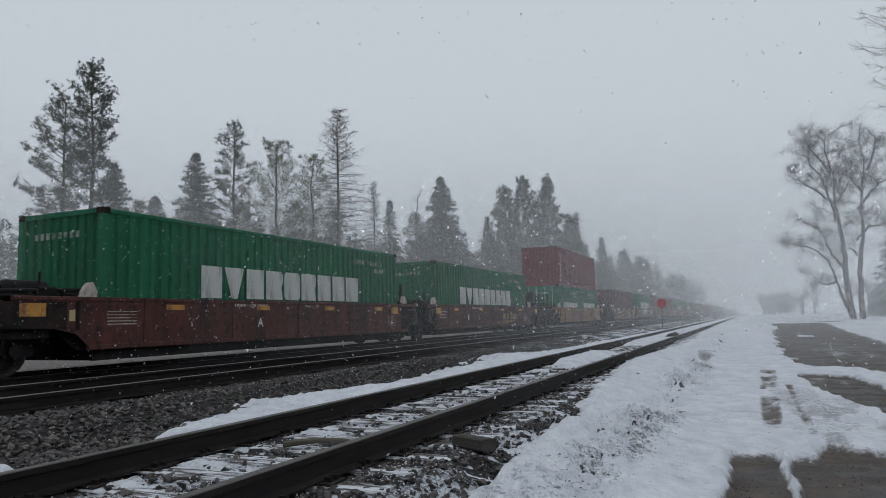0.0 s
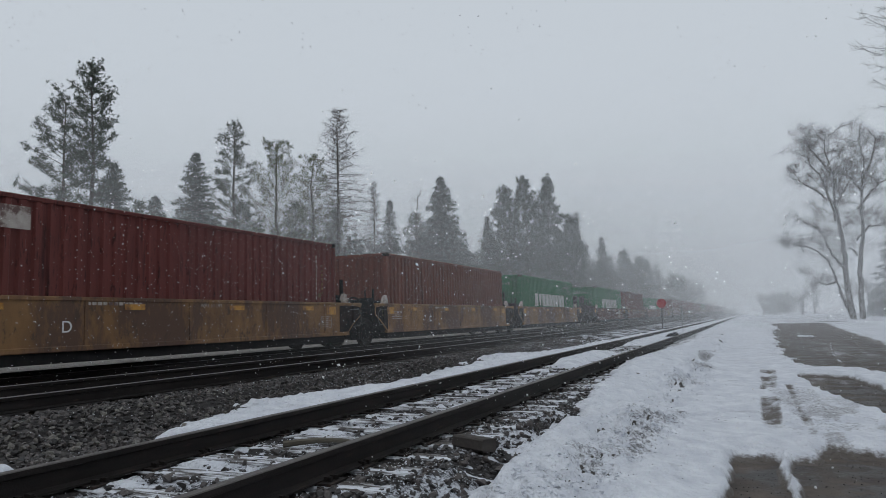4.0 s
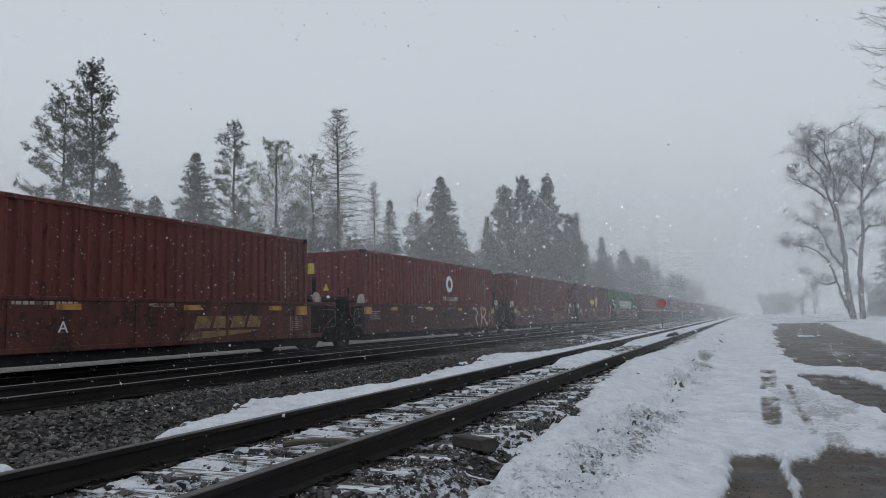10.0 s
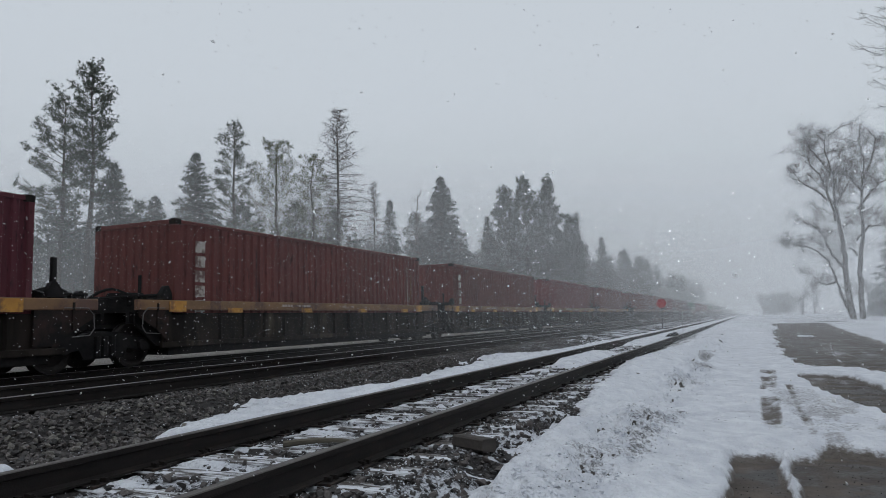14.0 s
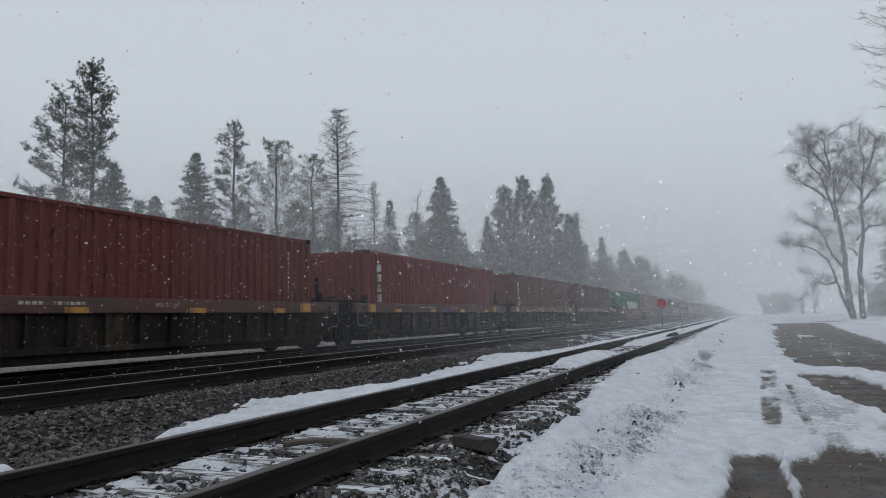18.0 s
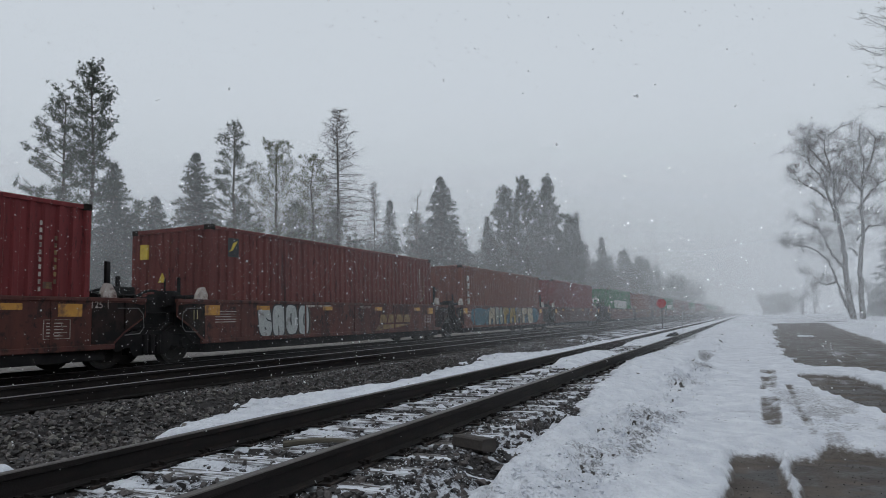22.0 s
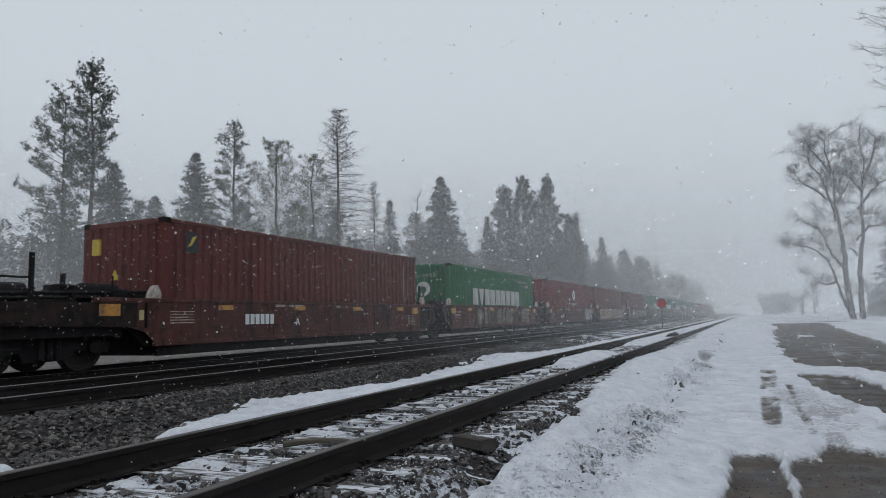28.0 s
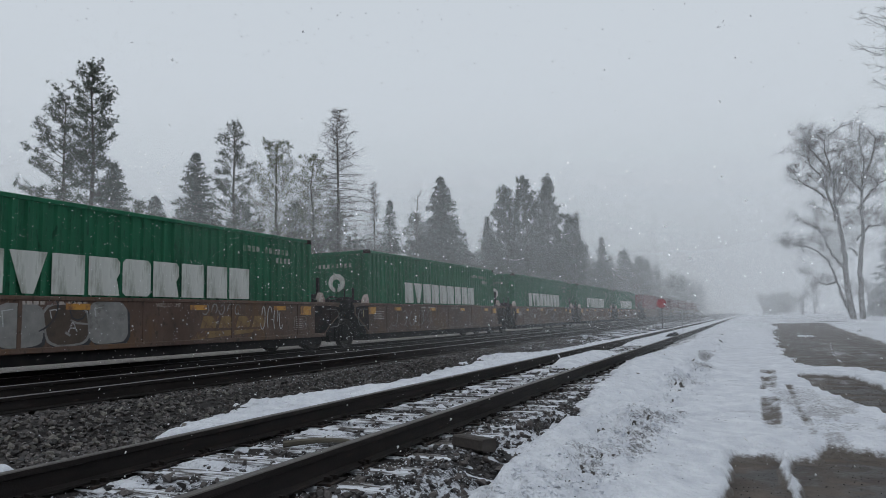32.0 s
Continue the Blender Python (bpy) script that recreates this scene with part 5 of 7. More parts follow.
    if last and not zx:
        part("placard_frame", cached("pf", lambda: blocks([(-0.24, 0.24, 0.23, 0.255), (-0.24, 0.24, 0.0, 0.025), (-0.24, -0.215, 0.025, 0.23), (0.215, 0.24, 0.025, 0.23), (-0.01, 0.01, 0.05, 0.21)], 1.4225, 0.004).mesh("placard_frame", M_FADED)), u, pose(0, 6.78, 1.02), "white frame for a placard")
    if not zx:
        part("tag", cached("tg", lambda: blocks([(-0.06, 0.06, 0, 0.2)], 1.4225, 0.004).mesh("tag", M_TAG)), u, pose(0, -6.85 if first else -6.72, 0.86), "small pale yellow tag")
        part("valve_box", cached("vb", valve_box), u, None, "black brake valve")
        part("junction_box", cached("jb", lambda: Soup().slab(0.85, 1.20, -7.35, -7.0, 1.14, 1.48, 0.03).tube((1.0, -7.2, 1.45), (1.0, -7.2, 1.75), 0.02, n=6).mesh("junction_box", M_BLACK)), u)
    # markings
    rows = [] if zx else [(-6.1, -5.4, 0.78 + i * 0.06, 0.80 + i * 0.06) for i in range(5)]
    part("marking", cached(("mk", zx), lambda: blocks(rows + [(-2.6 + i * 0.12, -2.51 + i * 0.12, 1.15, 1.21) for i in range(11)], 1.4165).mesh("marking", M_FADED)), u, pose(zx, 0, 0), "rows of small stencilled bars")
    if zx:
        text_on(u, "WELL LD LMT", 0.3, 1.13, 0.11, M_FADED, x=zx)
    if not zx:
        text_on(u, "WELL LD LMT", 0.3, 1.13, 0.11, M_FADED)
        text_on(u, letter, {"A": -1.7, "B": 2.0}.get(letter, -3.1), 0.66, 0.30, M_WHITE)
        part("marking", cached("mk3", lambda: blocks([(-0.26, 0.26, 0.555, 0.563), (-0.26, 0.26, 0.887, 0.895), (-0.26, -0.252, 0.563, 0.887), (0.252, 0.26, 0.563, 0.887)] + [(-0.20, 0.12 + 0.07 * (i % 2), 0.60 + i * 0.055, 0.62 + i * 0.055) for i in range(5)], 1.4165).mesh("marking", M_FADED)), u, pose(0, 5.3, 0), "framed panel of small stencilled bars")
    for ob in u.children:
        if not ob.name.startswith("truck"):
            ob.location.z += LIFT
    return u


def end_plate(sg, side, out):
    """Doubling plate over the side at a car's end, with a stiffening rib."""
    e, f = ((8.44 if sg > 0 else 10.04) if out else 7.22), (6.0 if sg > 0 and not out else 6.42 if sg > 0 else 6.95 if out else 6.42)
    low = [(sg * f, 0.43), (sg * 6.46, 0.43), (sg * 6.74, 0.66)] if f < 6.5 else [(sg * f, 0.72)]
    s = Soup().plate(low + [(sg * e, 0.80 if out else 0.94), (sg * e, 1.16), (sg * (e - 0.3), 1.20), (sg * f, 1.20)], *sorted((side * 1.413, side * 1.421)))
    s.box(*sorted((side * 1.415, side * 1.46)), *sorted((sg * 6.72, sg * 6.76)), 0.70, 1.20)
    return s.mesh("end_plate", M_SOOT)


def end_post(sg):
    s = Soup().slab(1.10, 1.18, *sorted((sg * 6.50, sg * 6.58)), 1.10, 2.02, 0.01) if sg > 0 else Soup().slab(1.14, 1.19, -6.99, -6.94, 1.10, 1.78, 0.01)
    s.tube((1.14, sg * 6.54, 1.10), (0.75, sg * 6.42, 1.38), 0.02, n=5)
    return s.mesh("end_post", M_BLACK)


def crossover_pipe(sg):
    """Air pipes and a bracket that cross the deck at an articulated joint."""
    s = Soup().tube((1.20, sg * 6.36, 1.36), (1.20, sg * 7.20, 1.36), 0.028, n=6).tube((0.90, sg * 6.36, 1.30), (0.90, sg * 7.20, 1.34), 0.022, n=6)
    s.tube((1.20, sg * 7.05, 1.36), (-1.10, sg * 7.05, 1.30), 0.024, n=6)
    for y in (6.45, 6.85, 7.12):
        s.box(1.15, 1.25, *sorted((sg * (y - 0.02), sg * (y + 0.02))), 1.12, 1.38)
    s.slab(0.25, 0.85, *sorted((sg * 6.55, sg * 7.00)), 1.14, 1.44, 0.04)
    return s.mesh("crossover_pipe", M_BLACK)


def step_iron(sg):
    """A bent step and handhold at the side by the joint."""
    s = Soup()
    for a, b in (((1.44, 6.55, 1.10), (1.47, 7.02, 1.10)), ((1.47, 7.02, 1.10), (1.47, 7.14, 0.98)), ((1.47, 7.14, 0.98), (1.47, 7.16, 0.72)), ((1.47, 7.16, 0.72), (1.47, 7.06, 0.60)), ((1.47, 7.06, 0.60), (1.47, 6.70, 0.58))):
        s.tube((a[0], sg * a[1], a[2]), (b[0], sg * b[1], b[2]), 0.010, n=5)
    return s.mesh("step_iron", M_IRON)


def end_railing(sg):
    """Handrails, stanchions and a toolbox over the coupler platform."""
    s, e = Soup(), (8.42 if sg > 0 else 9.9)
    for x in (-0.95, -0.3, 0.45):
        s.tube((x, sg * e, 1.12), (x, sg * e, 1.95 if abs(x) > 0.8 else 1.62), 0.026, n=6)
    s.tube((-0.95, sg * e, 1.62), (0.45, sg * e, 1.62), 0.022, n=6)
    s.slab(-1.1, -0.4, *sorted((sg * (e - 0.7), sg * (e - 0.1))), 1.14, 1.52, 0.03)
    return s.mesh("end_railing", M_BLACK)


def uncoupling_lever(sg):
    s, e = Soup(), (0.35 if sg > 0 else 2.0)
    knots = [(0.15, 8.75, 1.02), (0.5, 8.22, 0.98), (1.34, 8.22, 0.94), (1.40, 8.26, 0.66)]
    for a, b in zip(knots, knots[1:]):
        s.tube((a[0], sg * (a[1] + e), a[2]), (b[0], sg * (b[1] + e), b[2]), 0.018, n=5)
    return s.mesh("uncoupling_lever", M_IRON)


def deck_pipes():
    """Brake pipes, levers and brackets along the long leading platform."""
    s = Soup()
    for x, z, r in ((1.12, 1.34, 0.035), (0.80, 1.26, 0.028), (-0.6, 1.30, 0.03)):
        s.tube((x, -9.8, z), (x, -6.4, z + 0.1), r, n=6)
    for y in (-9.6, -8.9, -8.2, -7.5, -6.8):
        s.box(1.06, 1.18, y - 0.03, y + 0.03, 1.12, 1.38).box(-0.68, -0.52, y - 0.03, y + 0.03, 1.12, 1.34)
    s.tube((-0.7, -8.3, 1.30), (0.9, -8.5, 1.42), 0.03, n=6).tube((0.2, -9.3, 1.2), (1.1, -8.9, 1.45), 0.022, n=6)
    return s.mesh("brake_pipe", M_BLACK)


def side_step():
    """A low black apron under the leading platform."""
    s = Soup().slab(1.22, 1.30, -9.95, -7.2, 0.56, 0.80, 0.012)
    for y in (-9.8, -8.0, -7.3):
        s.box(1.23, 1.29, y - 0.04, y + 0.04, 0.5, 1.02)
    return s.mesh("side_step", M_BLACK)


def brake_cylinder(name="brake_cylinder"):
    s = Soup().tube((0.55, -7.65, 1.42), (0.55, -7.55, 1.42), 0.13, 0.20, n=16).tube((0.55, -7.55, 1.42), (0.55, -6.80, 1.42), 0.20, n=16).tube((0.55, -6.80, 1.42), (0.55, -6.72, 1.42), 0.20, 0.10, n=16)
    s.tube((0.55, -6.72, 1.42), (0.55, -6.40, 1.42), 0.035, n=8)
    s.box(0.38, 0.72, -7.45, -7.38, 1.12, 1.3).box(0.38, 0.72, -6.98, -6.91, 1.12, 1.3)
    return s.mesh(name, M_BLACK)


def valve_box():
    s = Soup().slab(-0.55, -0.05, -7.55, -7.05, 1.14, 1.62, 0.03)
    s.tube((-0.3, -7.3, 1.6), (-0.3, -7.3, 1.86), 0.05, n=8).tube((-0.05, -7.3, 1.4), (0.4, -7.3, 1.4), 0.025, n=6)
    return s.mesh("valve_box", M_BLACK)


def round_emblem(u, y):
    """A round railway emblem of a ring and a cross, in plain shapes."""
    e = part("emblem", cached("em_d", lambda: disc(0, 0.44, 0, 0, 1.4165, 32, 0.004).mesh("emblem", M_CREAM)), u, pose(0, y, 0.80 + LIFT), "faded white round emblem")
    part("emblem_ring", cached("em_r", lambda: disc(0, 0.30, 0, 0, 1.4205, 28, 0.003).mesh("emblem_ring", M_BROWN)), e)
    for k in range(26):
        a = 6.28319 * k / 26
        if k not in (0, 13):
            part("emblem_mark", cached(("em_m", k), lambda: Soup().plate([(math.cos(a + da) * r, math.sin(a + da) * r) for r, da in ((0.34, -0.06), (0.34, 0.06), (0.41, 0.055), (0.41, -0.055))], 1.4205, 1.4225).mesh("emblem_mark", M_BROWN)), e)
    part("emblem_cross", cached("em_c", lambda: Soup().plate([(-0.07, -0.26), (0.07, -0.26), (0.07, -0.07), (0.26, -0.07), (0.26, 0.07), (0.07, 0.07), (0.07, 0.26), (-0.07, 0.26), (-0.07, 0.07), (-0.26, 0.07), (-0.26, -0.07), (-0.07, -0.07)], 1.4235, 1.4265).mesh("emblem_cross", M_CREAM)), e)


def rungs_mesh():
    """A short side ladder of bent grab irons."""
    s = Soup()
    for z in (0.5, 0.72, 0.94, 1.16):
        s.tube((1.40, -0.2, z), (1.46, -0.2, z), 0.011, n=5).tube((1.46, -0.2, z), (1.46, 0.2, z), 0.011, n=5).tube((1.46, 0.2, z), (1.40, 0.2, z), 0.011, n=5)
    return s.mesh("grab_iron", M_BLACK)


def hose_mesh(sg):
    s, p = Soup(), None
    for k in range(9):
        a = k / 8 * 3.1416
        q = Vector((0.45, sg * (6.45 + 1.15 * k / 8), 1.30 + 0.22 * math.sin(a)))
        if p is not None:
            s.tube(p, q, 0.028, n=6, caps=False)
        p = q
    return s.mesh("brake_hose", M_BLACK)


def brace_mesh(sg, side):
    """A slanting gusset from the well's end down to the truck."""
    return Soup().plate([(sg * 6.34, 0.30), (sg * 6.62, 0.34), (sg * 7.15, 0.80), (sg * 7.15, 1.02), (sg * 6.34, 1.02)], *sorted((side * 1.20, side * 1.26))).mesh("gusset", M_BLACK)


def ladder_mesh(sg):
    """Corner posts, handrails and steps at a coupled end."""
    s = Soup()
    near, outer = (7.95, 8.48) if sg > 0 else (9.10, 10.0)
    for x in (-1.28, 1.28):
        for y in (near, outer):
            s.slab(x - 0.03, x + 0.03, *sorted((sg * (y - 0.035), sg * (y + 0.035))), 0.55, 2.06, 0.01)
        for z in (0.62, 0.88, 1.62 if sg < 0 else 1.90):
            s.tube((x, sg * near, z), (x, sg * outer, z), 0.020, n=6)
    s.tube((-1.28, sg * outer, 1.70), (1.28, sg * outer, 1.70), 0.024, n=6).tube((-1.28, sg * outer, 1.40), (1.28, sg * outer, 1.40), 0.024, n=6)
    s.box(-1.30, 1.30, *sorted((sg * (outer - 0.5), sg * (outer + 0.02))), 1.10, 1.14)
    return s.mesh("step_ladder", M_BLACK)


def tank_mesh():
    s = Soup()
    for i, (a, ra, b, rb) in enumerate(((6.33, 0.12, 6.42, 0.22), (6.42, 0.22, 7.62, 0.22), (7.62, 0.22, 7.72, 0.12))):
        s.tube((0.75, a, 1.70), (0.75, b, 1.70), ra, rb, n=16)
    s.box(0.55, 0.95, 6.6, 6.7, 1.14, 1.55).box(0.55, 0.95, 7.3, 7.4, 1.14, 1.55)
    s.tube((0.75, 7.45, 1.85), (0.75, 7.45, 2.18), 0.035, n=6)
    return s.mesh("air_tank", M_BLACK)


def brake_mesh():
    s = Soup().ring((0.95, 7.78, 2.02), (0.5, -1, 0), 0.23, 0.018)
    for k in range(5):
        a = k * 1.2566
        e = Vector((1, 0.5, 0)).normalized() * math.cos(a) * 0.23 + Vector((0, 0, 1)) * math.sin(a) * 0.23
        s.tube((0.95, 7.78, 2.02), Vector((0.95, 7.78, 2.02)) + e, 0.016, n=5)
    s.box(0.80, 1.10, 7.81, 7.93, 1.55, 2.15).box(0.86, 1.04, 7.81, 7.91, 1.1, 1.6)
    s.tube((0.5, 7.8, 1.1), (0.5, 7.8, 1.95), 0.03, n=6).tube((0.1, 7.9, 1.15), (0.1, 7.9, 1.65), 0.10, n=10)
    return s.mesh("brake_wheel", M_BLACK)


GREEN = "green corrugated steel container with white letter blocks, in a well car"
OXIDE = "weathered oxide-red corrugated steel container in a well car"
# cars in order: (kind, [(paint, high, mark, label), ...])
G = lambda p="green", h=True: (p, h, "wordmark", GREEN)
B = lambda p="brown", m="plate", h=True: (p, h, m, OXIDE)
CONSIST = [
    (-10.2, "brown", [B()]),
    (9.37, "brown", [G(), G()]),
    (44.45, "tan", [("stack", False, "", "")]),
    (64.13, "tan", [B("maroon", "dot"), G(), B("brown", "plate"), B("rust", ""), G("bright")]),
    (146.15, "brown", [G("bright"), B("brown", "plate"), G("bright", False), B("red", "badge", False), B("brown", "initials")]),
    (227.4, "brown", [B("brown", "column"), B("red", "ring"), B("brown", "badge"), B("maroon", "yellow"), G("bright")]),
    (308.2, "rib_y", [B("maroon", ""), B("brown", "column"), B("brown", "column"), B("red", ""), B("brown", "")]),
    (389.8, "rib_b", [B("brown", "column"), B("brown", "column"), B("red", "column"), B("brown", "column"), B("maroon", "sign")]),
    (471.2, "brown", [G(), B("red", "plate"), B("brown", "badge"), B("rust", "column"), B("red", "")]),
    (552.0, "brown", [G("bright"), B("rust", "column"), B("maroon", "plate"), G("bright"), B("brown", "")]),
    (632.8, "brown", [B("brown", "badge"), G("bright"), B("red", "ring"), B("brown", ""), B("brown", "")]),
    (713.9, "dust", [G(), G(), G(), G(), G()]),
    (795.2, "dust", [B("red", ""), B("red", ""), B("brown", ""), B("brown", ""), B("brown", "")]),
    (876.3, "brown", [B("brown", "")]),
]
CAR_LABEL = {"brown": "grimy brown steel well car with amber reflectors", "tan": "faded yellow steel well car streaked with rust", "dust": "dusty grey-brown steel well car",
             "rib_y": "dark ribbed well car with a yellow top chord", "rib_b": "dark ribbed well car with a brown top chord"}
PITCH = {227.4: 15.335, 471.2: 15.34, 552.0: 15.325, 632.8: 15.385}
UNITS = {}
for start, kind, loads in CONSIST:
    for i, (paint, high, mark, label) in enumerate(loads):
        u0 = start + i * PITCH.get(start, 15.42) + 6.096
        car = well_car(kind, i, len(loads), "AEDCB"[i], CAR_LABEL[kind], 6.5 if start == 146.15 else 5.55, start in (146.15, 471.2, 632.8), start in (9.37, 64.13, 227.4, 552.0))
        UNITS[round(start + i * 15.42)] = car
        MOVERS.append((car, u0, 0.0, 0.0))
        if paint == "stack":
            for k in (-1, 1):
                MOVERS.append((container("green", False, 6.058, "wordmark", "short green steel container with white letter blocks, under another", True, False), u0, k * 3.06, BASE))
            MOVERS.append((container("red", False, 12.192, "column", "red-brown steel container stacked on two green ones", False), u0, 0.0, BASE + STANDARD + 0.012))
        else:
            MOVERS.append((container(paint, high, 12.192, mark, label, False, start > 500), u0, 0.0, BASE))

graffiti(UNITS[80], -5.7, -4.0, 0.34, 1.24, 4, ["blue", "gold", "teal"], "ink", 3, None, False)
graffiti(UNITS[80], -3.8, 1.0, 0.34, 0.95, 4, ["sage"], "grey", 24, "sage", False)
graffiti(UNITS[80], -3.5, 0.6, 0.62, 1.27, 6, ["white"], "ink", 4, None, True, 0, 0.012)
graffiti(UNITS[80], 2.6, 6.2, 0.68, 1.22, 6, ["white"], "grey", 5)
graffiti(UNITS[502], -4.6, -2.4, 0.33, 1.26, 4, ["white"], "ink", 7)
graffiti(UNITS[517], -5.5, 4.9, 0.36, 1.22, 6, ["teal"], "teal", 28, "teal", False, 4)
graffiti(UNITS[517], -3.4, 3.9, 0.33, 1.32, 7, ["pale", "sage", "gold", "gold", "tan", "pale", "pale"], "ink", 8, None, False, 6, 0.014)
graffiti(UNITS[679], -6.0, 0.6, 0.36, 1.28, 6, ["pale"], "pink", 9, "pale", False, 10)
graffiti(UNITS[679], 0.8, 6.4, 0.36, 1.28, 8, ["pale", "grey"], "pale", 29, "grey", False, 6)
graffiti(UNITS[664], 3.7, 5.9, 0.34, 1.26, 2, ["white"], "white", 10, "white", True, 12)
part("graffiti", Soup().plate(smooth_outline(wobbly(random.Random(31), 6.35, 1.12, 0.6, 0.36, 9), 1), 1.4165, 1.4235).mesh("graffiti", M_AMBER), UNITS[664], None, "orange sprayed blot")
graffiti(UNITS[694], -3.6, 4.4, 0.34, 1.26, 8, ["sage", "umber", "sage", "teal", "grey"], "ink", 11, "sage", False, 4)
part("graffiti", Soup().plate(wobbly(random.Random(12), 5.6, 0.85 + LIFT, 1.3, 0.7, 16), 1.4125, 1.4175).mesh("graffiti", M_SPRAY["lime"]), UNITS[694], None, "lime-green sprayed patch")
graffiti(UNITS[714], -3.9, -0.4, 0.40, 1.24, 4, ["umber", "grey"], "grey", 13, None, True, 3)
scrawl(UNITS[714], 1.6, 2.9, 0.95, 1.22, 5, "grey", 33)
scrawl(UNITS[714], 3.6, 4.6, 0.55, 1.2, 4, "white", 34)
scrawl(UNITS[729], -5.0, -1.5, 0.5, 1.1, 5, "grey", 35)
scrawl(UNITS[64], -2.4, -0.7, 0.65, 1.2, 5, "white", 36)
scrawl(UNITS[64], -0.2, 0.5, 0.75, 1.1, 2, "white", 37)
_np = part("number_panel", blocks([(-4.8, -2.5, 0.86, 1.04)], 1.4165, 0.003).mesh("number_panel", M_INK), UNITS[64], pose(0, 0, LIFT), "black painted number panel")
part("number", blocks([(-4.68 + i * 0.235, -4.53 + i * 0.235, 0.89, 1.01) for i in range(9) if i != 4], 1.4195, 0.003).mesh("number", M_CREAM), _np, None, "pale painted bars")
for _k, _line in enumerate(([(3.0, 1.15), (3.35, 1.2), (3.6, 0.95), (3.35, 0.75), (3.6, 0.35)], [(4.05, 0.35), (4.1, 0.8), (4.0, 1.2), (4.45, 1.22), (4.62, 1.0), (4.4, 0.78), (4.15, 0.75)], [(4.35, 0.76), (4.6, 0.55), (4.95, 0.36)], [(5.2, 1.15), (5.1, 0.78)], [(5.05, 0.60), (5.06, 0.52)])):
    _s = Soup()
    stroke(_s, [(y, z + LIFT) for y, z in _line], 0.17 if _k < 3 else 0.11, 1.4185)
    part("graffiti", _s.mesh("graffiti", M_SPRAY["pink"]), UNITS[243], None, "broad salmon-pink sprayed stroke")
graffiti(UNITS[648], -3.4, 4.4, 0.34, 1.2, 6, ["tan", "umber", "tan"], "umber", 15, None, False)
graffiti(UNITS[192], 0.16, 3.1, 0.42, 1.26, 5, ["gold"], "ink", 16, None, False)
scrawl(UNITS[192], -0.75, -0.15, 0.62, 0.98, 4, "grey", 17)
scrawl(UNITS[192], -5.2, -2.8, 0.5, 1.1, 6, "grey", 18)
scrawl(UNITS[487], 2.9, 3.9, 0.5, 1.2, 2, "white", 19)
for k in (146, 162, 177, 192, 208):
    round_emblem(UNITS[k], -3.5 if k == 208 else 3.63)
for k in (177, 192):
    text_on(UNITS[k], "40'", 5.62, 1.06 + LIFT, 0.17, M_FADED)
    text_on(UNITS[k], "20'", 5.62, 0.90 + LIFT, 0.17, M_FADED)
for k in (192, 208):
    text_on(UNITS[k], "125 T", -6.95, 1.08 + LIFT, 0.19, M_WHITE)
for k in (243, 471, 487, 502, 552):
    text_on(UNITS[k], "125 T", 5.95, 1.10 + LIFT, 0.19, M_FADED, x=0.004)
for k in (633, 694):
    part("marking", cached("num", lambda: blocks([(-3.5 + i * 0.19, -3.36 + i * 0.19, 0.72, 0.97) for i in range(6)], 1.4185).mesh("marking", M_WHITE)), UNITS[k], pose(0.022, -0.25, LIFT), "white painted number bars")


def slanted(unit, dy=0.0):
    """A faded gold railway mark: four slanting blocks over a long wedge."""
    for i in range(4):
        part("gold_block", cached("gob", lambda: Soup().plate([(-0.29, 0.0), (0.19, 0.0), (0.29, 0.27), (-0.19, 0.27)], 1.4165, 1.4185).mesh("gold_block", M_GOLD)), unit, pose(0, dy + 1.85 + 0.58 * i, 0.66 + LIFT), "faded gold painted block")
    part("gold_wedge", cached("gow", lambda: Soup().plate([(1.25, 0.40), (3.2, 0.52), (3.9, 0.60), (1.5, 0.60)], 1.4165, 1.4185).mesh("gold_wedge", M_GOLD)), unit, pose(0, dy, LIFT), "faded gold painted wedge")


for k in (227, 258, 471, 502, 567, 583, 25, 714):
    slanted(UNITS[k])
slanted(UNITS[694], -7.3)


# ================= trees =================
class Leaves:
    """Many thin triangles, gathered fast."""

    def __init__(self):
        self.p = []

    def tuft(self, c, d, length, spread, n, rng, width=0.05):
        c = np.array(c)
        d = np.array(d) / (np.linalg.norm(d) + 1e-9)
        r = rng.normal(size=(n, 3))
        v = d * 0.7 + r * spread
        v /= np.linalg.norm(v, axis=1)[:, None]
        ln = length * rng.uniform(0.6, 1.15, (n, 1))
        side = np.cross(v, rng.normal(size=(n, 3)))
        side /= np.linalg.norm(side, axis=1)[:, None] + 1e-9
        b = c + v * ln * 0.08
        self.p.append(np.stack([b - side * width, b + side * width, b + v * ln], 1))

    def mesh(self, name, material):
        t = np.concatenate(self.p)
        me = bpy.data.meshes.new(name)
        n = len(t)
        me.vertices.add(n * 3)
        me.vertices.foreach_set("co", t.reshape(-1))
        me.loops.add(n * 3)
        me.loops.foreach_set("vertex_index", np.arange(n * 3))
        me.polygons.add(n)
        me.polygons.foreach_set("loop_start", np.arange(0, n * 3, 3))
        me.polygons.foreach_set("loop_total", np.full(n, 3))
        me.materials.append(material)
        me.update(calc_edges=True)
        return me


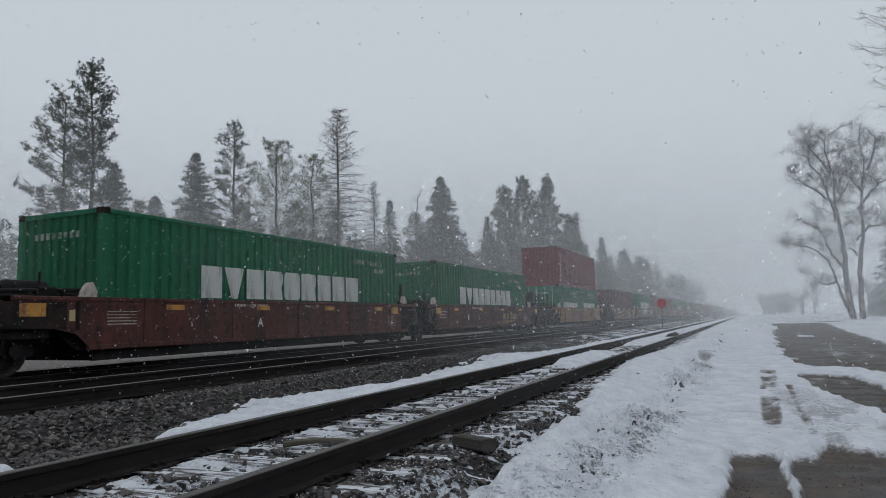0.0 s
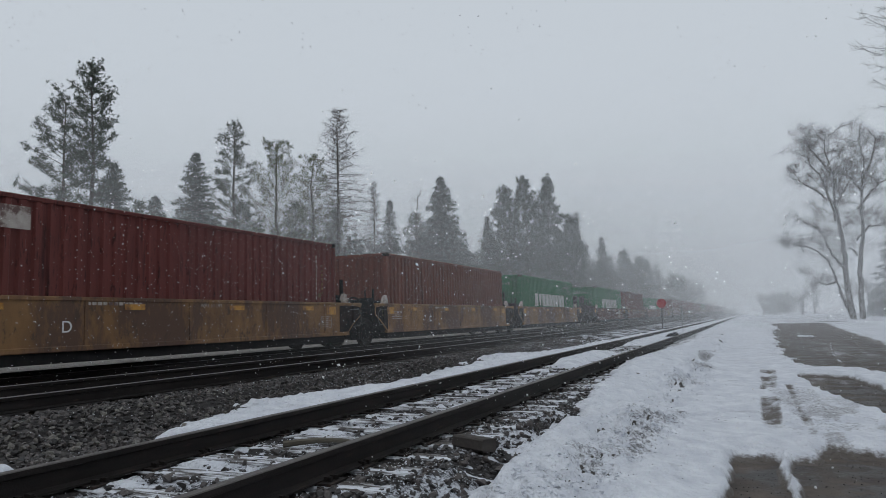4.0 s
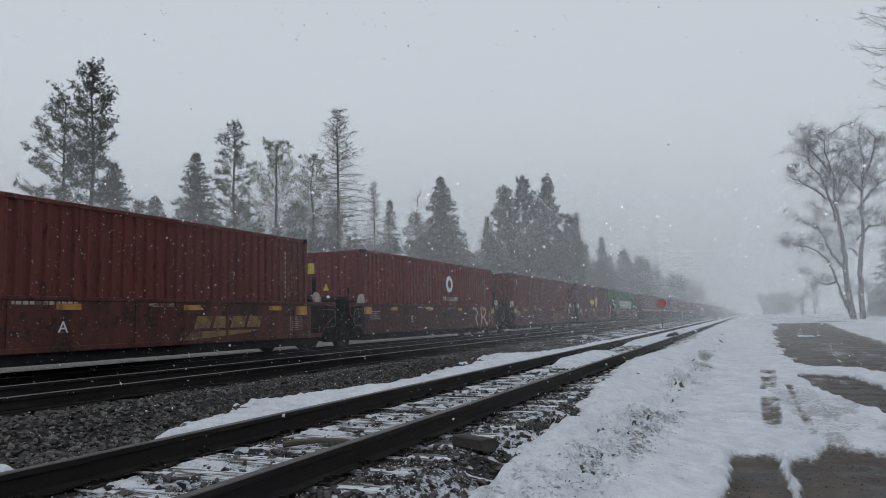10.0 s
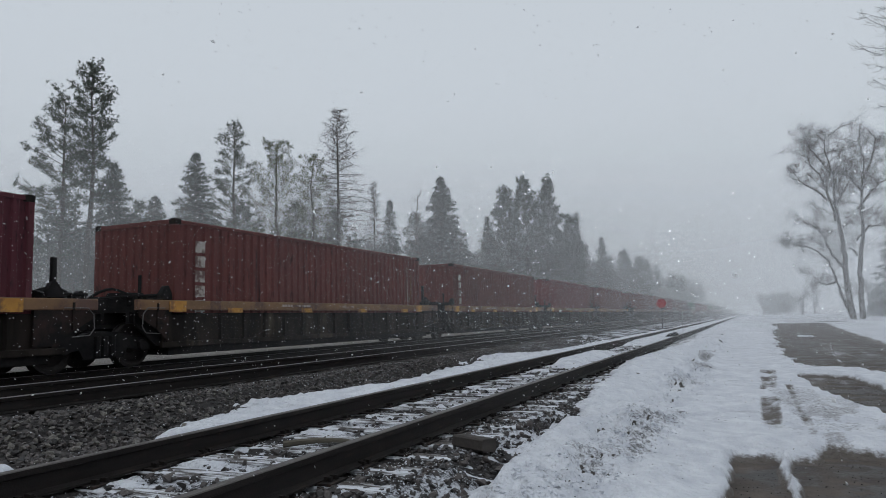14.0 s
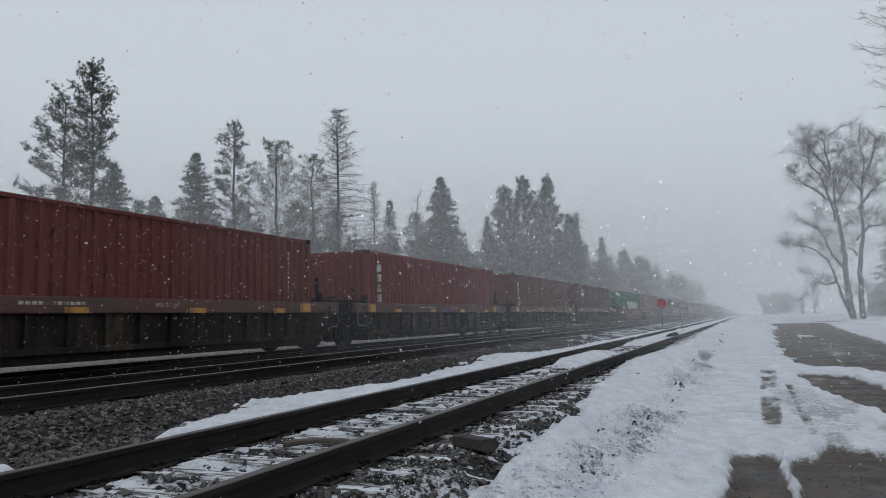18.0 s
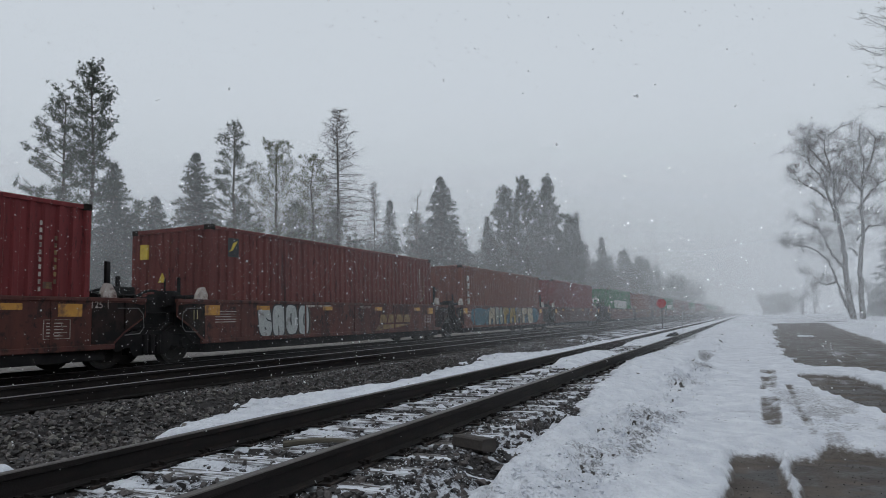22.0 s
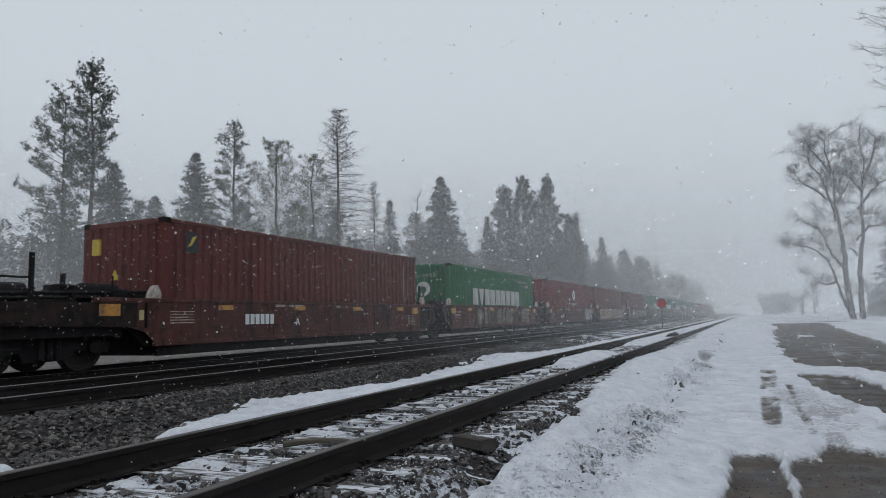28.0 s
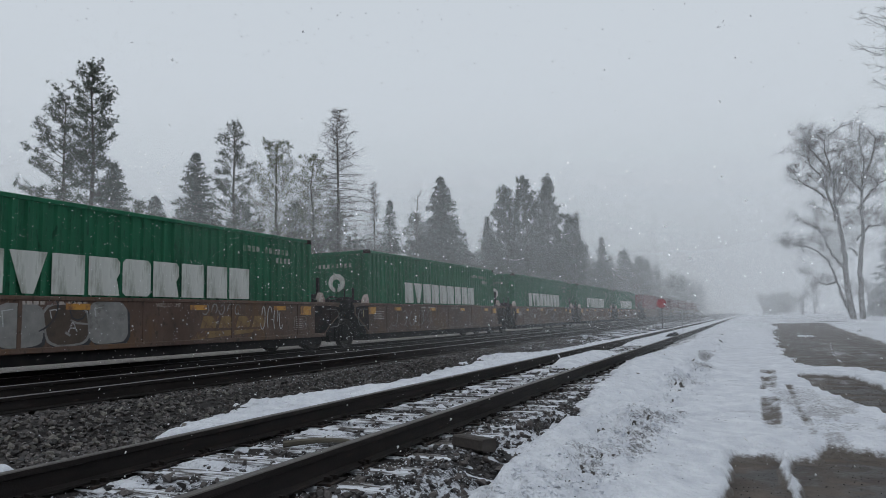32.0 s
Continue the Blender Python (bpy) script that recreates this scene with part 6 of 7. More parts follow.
def limb(s, a, d, length, r, rng, bend=0.25, segs=4, n=5, up=0.0):
    """A crooked tapering limb; returns its points."""
    pts, p, d = [Vector(a)], Vector(a), Vector(d).normalized()
    for i in range(segs):
        d = (d + Vector((rng.normal() * bend, rng.normal() * bend, rng.normal() * bend + up))).normalized()
        q = p + d * (length / segs)
        s.tube(p, q, r * (1 - i / segs * 0.8), r * (1 - (i + 1) / segs * 0.8), n=n, caps=False)
        p = q
        pts.append(p.copy())
    return pts


def trunk(s, h, r, rng, lean=0.015, segs=9):
    pts, p = [], Vector((0, 0, -0.3))
    q = Vector((0, 0, -0.3))
    for i in range(segs):
        q = Vector((p.x + rng.normal() * lean * h / segs * 3, p.y + rng.normal() * lean * h / segs * 3, (i + 1) / segs * h))
        s.tube(p, q, r * (1 - i / segs) ** 0.8 + 0.015, r * (1 - (i + 1) / segs) ** 0.8 + 0.012, n=8, caps=False)
        pts.append((p.copy(), q.copy()))
        p = q
    return pts


def on_trunk(pts, h, z):
    for a, b in pts:
        if a.z <= z <= b.z:
            return a + (b - a) * ((z - a.z) / (b.z - a.z))
    return pts[-1][1]


def pad(lv, c, radius, n, rng, length, w):
    """A flat cushion of needle tufts."""
    a, g = rng.uniform(0, 6.283, n), np.sqrt(rng.random(n)) * radius
    p = np.array(c) + np.stack([np.cos(a) * g, np.sin(a) * g, rng.normal(size=n) * radius * 0.16 + 0.12 * (radius - g)], 1)
    v = np.stack([np.cos(a) * 0.6, np.sin(a) * 0.6, np.full(n, 0.55)], 1) + rng.normal(size=(n, 3)) * 0.55
    v /= np.linalg.norm(v, axis=1)[:, None]
    side = np.cross(v, rng.normal(size=(n, 3)))
    side /= np.linalg.norm(side, axis=1)[:, None] + 1e-9
    ln = length * rng.uniform(0.6, 1.3, (n, 1))
    lv.p.append(np.stack([p - side * w, p + side * w, p + v * ln], 1))


def pine(name, h, seed, bare=0.4, wide=0.16, density=1.0, label="", onesided=0.0, clump=0.34, fill=34, dead=1.0):
    """A tall pine: bare stem, rising crooked limbs, side shoots that end in small clumps of needles."""
    rng = np.random.default_rng(seed)
    s, lv = Soup(), Leaves()
    t = trunk(s, h, h * 0.009 + 0.05, rng, 0.012)
    k = int(64 * density)
    for i in range(k):
        g = (i + rng.uniform(0, 0.8)) / k
        f = bare + (0.99 - bare) * g
        a = i * 2.399 + rng.uniform(-0.7, 0.7)
        ln = h * wide * (0.18 + 0.82 * math.sin(3.1416 * min(1.0, (1 - g) * 0.74 + 0.06))) * rng.uniform(0.45, 1.15) * (1 + onesided * math.cos(a - 3.5))
        ln = min(max(ln, 0.4), 4.8)
        d = Vector((math.cos(a), math.sin(a), -0.10 + 0.95 * g * g))
        pts = limb(s, on_trunk(t, h, h * f), d, ln, 0.012 + 0.011 * ln, rng, 0.11, 5, 4, 0.09)
        n = max(3, int(ln / (clump * 0.8)))
        for j in range(n):
            u = 0.38 + 0.62 * (j + 0.5) / n if ln > 1.2 else 0.15 + 0.85 * (j + 0.5) / n
            q = min(int(u * 5), 4)
            p = pts[q].lerp(pts[q + 1], u * 5 - q)
            for _ in range(2):
                e = Vector((math.cos(a) * 0.6 + rng.normal() * 0.9, math.sin(a) * 0.6 + rng.normal() * 0.9, 0.35 + rng.normal() * 0.35)).normalized()
                c = p + e * rng.uniform(0.1, 0.7) * min(1.0, ln * 0.6)
                s.tube(p, c, 0.012, 0.008, n=3, caps=False)
                for _ in range(3):
                    lv.tuft(c + Vector(rng.normal(size=3)) * clump * 0.35, e, clump * rng.uniform(0.6, 1.0), 1.1, fill // 3, rng, clump * 0.075)
    for i in range(int(14 * bare / 0.4 * dead)):
        a = rng.uniform(0, 6.283)
        pts = limb(s, on_trunk(t, h, h * rng.uniform(0.12, max(0.14, bare * 1.1))), (math.cos(a), math.sin(a), rng.uniform(-0.3, 0.1)), h * rng.uniform(0.04, 0.13), 0.022, rng, 0.16, 5, 3, -0.02)
        for p in pts[2:]:
            limb(s, p, (math.cos(a) + rng.normal() * 0.7, math.sin(a) + rng.normal() * 0.7, -0.1), h * rng.uniform(0.012, 0.04), 0.012, rng, 0.2, 2, 3)
    return plant(name, s, lv, M_BARK, M_NEEDLE, label)


def spruce(name, h, seed, wide=0.17, density=1.0, label="", low=0.04):
    """A dense conical spruce with drooping boughs."""
    rng = np.random.default_rng(seed)
    s, lv = Soup(), Leaves()
    t = trunk(s, h, h * 0.010 + 0.04, rng, 0.006)
    k = int(150 * density)
    for i in range(k):
        f = low + (0.985 - low) * (i / k) ** 0.9
        z = h * f
        ln = (h * wide * (1 - f) ** 0.85 + 0.12) * rng.uniform(0.65, 1.18)
        a = i * 2.399 + rng.uniform(-0.4, 0.4)
        d = Vector((math.cos(a), math.sin(a), 0.25 if f > 0.75 else -0.05))
        base = on_trunk(t, h, z)
        pts = limb(s, base, d, ln, 0.01 + 0.008 * ln, rng, 0.06, 3, 3, -0.06)
        n = max(4, int(ln * 4.6))
        for j in range(n):
            g = (j + 0.6) / n
            p = base.lerp(pts[1], g * 3) if g < 1 / 3 else (pts[1].lerp(pts[2], g * 3 - 1) if g < 2 / 3 else pts[2].lerp(pts[3], g * 3 - 2))
            lv.tuft(p, (d.x, d.y, -0.35), 0.34 + 0.13 * ln * (1 - g * 0.4), 0.6, 9, rng, 0.055)
    lv.tuft((0, 0, h * 0.97), (0, 0, 1), 0.6, 0.25, 10, rng, 0.04)
    return plant(name, s, lv, M_BARK, M_SPRUCE, label)


def larch(name, h, seed, wide=0.13, label="", bare=0.12, k=150, twigs=5):
    """A leafless larch: straight stem, level limbs with hanging twigs."""
    rng = np.random.default_rng(seed)
    s = Soup()
    t = trunk(s, h, h * 0.010 + 0.04, rng, 0.006)
    for i in range(k):
        f = bare + (0.98 - bare) * (i / k)
        ln = (h * wide * (1 - f) ** 0.55 + 0.2) * rng.uniform(0.55, 1.2)
        a = i * 2.399 + rng.uniform(-0.5, 0.5)
        d = Vector((math.cos(a), math.sin(a), 0.1 if f < 0.7 else 0.45))
        pts = limb(s, on_trunk(t, h, h * f), d, ln, 0.018 + 0.010 * ln, rng, 0.08, 5, 3, -0.03 if f < 0.7 else 0.0)
        for p in pts[1:]:
            for _ in range(twigs):
                limb(s, p, (d.x * 0.5 + rng.normal() * 0.7, d.y * 0.5 + rng.normal() * 0.7, rng.uniform(-0.7, 0.5)), 0.30 + 0.22 * ln, 0.017, rng, 0.25, 2, 3)
    return plant(name, s, None, M_BARK, None, label)


def bare_tree(name, h, seed, label="", width=0.26, first=0.2, limbs=26, lift=0.9, leaders=1, material=None, twig=0.016, leafy=0, droop=0.0, narrow=0.6, tilt=(0, 0), stout=0.42):
    """A leafless broad-leaved tree: one or more leaders, rising limbs, branches and twigs."""
    rng = np.random.default_rng(seed)
    s, lv = Soup(), Leaves()
    for k in range(leaders):
        hh = h * (1 - 0.06 * k)
        p, pts = Vector((0, 0, -0.3)), []
        ang = rng.uniform(0, 6.28)
        lean = Vector((math.cos(ang), math.sin(ang), 0)) * (0.0 if leaders == 1 else 0.13) + Vector((tilt[0], tilt[1], 0))
        r0 = (h * 0.012 + 0.05) / math.sqrt(leaders) * 1.15
        segs = 12
        for i in range(segs):
            f = (i + 1) / segs
            q = Vector((p.x + rng.normal() * 0.005 * hh + lean.x * hh / segs * (1 if f < 0.5 else 0.3), p.y + rng.normal() * 0.005 * hh + lean.y * hh / segs * (1 if f < 0.5 else 0.3), f * hh))
            s.tube(p, q, r0 * (1 - i / segs) ** 0.9 + twig, r0 * (1 - f) ** 0.9 + twig, n=7, caps=False)
            pts.append((p.copy(), q.copy()))
            p = q
        for i in range(limbs):
            f = first + (0.98 - first) * (i + rng.uniform(0, 0.8)) / limbs
            g = (f - first) / (1 - first)
            ln = hh * width * (math.sin(min(1.0, 0.22 + g * 0.95) * 3.0) ** narrow + 0.12) * rng.uniform(0.7, 1.2)
            a = i * 2.399 + rng.uniform(-0.5, 0.5)
            d = Vector((math.cos(a), math.sin(a), lift * (0.7 + 0.6 * g)))
            lp = limb(s, on_trunk(pts, hh, hh * f), d, ln, max(twig * 1.6, r0 * stout * (1 - g * 0.75)), rng, 0.13, 6, 4, 0.05 - droop)
            for j, b in enumerate(lp[1:]):
                for _ in range(2 if j < 5 else 3):
                    e = (Vector((math.cos(a), math.sin(a), lift * 0.8 - droop * 3)).normalized() + Vector(rng.normal(size=3)) * 0.62).normalized()
                    sl = ln * rng.uniform(0.22, 0.42) * (1 - 0.08 * j)
                    sp = limb(s, b, e, sl, twig * 1.25, rng, 0.16, 3, 3, 0.06 - droop * 1.4)
                    for w in sp[1:]:
                        for _ in range(2):
                            e2 = (e + Vector(rng.normal(size=3)) * 0.6).normalized()
                            tp = limb(s, w, e2, sl * rng.uniform(0.3, 0.6), twig * 0.8, rng, 0.2, 2, 3, 0.04 - droop * 1.6)
                            if leafy:
                                lv.tuft(tp[-1], e2, 0.20, 0.8, leafy, rng, 0.03)
    return plant(name, s, lv if leafy else None, material or M_GREYBARK, M_YOUNG, label)


def plant(name, s, lv, bark, leaf, label):
    ob = empty(name, Matrix.Identity(4), label, "tree")
    part("trunk", s.mesh("trunk", bark, True), ob)
    if lv is not None and lv.p:
        part("crown", lv.mesh("crown", leaf), ob)
    return ob


def put(ob, x, y, z=0.0, turn=0.0, size=1.0):
    ob.matrix_basis = Matrix.Translation((x, y, z)) @ Matrix.Rotation(radians(turn), 4, "Z")
    ob.scale = (size, size, size)
    return ob


put(pine("pine_tree", 26.2, 101, 0.48, 0.105, 1.55, "tall dark pine with a bare lower stem", 0.0, 0.27, 30), -55.25, 44.2)
put(pine("pine_tree", 23.9, 102, 0.33, 0.125, 1.15, "tall pine leaning its crown away from its neighbour", 0.5, 0.27, 27), -59.0, 43.9)
put(spruce("spruce_tree", 20.6, 103, 0.36, 1.6, "dark conical spruce behind the railway"), -66.6, 56.6)
put(spruce("spruce_tree", 17.0, 104, 0.34, 1.2, "broad spruce behind the railway"), -64.0, 60.0)
put(spruce("spruce_tree", 22.8, 105, 0.30, 1.6, "dense dark spruce behind the railway"), -61.5, 63.8)
put(pine("pine_tree", 24.1, 106, 0.40, 0.115, 1.15, "slender pine with a bare stem", 0.0, 0.26, 24), -52.1, 60.1)
put(bare_tree("aspen_tree", 22.4, 107, "thin leafless tree with fine upright twigs", 0.19, 0.16, 78, 0.6, 1, M_BARK, 0.011, 3, stout=0.16), -49.1, 63.9)
put(bare_tree("aspen_tree", 20.5, 108, "thin leafless tree with fine upright twigs", 0.19, 0.16, 78, 0.6, 1, M_BARK, 0.011, 2, stout=0.16), -46.2, 66.0)
put(larch("larch_tree", 27.0, 109, 0.19, "tall leafless larch with level limbs", 0.12, 190), -43.5, 68.0)
put(larch("larch_tree", 22.8, 110, 0.10, "slender leafless larch behind the railway"), -51.4, 90.3)
put(spruce("spruce_tree", 19.8, 111, 0.20, 1.0, "dark spruce among leafless trees"), -49.0, 91.0)
put(bare_tree("aspen_tree", 19.5, 112, "pale leafless tree behind the railway", 0.12, 0.25, 22, 1.4, 1, M_GREYBARK, 0.018), -43.5, 88.7)
put(spruce("spruce_tree", 22.2, 113, 0.34, 2.0, "dense conical spruce behind the railway"), -40.1, 89.9)
put(spruce("spruce_tree", 17.8, 114, 0.14, 1.1, "narrow spruce behind the railway"), -37.5, 102.5)
put(pine("pine_tree", 24.0, 115, 0.06, 0.15, 2.3, "broad dark pine in a clump", 0.0, 0.50, 36), -32.7, 108.3)
put(pine("pine_tree", 23.8, 116, 0.06, 0.13, 2.3, "broad dark pine in a clump", 0.0, 0.50, 36), -29.6, 109.7)
put(pine("pine_tree", 22.5, 117, 0.06, 0.15, 2.3, "broad dark pine in a clump", 0.0, 0.50, 36), -36.2, 108.0)
put(larch("larch_tree", 23.0, 118, 0.10, "slender leafless larch beside the railway"), -31.1, 137.7)
put(spruce("spruce_tree", 19.7, 119, 0.26, 1.2, "misty spruce beside the railway"), -30.6, 160.3)
put(spruce("spruce_tree", 18.9, 120, 0.24, 1.2, "misty spruce beside the railway"), -29.2, 183.0)
put(pine("pine_tree", 17.5, 121, 0.06, 0.16, 1.9, "lower dark pine beside the clump", 0.0, 0.50, 33), -26.6, 112.5)
put(spruce("spruce_tree", 14.5, 122, 0.24, 0.8, "small spruce at the foot of the pines"), -33.2, 104.5)
put(spruce("spruce_tree", 13.0, 123, 0.26, 0.8, "small spruce at the foot of the pines"), -29.0, 106.5)

# more trees, as copies of a few
_seeds = [spruce("spruce_tree", 16.0, 201, 0.26, 0.36, "misty spruce at the edge of the forest"), pine("pine_tree", 18.0, 202, 0.2, 0.15, 0.62, "misty pine at the edge of the forest", 0.0, 0.75, 16),
          spruce("spruce_tree", 13.0, 203, 0.30, 0.42, "bushy young spruce at the edge of the forest"), larch("larch_tree", 17.0, 204, 0.13, "misty leafless larch at the edge of the forest", 0.12, 60, 1)]
_rng = random.Random(77)
_k = 0
for y in list(np.arange(56, 130, 1.9)) + list(np.arange(130, 460, 2.6)):
    y = float(y)
    for row in range(3):
        x = -np.interp(y, [56, 70, 90, 130, 180, 300, 460], [66, 58, 47, 37, 32, 29, 26]) - row * 5.5 - _rng.uniform(0, 6)
        if row > 1 or (y > 200 and row > 0):
            continue
        size = _rng.uniform(0.62, 1.05) if y < 140 else _rng.uniform(0.75, 1.15)
        src = _seeds[_rng.choice([0, 0, 1, 1, 2, 2, 3])]
        m = Matrix.Translation((float(x), y + _rng.uniform(-2, 2), -0.1)) @ Matrix.Rotation(_rng.uniform(0, 6.28), 4, "Z")
        if _k < 4:
            ob = _seeds[_k]
            ob.matrix_basis = m
        else:
            src.scale = (size, size, size)
            ob = copy_thing(src, m)
            src.scale = (1, 1, 1)
        tagged(ob, group="forest edge")
        _k += 1

def far_woods():
    """The depth of the forest behind its edge: crowns too many to count."""
    rng = np.random.default_rng(58)
    lv = Leaves()
    for i in range(760):
        y = float(44 + 430 * rng.random() ** 1.7)
        edge = np.interp(y, [44, 56, 70, 90, 130, 180, 300, 460], [78, 66, 58, 47, 37, 32, 29, 27])
        back = np.interp(y, [44, 100, 130], [9, 7, 2]) + 20 * rng.random() ** 1.3
        h = rng.uniform(7, 12.5) * np.interp(y, [44, 60, 120, 160, 460], [1.15, 1.3, 1.3, 1.42, 1.5])
        c = np.array([-edge - back, y, 0.0])
        w = h * rng.uniform(0.13, 0.24)
        blunt = rng.uniform(0.5, 1.1)
        n = 260 if y < 150 else 170
        f = rng.random(n) ** 0.85
        a = rng.uniform(0, 6.283, n)
        g = w * (1 - f) ** blunt * rng.uniform(0.35, 1.1, n) + 0.1
        p = c + np.stack([np.cos(a) * g, np.sin(a) * g, f * h], 1)
        v = np.stack([np.cos(a), np.sin(a), rng.uniform(-0.6, 0.7, n)], 1) + rng.normal(size=(n, 3)) * 0.4
        v /= np.linalg.norm(v, axis=1)[:, None]
        side = np.cross(v, rng.normal(size=(n, 3)))
        side /= np.linalg.norm(side, axis=1)[:, None] + 1e-9
        lv.p.append(np.stack([p - side * 0.13, p + side * 0.13, p + v * rng.uniform(0.4, 1.0, (n, 1))], 1))
    return tagged(new("far_woods", lv.mesh("far_woods", M_SPRUCE)), "dense misty conifer woods behind the railway", "woods", kind="stuff")


far_woods()

# trees beside the road
def arch(s, p, d, length, r, rng, turn, segs=6, n=4, bend=0.07):
    """A limb that bows steadily by turn as it goes."""
    pts, p, d = [Vector(p)], Vector(p), Vector(d).normalized()
    for i in range(segs):
        d = (d + Vector((0, 0, turn)) + Vector(rng.normal(size=3)) * bend).normalized()
        q = p + d * (length / segs)
        s.tube(p, q, r * (1 - 0.8 * i / segs), r * (1 - 0.8 * (i + 1) / segs), n=n, caps=False)
        p = q
        pts.append(p.copy())
    return pts


def cottonwood(stems, seed, label):
    """A great leafless tree: stems that part low down, arching limbs, and fine twigs all round them."""
    rng = np.random.default_rng(seed)
    s = Soup()

    def twigs(pts, length, r):
        for w in pts[1:]:
            for _ in range(2):
                e = Vector(rng.normal(size=3)) + Vector((0, 0, 0.25))
                tp = arch(s, w, e, length * rng.uniform(0.5, 1.1), r, rng, -0.02, 3, 3, 0.2)
                for u in tp[1:]:
                    arch(s, u, e + Vector(rng.normal(size=3)) * 0.8, length * rng.uniform(0.3, 0.6), r * 0.75, rng, -0.05, 2, 3, 0.25)

    for r0, first, path in stems:
        knots = [Vector((x, rng.normal() * 0.03 * z, z)) for x, z in path]
        pts = []
        for a, b in zip(knots, knots[1:]):
            for k in range(4):
                pts.append(a.lerp(b, k / 4) + Vector(rng.normal(size=3)) * 0.06)
        pts.append(knots[-1])
        m = len(pts) - 1
        for k in range(m):
            s.tube(pts[k], pts[k + 1], r0 * (1 - k / m) ** 1.05 + 0.03, r0 * (1 - (k + 1) / m) ** 1.05 + 0.03, n=8, caps=False)
        whole = sum((pts[k + 1] - pts[k]).length for k in range(m))
        n = int(whole * (1 - first) / 0.62)
        for k in range(n):
            f = first + (0.99 - first) * (k + rng.uniform(0, 0.9)) / n
            q = min(int(f * m), m - 1)
            a = k * 2.399 + rng.uniform(-0.5, 0.5)
            out = Vector((math.cos(a), math.sin(a) * 0.8, rng.uniform(0.25, 1.0)))
            ln = rng.uniform(1.6, 3.9) * (1.15 - 0.45 * f) * (0.75 + 0.6 * min(1.0, r0 / 0.3))
            lp = arch(s, pts[q].lerp(pts[q + 1], f * m - q), out, ln, 0.022 + 0.06 * r0 + 0.02 * (1 - f), rng, -0.04, 6, 4, 0.10)
            for w in lp[1:]:
                for _ in range(2):
                    e = (out + Vector(rng.normal(size=3)) * 0.9).normalized()
                    twigs(arch(s, w, e, ln * rng.uniform(0.25, 0.55), 0.017, rng, -0.05, 3, 3, 0.14), 0.75, 0.0125)
    return plant("cottonwood_tree", s, None, M_BARK, None, label)


put(cottonwood([(0.38, 0.34, [(-0.1, -0.3), (-0.7, 4.8), (-0.85, 9.2), (-1.05, 12.2), (-1.2, 15.8), (-1.7, 19.5), (-1.9, 22.4), (-1.7, 25.2)]),
                (0.19, 0.28, [(-0.3, 0.8), (-0.8, 1.9), (-1.8, 5.2), (-2.85, 7.8), (-4.3, 9.2), (-6.5, 9.9), (-8.2, 9.5)]),
                (0.17, 0.25, [(-0.8, 6.6), (-2.1, 8.5), (-3.1, 10.7), (-3.9, 12.2), (-5.6, 12.9)]),
                (0.20, 0.25, [(-1.1, 15.4), (-2.3, 16.4), (-3.7, 17.4), (-5.5, 18.1), (-7.4, 19.6)]),
                (0.17, 0.3, [(-1.05, 13.0), (-2.2, 15.4), (-3.2, 18.2), (-4.1, 21.2), (-4.3, 23.8)]),
                (0.16, 0.3, [(-1.7, 19.3), (-3.1, 21.4), (-4.0, 23.0), (-4.4, 24.4)]),
                (0.12, 0.3, [(-2.0, 4.9), (-3.2, 4.7), (-4.4, 4.9), (-5.4, 3.7)]),
                (0.15, 0.3, [(-1.05, 15.4), (0.0, 17.4), (1.2, 18.4), (1.9, 18.6)]),
                (0.15, 0.3, [(-1.0, 16.8), (-0.3, 18.8), (0.4, 20.2), (0.9, 21.4)])], 301, "tall leafless cottonwood with several stems beside the road"), 12.2, 104.0, 0, 24)
put(cottonwood([(0.34, 0.40, [(0, -0.3), (0.2, 6.2), (0.65, 12.1), (1.3, 17.2), (1.9, 20.9), (2.2, 24.4)]),
                (0.18, 0.25, [(0.9, 14.5), (2.4, 16.6), (3.8, 18.0), (5.2, 18.8)]),
                (0.17, 0.25, [(1.2, 16.8), (0.2, 18.6), (-0.6, 19.0), (-1.5, 18.6)]),
                (0.17, 0.25, [(1.5, 18.5), (2.6, 20.4), (3.4, 22.8), (3.9, 24.2)]),
                (0.15, 0.25, [(0.5, 10.5), (2.0, 12.2), (3.6, 12.2), (5.0, 11.2)]),
                (0.13, 0.25, [(0.3, 8.4), (-0.6, 9.4), (-1.6, 9.1)])], 302, "tall leafless cottonwood beside the road"), 13.2, 104.5, 0, 24)


def weeping_birch():
    """A birch whose long thin boughs sag and curl up at their tips."""
    rng = np.random.default_rng(303)
    s = Soup()
    t = trunk(s, 15.0, 0.20, rng, 0.004)
    for i in range(58):
        z = 8.35 + 6.3 * i / 58
        a = i * 2.399
        d = Vector((math.cos(a), math.sin(a), rng.uniform(-0.35, 0.1)))
        ln = rng.uniform(0.9, 2.0)
        lp = arch(s, on_trunk(t, 15.0, z), d, ln, 0.015, rng, 0.10, 8, 5, 0.05)
        for w in lp[2:]:
            for _ in range(2):
                e = Vector((d.x + rng.normal() * 0.6, d.y + rng.normal() * 0.6, rng.uniform(-0.9, 0.1)))
                tp = arch(s, w, e, ln * rng.uniform(0.2, 0.45), 0.0062, rng, 0.22, 7, 3, 0.08)
                arch(s, tp[3], e + Vector(rng.normal(size=3)) * 0.6, ln * 0.15, 0.0045, rng, 0.25, 5, 3, 0.1)
    return plant("birch_tree", s, None, M_BARK, None, "leafless birch with sagging curled twigs beside the road")


put(weeping_birch(), 6.0, 28.0)


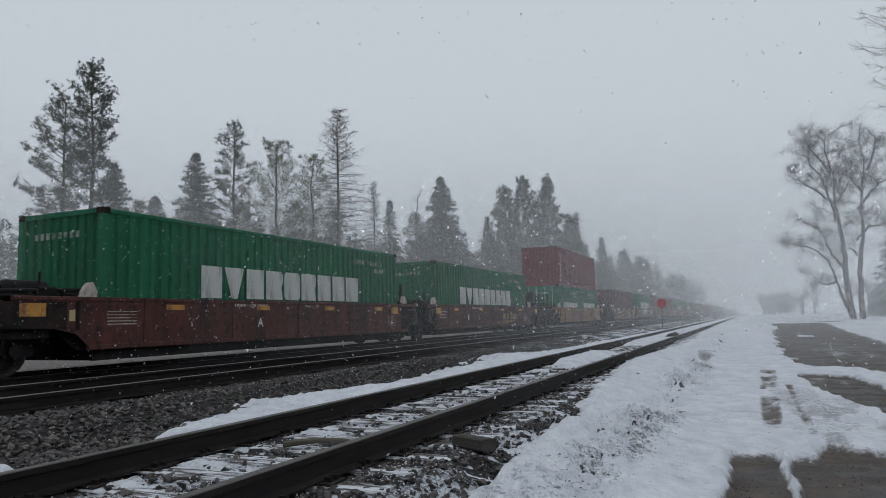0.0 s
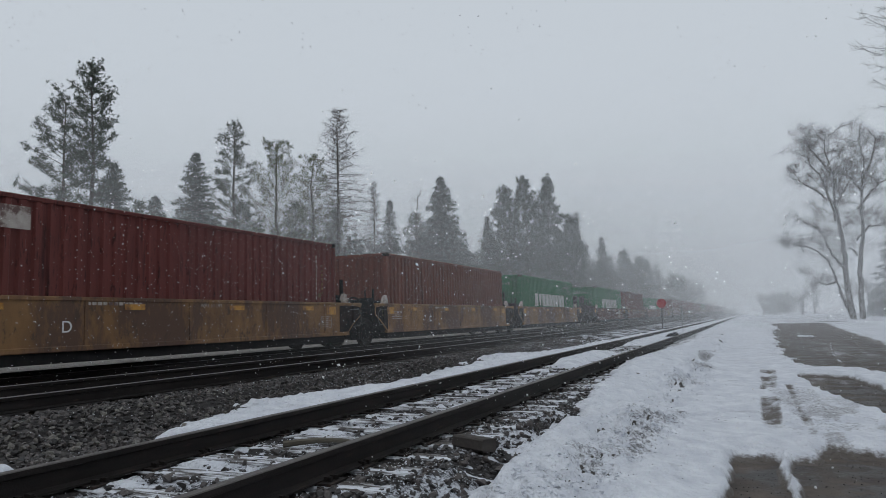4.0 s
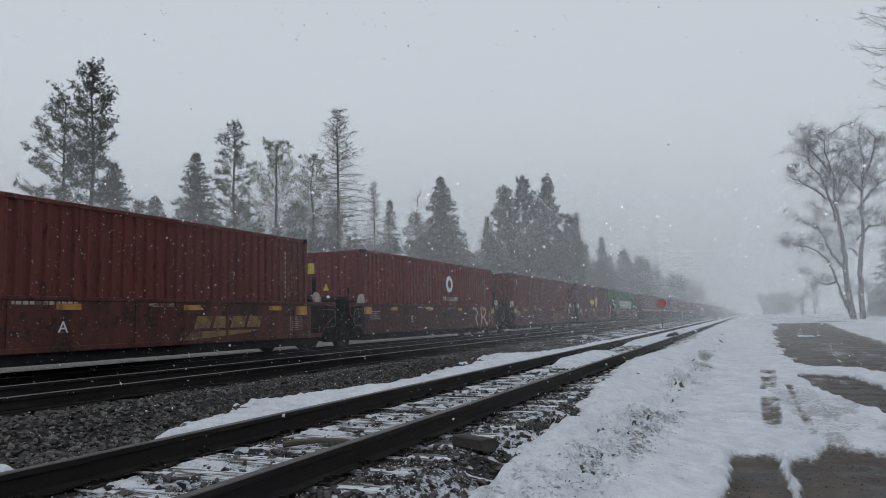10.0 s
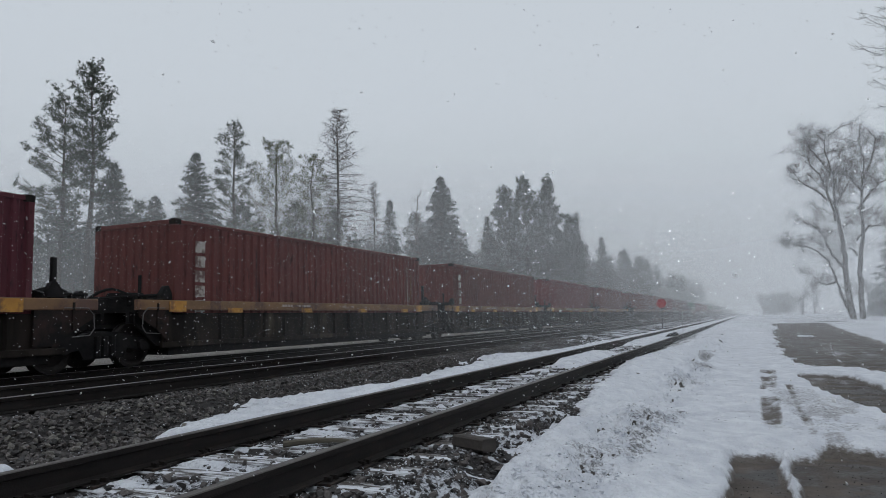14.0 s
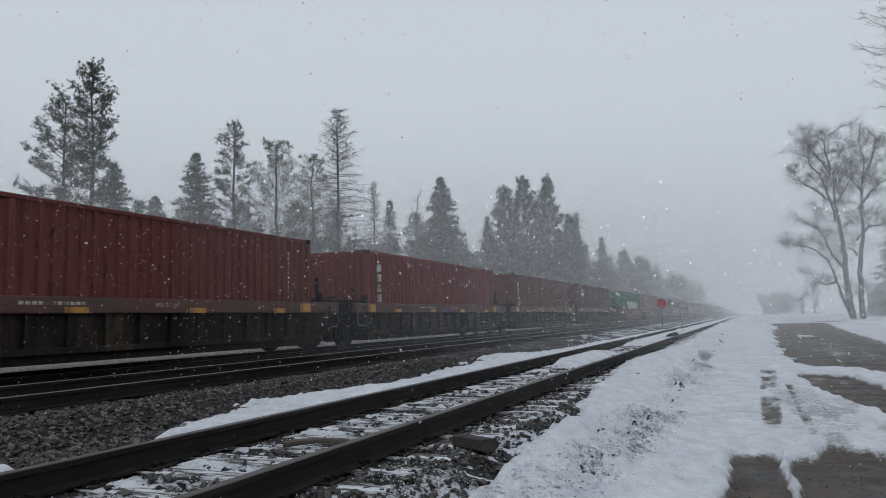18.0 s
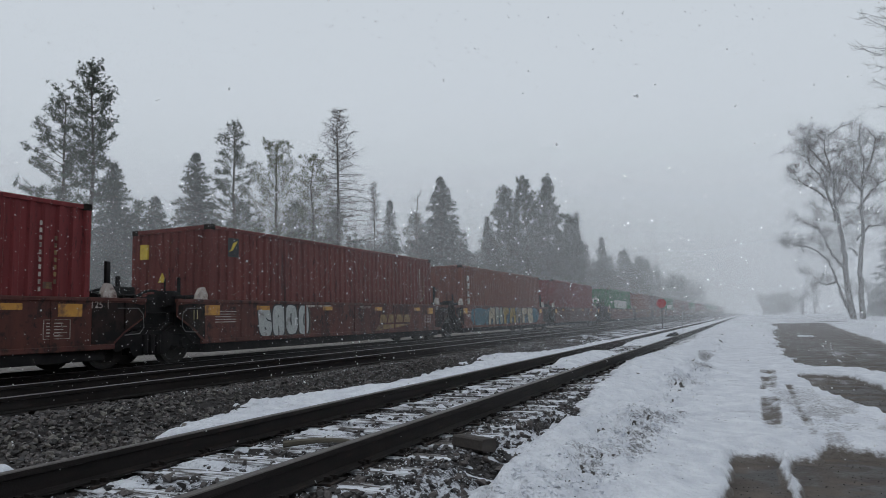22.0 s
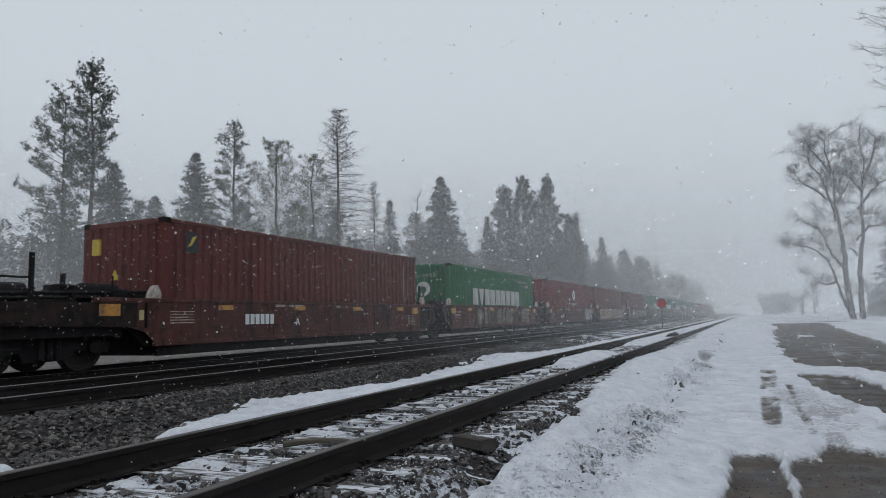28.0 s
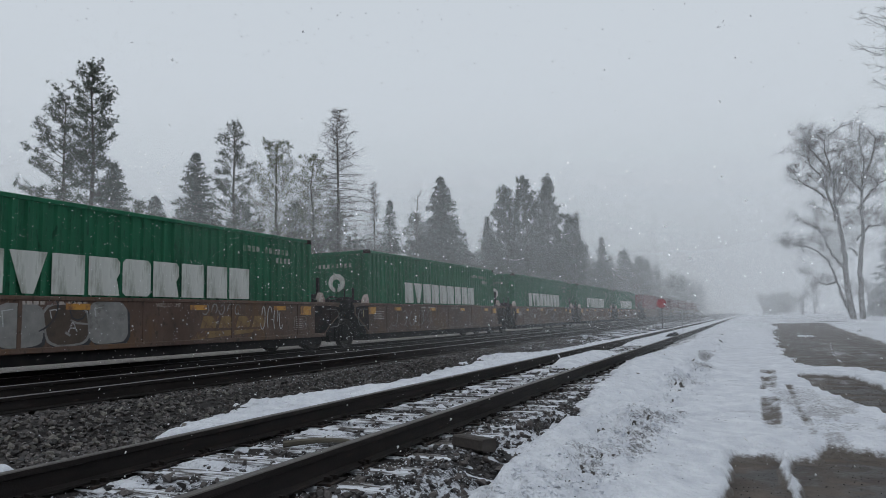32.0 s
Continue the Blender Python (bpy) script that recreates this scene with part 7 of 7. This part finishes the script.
def misty_bush(h, w, seed):
    """A broad rounded thicket on several stems."""
    rng = np.random.default_rng(seed)
    s, lv = Soup(), Leaves()
    for i in range(26):
        a, g = rng.uniform(0, 6.28), w * rng.uniform(0.05, 0.5)
        pts = arch(s, (math.cos(a) * g * 0.7, math.sin(a) * g * 0.7, -0.1), (math.cos(a) * 0.3, math.sin(a) * 0.3, 1), h * rng.uniform(0.6, 1.0), 0.07, rng, 0.0, 5, 4, 0.1)
        for p in pts[1:]:
            pad(lv, p, 1.1, 34, rng, 0.6, 0.07)
    return plant("bush", s, lv, M_GREYBARK, M_YOUNG, "broad bush almost lost in the mist")


put(misty_bush(6.6, 6.5, 311), 8.6, 310.0, 0, 0, 1.3)
put(misty_bush(7.4, 6.0, 312), 13.4, 314.0, 0, 0, 1.3)
put(spruce("spruce_tree", 14.5, 313, 0.34, 0.9, "broad misty spruce behind the cottonwoods"), 21.0, 126.0)
put(spruce("spruce_tree", 13.0, 314, 0.36, 0.9, "broad misty spruce behind the cottonwoods"), 25.0, 128.0)
_sh = bare_tree("bare_shrub", 4.2, 304, "misty leafless shrub beside the road", 0.45, 0.02, 3, 1.0, 3, M_GREYBARK, 0.035)
put(_sh, 11.4, 250.0)
for x, y, a, k in ((7.6, 252, 40, 1.6), (15.2, 249, 100, 1.7), (4.4, 290, 10, 1.8), (22.0, 190, 200, 1.8), (27.0, 198, 300, 2.2), (33.0, 180, 33, 2.6), (21.0, 280, 70, 2.5), (19.0, 110, 10, 0.6), (17.2, 116, 50, 0.7)):
    _sh.scale = (k, k, k)
    tagged(copy_thing(_sh, Matrix.Translation((x, y, 0)) @ Matrix.Rotation(radians(a), 4, "Z")), group="roadside shrubs")
_sh.scale = (1, 1, 1)
tagged(_sh, group="roadside shrubs")


# ================= beside the siding =================
def switch_target():
    t = empty("switch_stand", pose(-4.72, 41.8, 0.28), "switch stand with a round red target beside the siding", "switch stand")
    part("post", Soup().tube((0, 0, -0.05), (0, 0, 1.95), 0.03, 0.025, n=8).mesh("post", M_BLACK), t)
    part("target", Soup().tube((0, -0.03, 1.68), (0, -0.012, 1.68), 0.27, n=28).mesh("target", M_RED), t, None, "round red target")
    part("base", Soup().slab(-0.20, 0.20, -0.25, 0.25, -0.02, 0.22, 0.04).mesh("base", M_BLACK), t)
    part("lever", Soup().tube((0.1, 0.1, 0.2), (0.55, 0.3, 0.28), 0.022, n=6).mesh("lever", M_BLACK), t)
    return t


switch_target()
_d = empty("rail_derail", pose(-2.95, 30.3, 0.31), "dark steel derail block beside the siding rail", "derail")
part("block", Soup().prism([(-0.35, 0), (0.10, 0), (0.12, 0.20), (0.0, 0.27), (-0.22, 0.22), (-0.35, 0.1)], -0.35, 0.35).mesh("block", M_BLACK), _d)
part("rod", Soup().tube((0.30, 0.2, -0.1), (0.32, 0.2, 1.15), 0.016, n=6).mesh("rod", M_GREY), _d, None, "thin grey marker rod")
_lp, _lf = stone_shape(77, 1.0)
_lm = bpy.data.meshes.new("snow_lump")
_lm.from_pydata((_lp * (0.22, 0.26, 0.20)).tolist(), [], _lf.tolist())
_lm.materials.append(M_SNOW)
_lo = new("snow_lump", _lm)
_lo.location = (-6.5, 29.3, 0.46)
tagged(_lo, "lump of snow lying beside the middle track", "snow lump")

_tb = tagged(new("timber_block", Soup().slab(-0.075, 0.075, -0.19, 0.19, 0.0, 0.10, 0.015).mesh("timber_block", M_TIE_FAR)), "loose weathered timber block on the ballast", "timber")
_tb.matrix_basis = pose(-2.14, 5.35, 0.29, 0, 4, 62)
_ws, _n = Soup(), 7
_ring = [(-0.33 + 0.13 * k, 0.10 * math.sin(k * 0.6), 0.02 + 0.02 * math.sin(k * 0.5), 0.030 - 0.003 * k) for k in range(7)]
_ws.add([(x, y + r * math.cos(6.2832 * i / _n), z + r * math.sin(6.2832 * i / _n)) for x, y, z, r in _ring for i in range(_n)],
        [(k * _n + i, k * _n + (i + 1) % _n, (k + 1) * _n + (i + 1) % _n, (k + 1) * _n + i) for k in range(6) for i in range(_n)] + [tuple(range(_n - 1, -1, -1)), tuple(range(6 * _n, 7 * _n))])
_wo = tagged(new("wood_scrap", _ws.mesh("wood_scrap", mat("bare_wood", (0.075, 0.066, 0.05), (0.12, 0.105, 0.08), rough=0.85, scale=9, stretch=(0.6, 6, 6)))), "bent brown scrap of wood between the rails", "wood")
_wo.matrix_basis = pose(-3.35, 4.95, 0.315, 0, 0, 15)

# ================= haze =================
# added nested shells stand in for haze, adding up to paler distances
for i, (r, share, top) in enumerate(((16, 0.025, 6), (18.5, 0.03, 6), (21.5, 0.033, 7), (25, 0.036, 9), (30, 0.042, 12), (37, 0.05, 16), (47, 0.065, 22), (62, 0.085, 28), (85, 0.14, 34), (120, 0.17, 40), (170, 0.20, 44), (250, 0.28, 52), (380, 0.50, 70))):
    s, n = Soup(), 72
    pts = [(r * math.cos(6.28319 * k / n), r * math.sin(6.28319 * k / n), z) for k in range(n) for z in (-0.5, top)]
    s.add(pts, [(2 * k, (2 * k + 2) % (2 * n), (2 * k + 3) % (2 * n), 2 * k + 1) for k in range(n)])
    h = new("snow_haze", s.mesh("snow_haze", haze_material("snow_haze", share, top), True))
    tagged(h, "added see-through shell standing in for haze of snow and mist", "mist", kind="stuff")

# ================= falling snow =================
FALLING = []


def flake_material():
    """Loose ice: half the light is thrown back, half passes through."""
    m = bpy.data.materials.new("snowflake")
    m.use_nodes = True
    n, l = m.node_tree.nodes, m.node_tree.links
    n.remove(n["Principled BSDF"])
    df, tl, tr, ms, mx = (n.new("ShaderNode" + k) for k in ("BsdfDiffuse", "BsdfTranslucent", "BsdfTransparent", "MixShader", "MixShader"))
    df.inputs[0].default_value = tl.inputs[0].default_value = (0.985, 0.985, 0.99, 1)
    l.new(df.outputs[0], ms.inputs[1])
    l.new(tl.outputs[0], ms.inputs[2])
    ms.inputs[0].default_value = 0.78
    mx.inputs[0].default_value = 0.80
    l.new(tr.outputs[0], mx.inputs[1])
    l.new(ms.outputs[0], mx.inputs[2])
    l.new(mx.outputs[0], n["Material Output"].inputs["Surface"])
    return m


M_FLAKE = flake_material()


def snowfall(seed, count, fall, drift, small, large, near, far):
    """Flakes in a tall block of air between two distances, which sinks past the camera as one piece."""
    rng = np.random.default_rng(seed)
    y = near + (far - near) * rng.random(count)
    x = rng.uniform(-1.55 * far - 0.5 - max(0, drift * 32), 0.22 * far + 0.5 - min(0, drift * 32), count)
    z = rng.uniform(-0.3, 2.0 + 0.52 * far + fall * 32, count)
    r = small + (large - small) * rng.random(count) ** 2.2
    shape = np.array([(1, 0, 0), (-1, 0, 0), (0, 1, 0), (0, -1, 0), (0, 0, 0.55), (0, 0, -0.55)], float)
    tri = np.array([(0, 2, 4), (2, 1, 4), (1, 3, 4), (3, 0, 4), (2, 0, 5), (1, 2, 5), (3, 1, 5), (0, 3, 5)])
    turn = np.linalg.qr(rng.normal(size=(count, 3, 3)))[0]
    co = shape[None] * (r[:, None, None] * rng.uniform(0.35, 1.35, (count, 6, 1)))
    co = np.einsum("nvk,nkj->nvj", co, turn) + np.stack([x, y, z], -1)[:, None]
    fa = (tri[None] + 6 * np.arange(count)[:, None, None]).reshape(-1, 3)
    me = bpy.data.meshes.new("snowfall")
    me.vertices.add(count * 6)
    me.vertices.foreach_set("co", co.reshape(-1))
    me.loops.add(fa.size)
    me.loops.foreach_set("vertex_index", fa.ravel())
    me.polygons.add(len(fa))
    me.polygons.foreach_set("loop_start", np.arange(0, fa.size, 3))
    me.polygons.foreach_set("loop_total", np.full(len(fa), 3))
    me.update(calc_edges=True)
    me.materials.append(M_FLAKE)
    ob = tagged(new("snowfall", me), "white snowflakes falling through the air", "snowflakes", kind="stuff")
    FALLING.append((ob, fall, drift))


snowfall(1, 32000, 1.15, 0.15, 0.0028, 0.016, 7.0, 10.5)
snowfall(2, 32000, 1.40, -0.20, 0.0028, 0.015, 6.0, 9.5)
snowfall(3, 13000, 0.95, 0.35, 0.0035, 0.009, 4.0, 7.0)
snowfall(4, 3600, 1.30, 0.10, 0.005, 0.014, 2.6, 5.0)


# ================= movement =================
def motions():
    times = [0, 4, 8, 12, 16, 20, 24, 28, 32]
    for ob, u, dy, dz in MOVERS:
        walk(ob, [(t, along(u + dy - SPEED * t + SLOWING * t * t) @ Matrix.Translation((0, 0, dz))) for t in times])

    for ob, fall, drift in FALLING:
        walk(ob, [(t, pose(drift * t, 0, -fall * t)) for t in (0, 16, 32)])


motions()
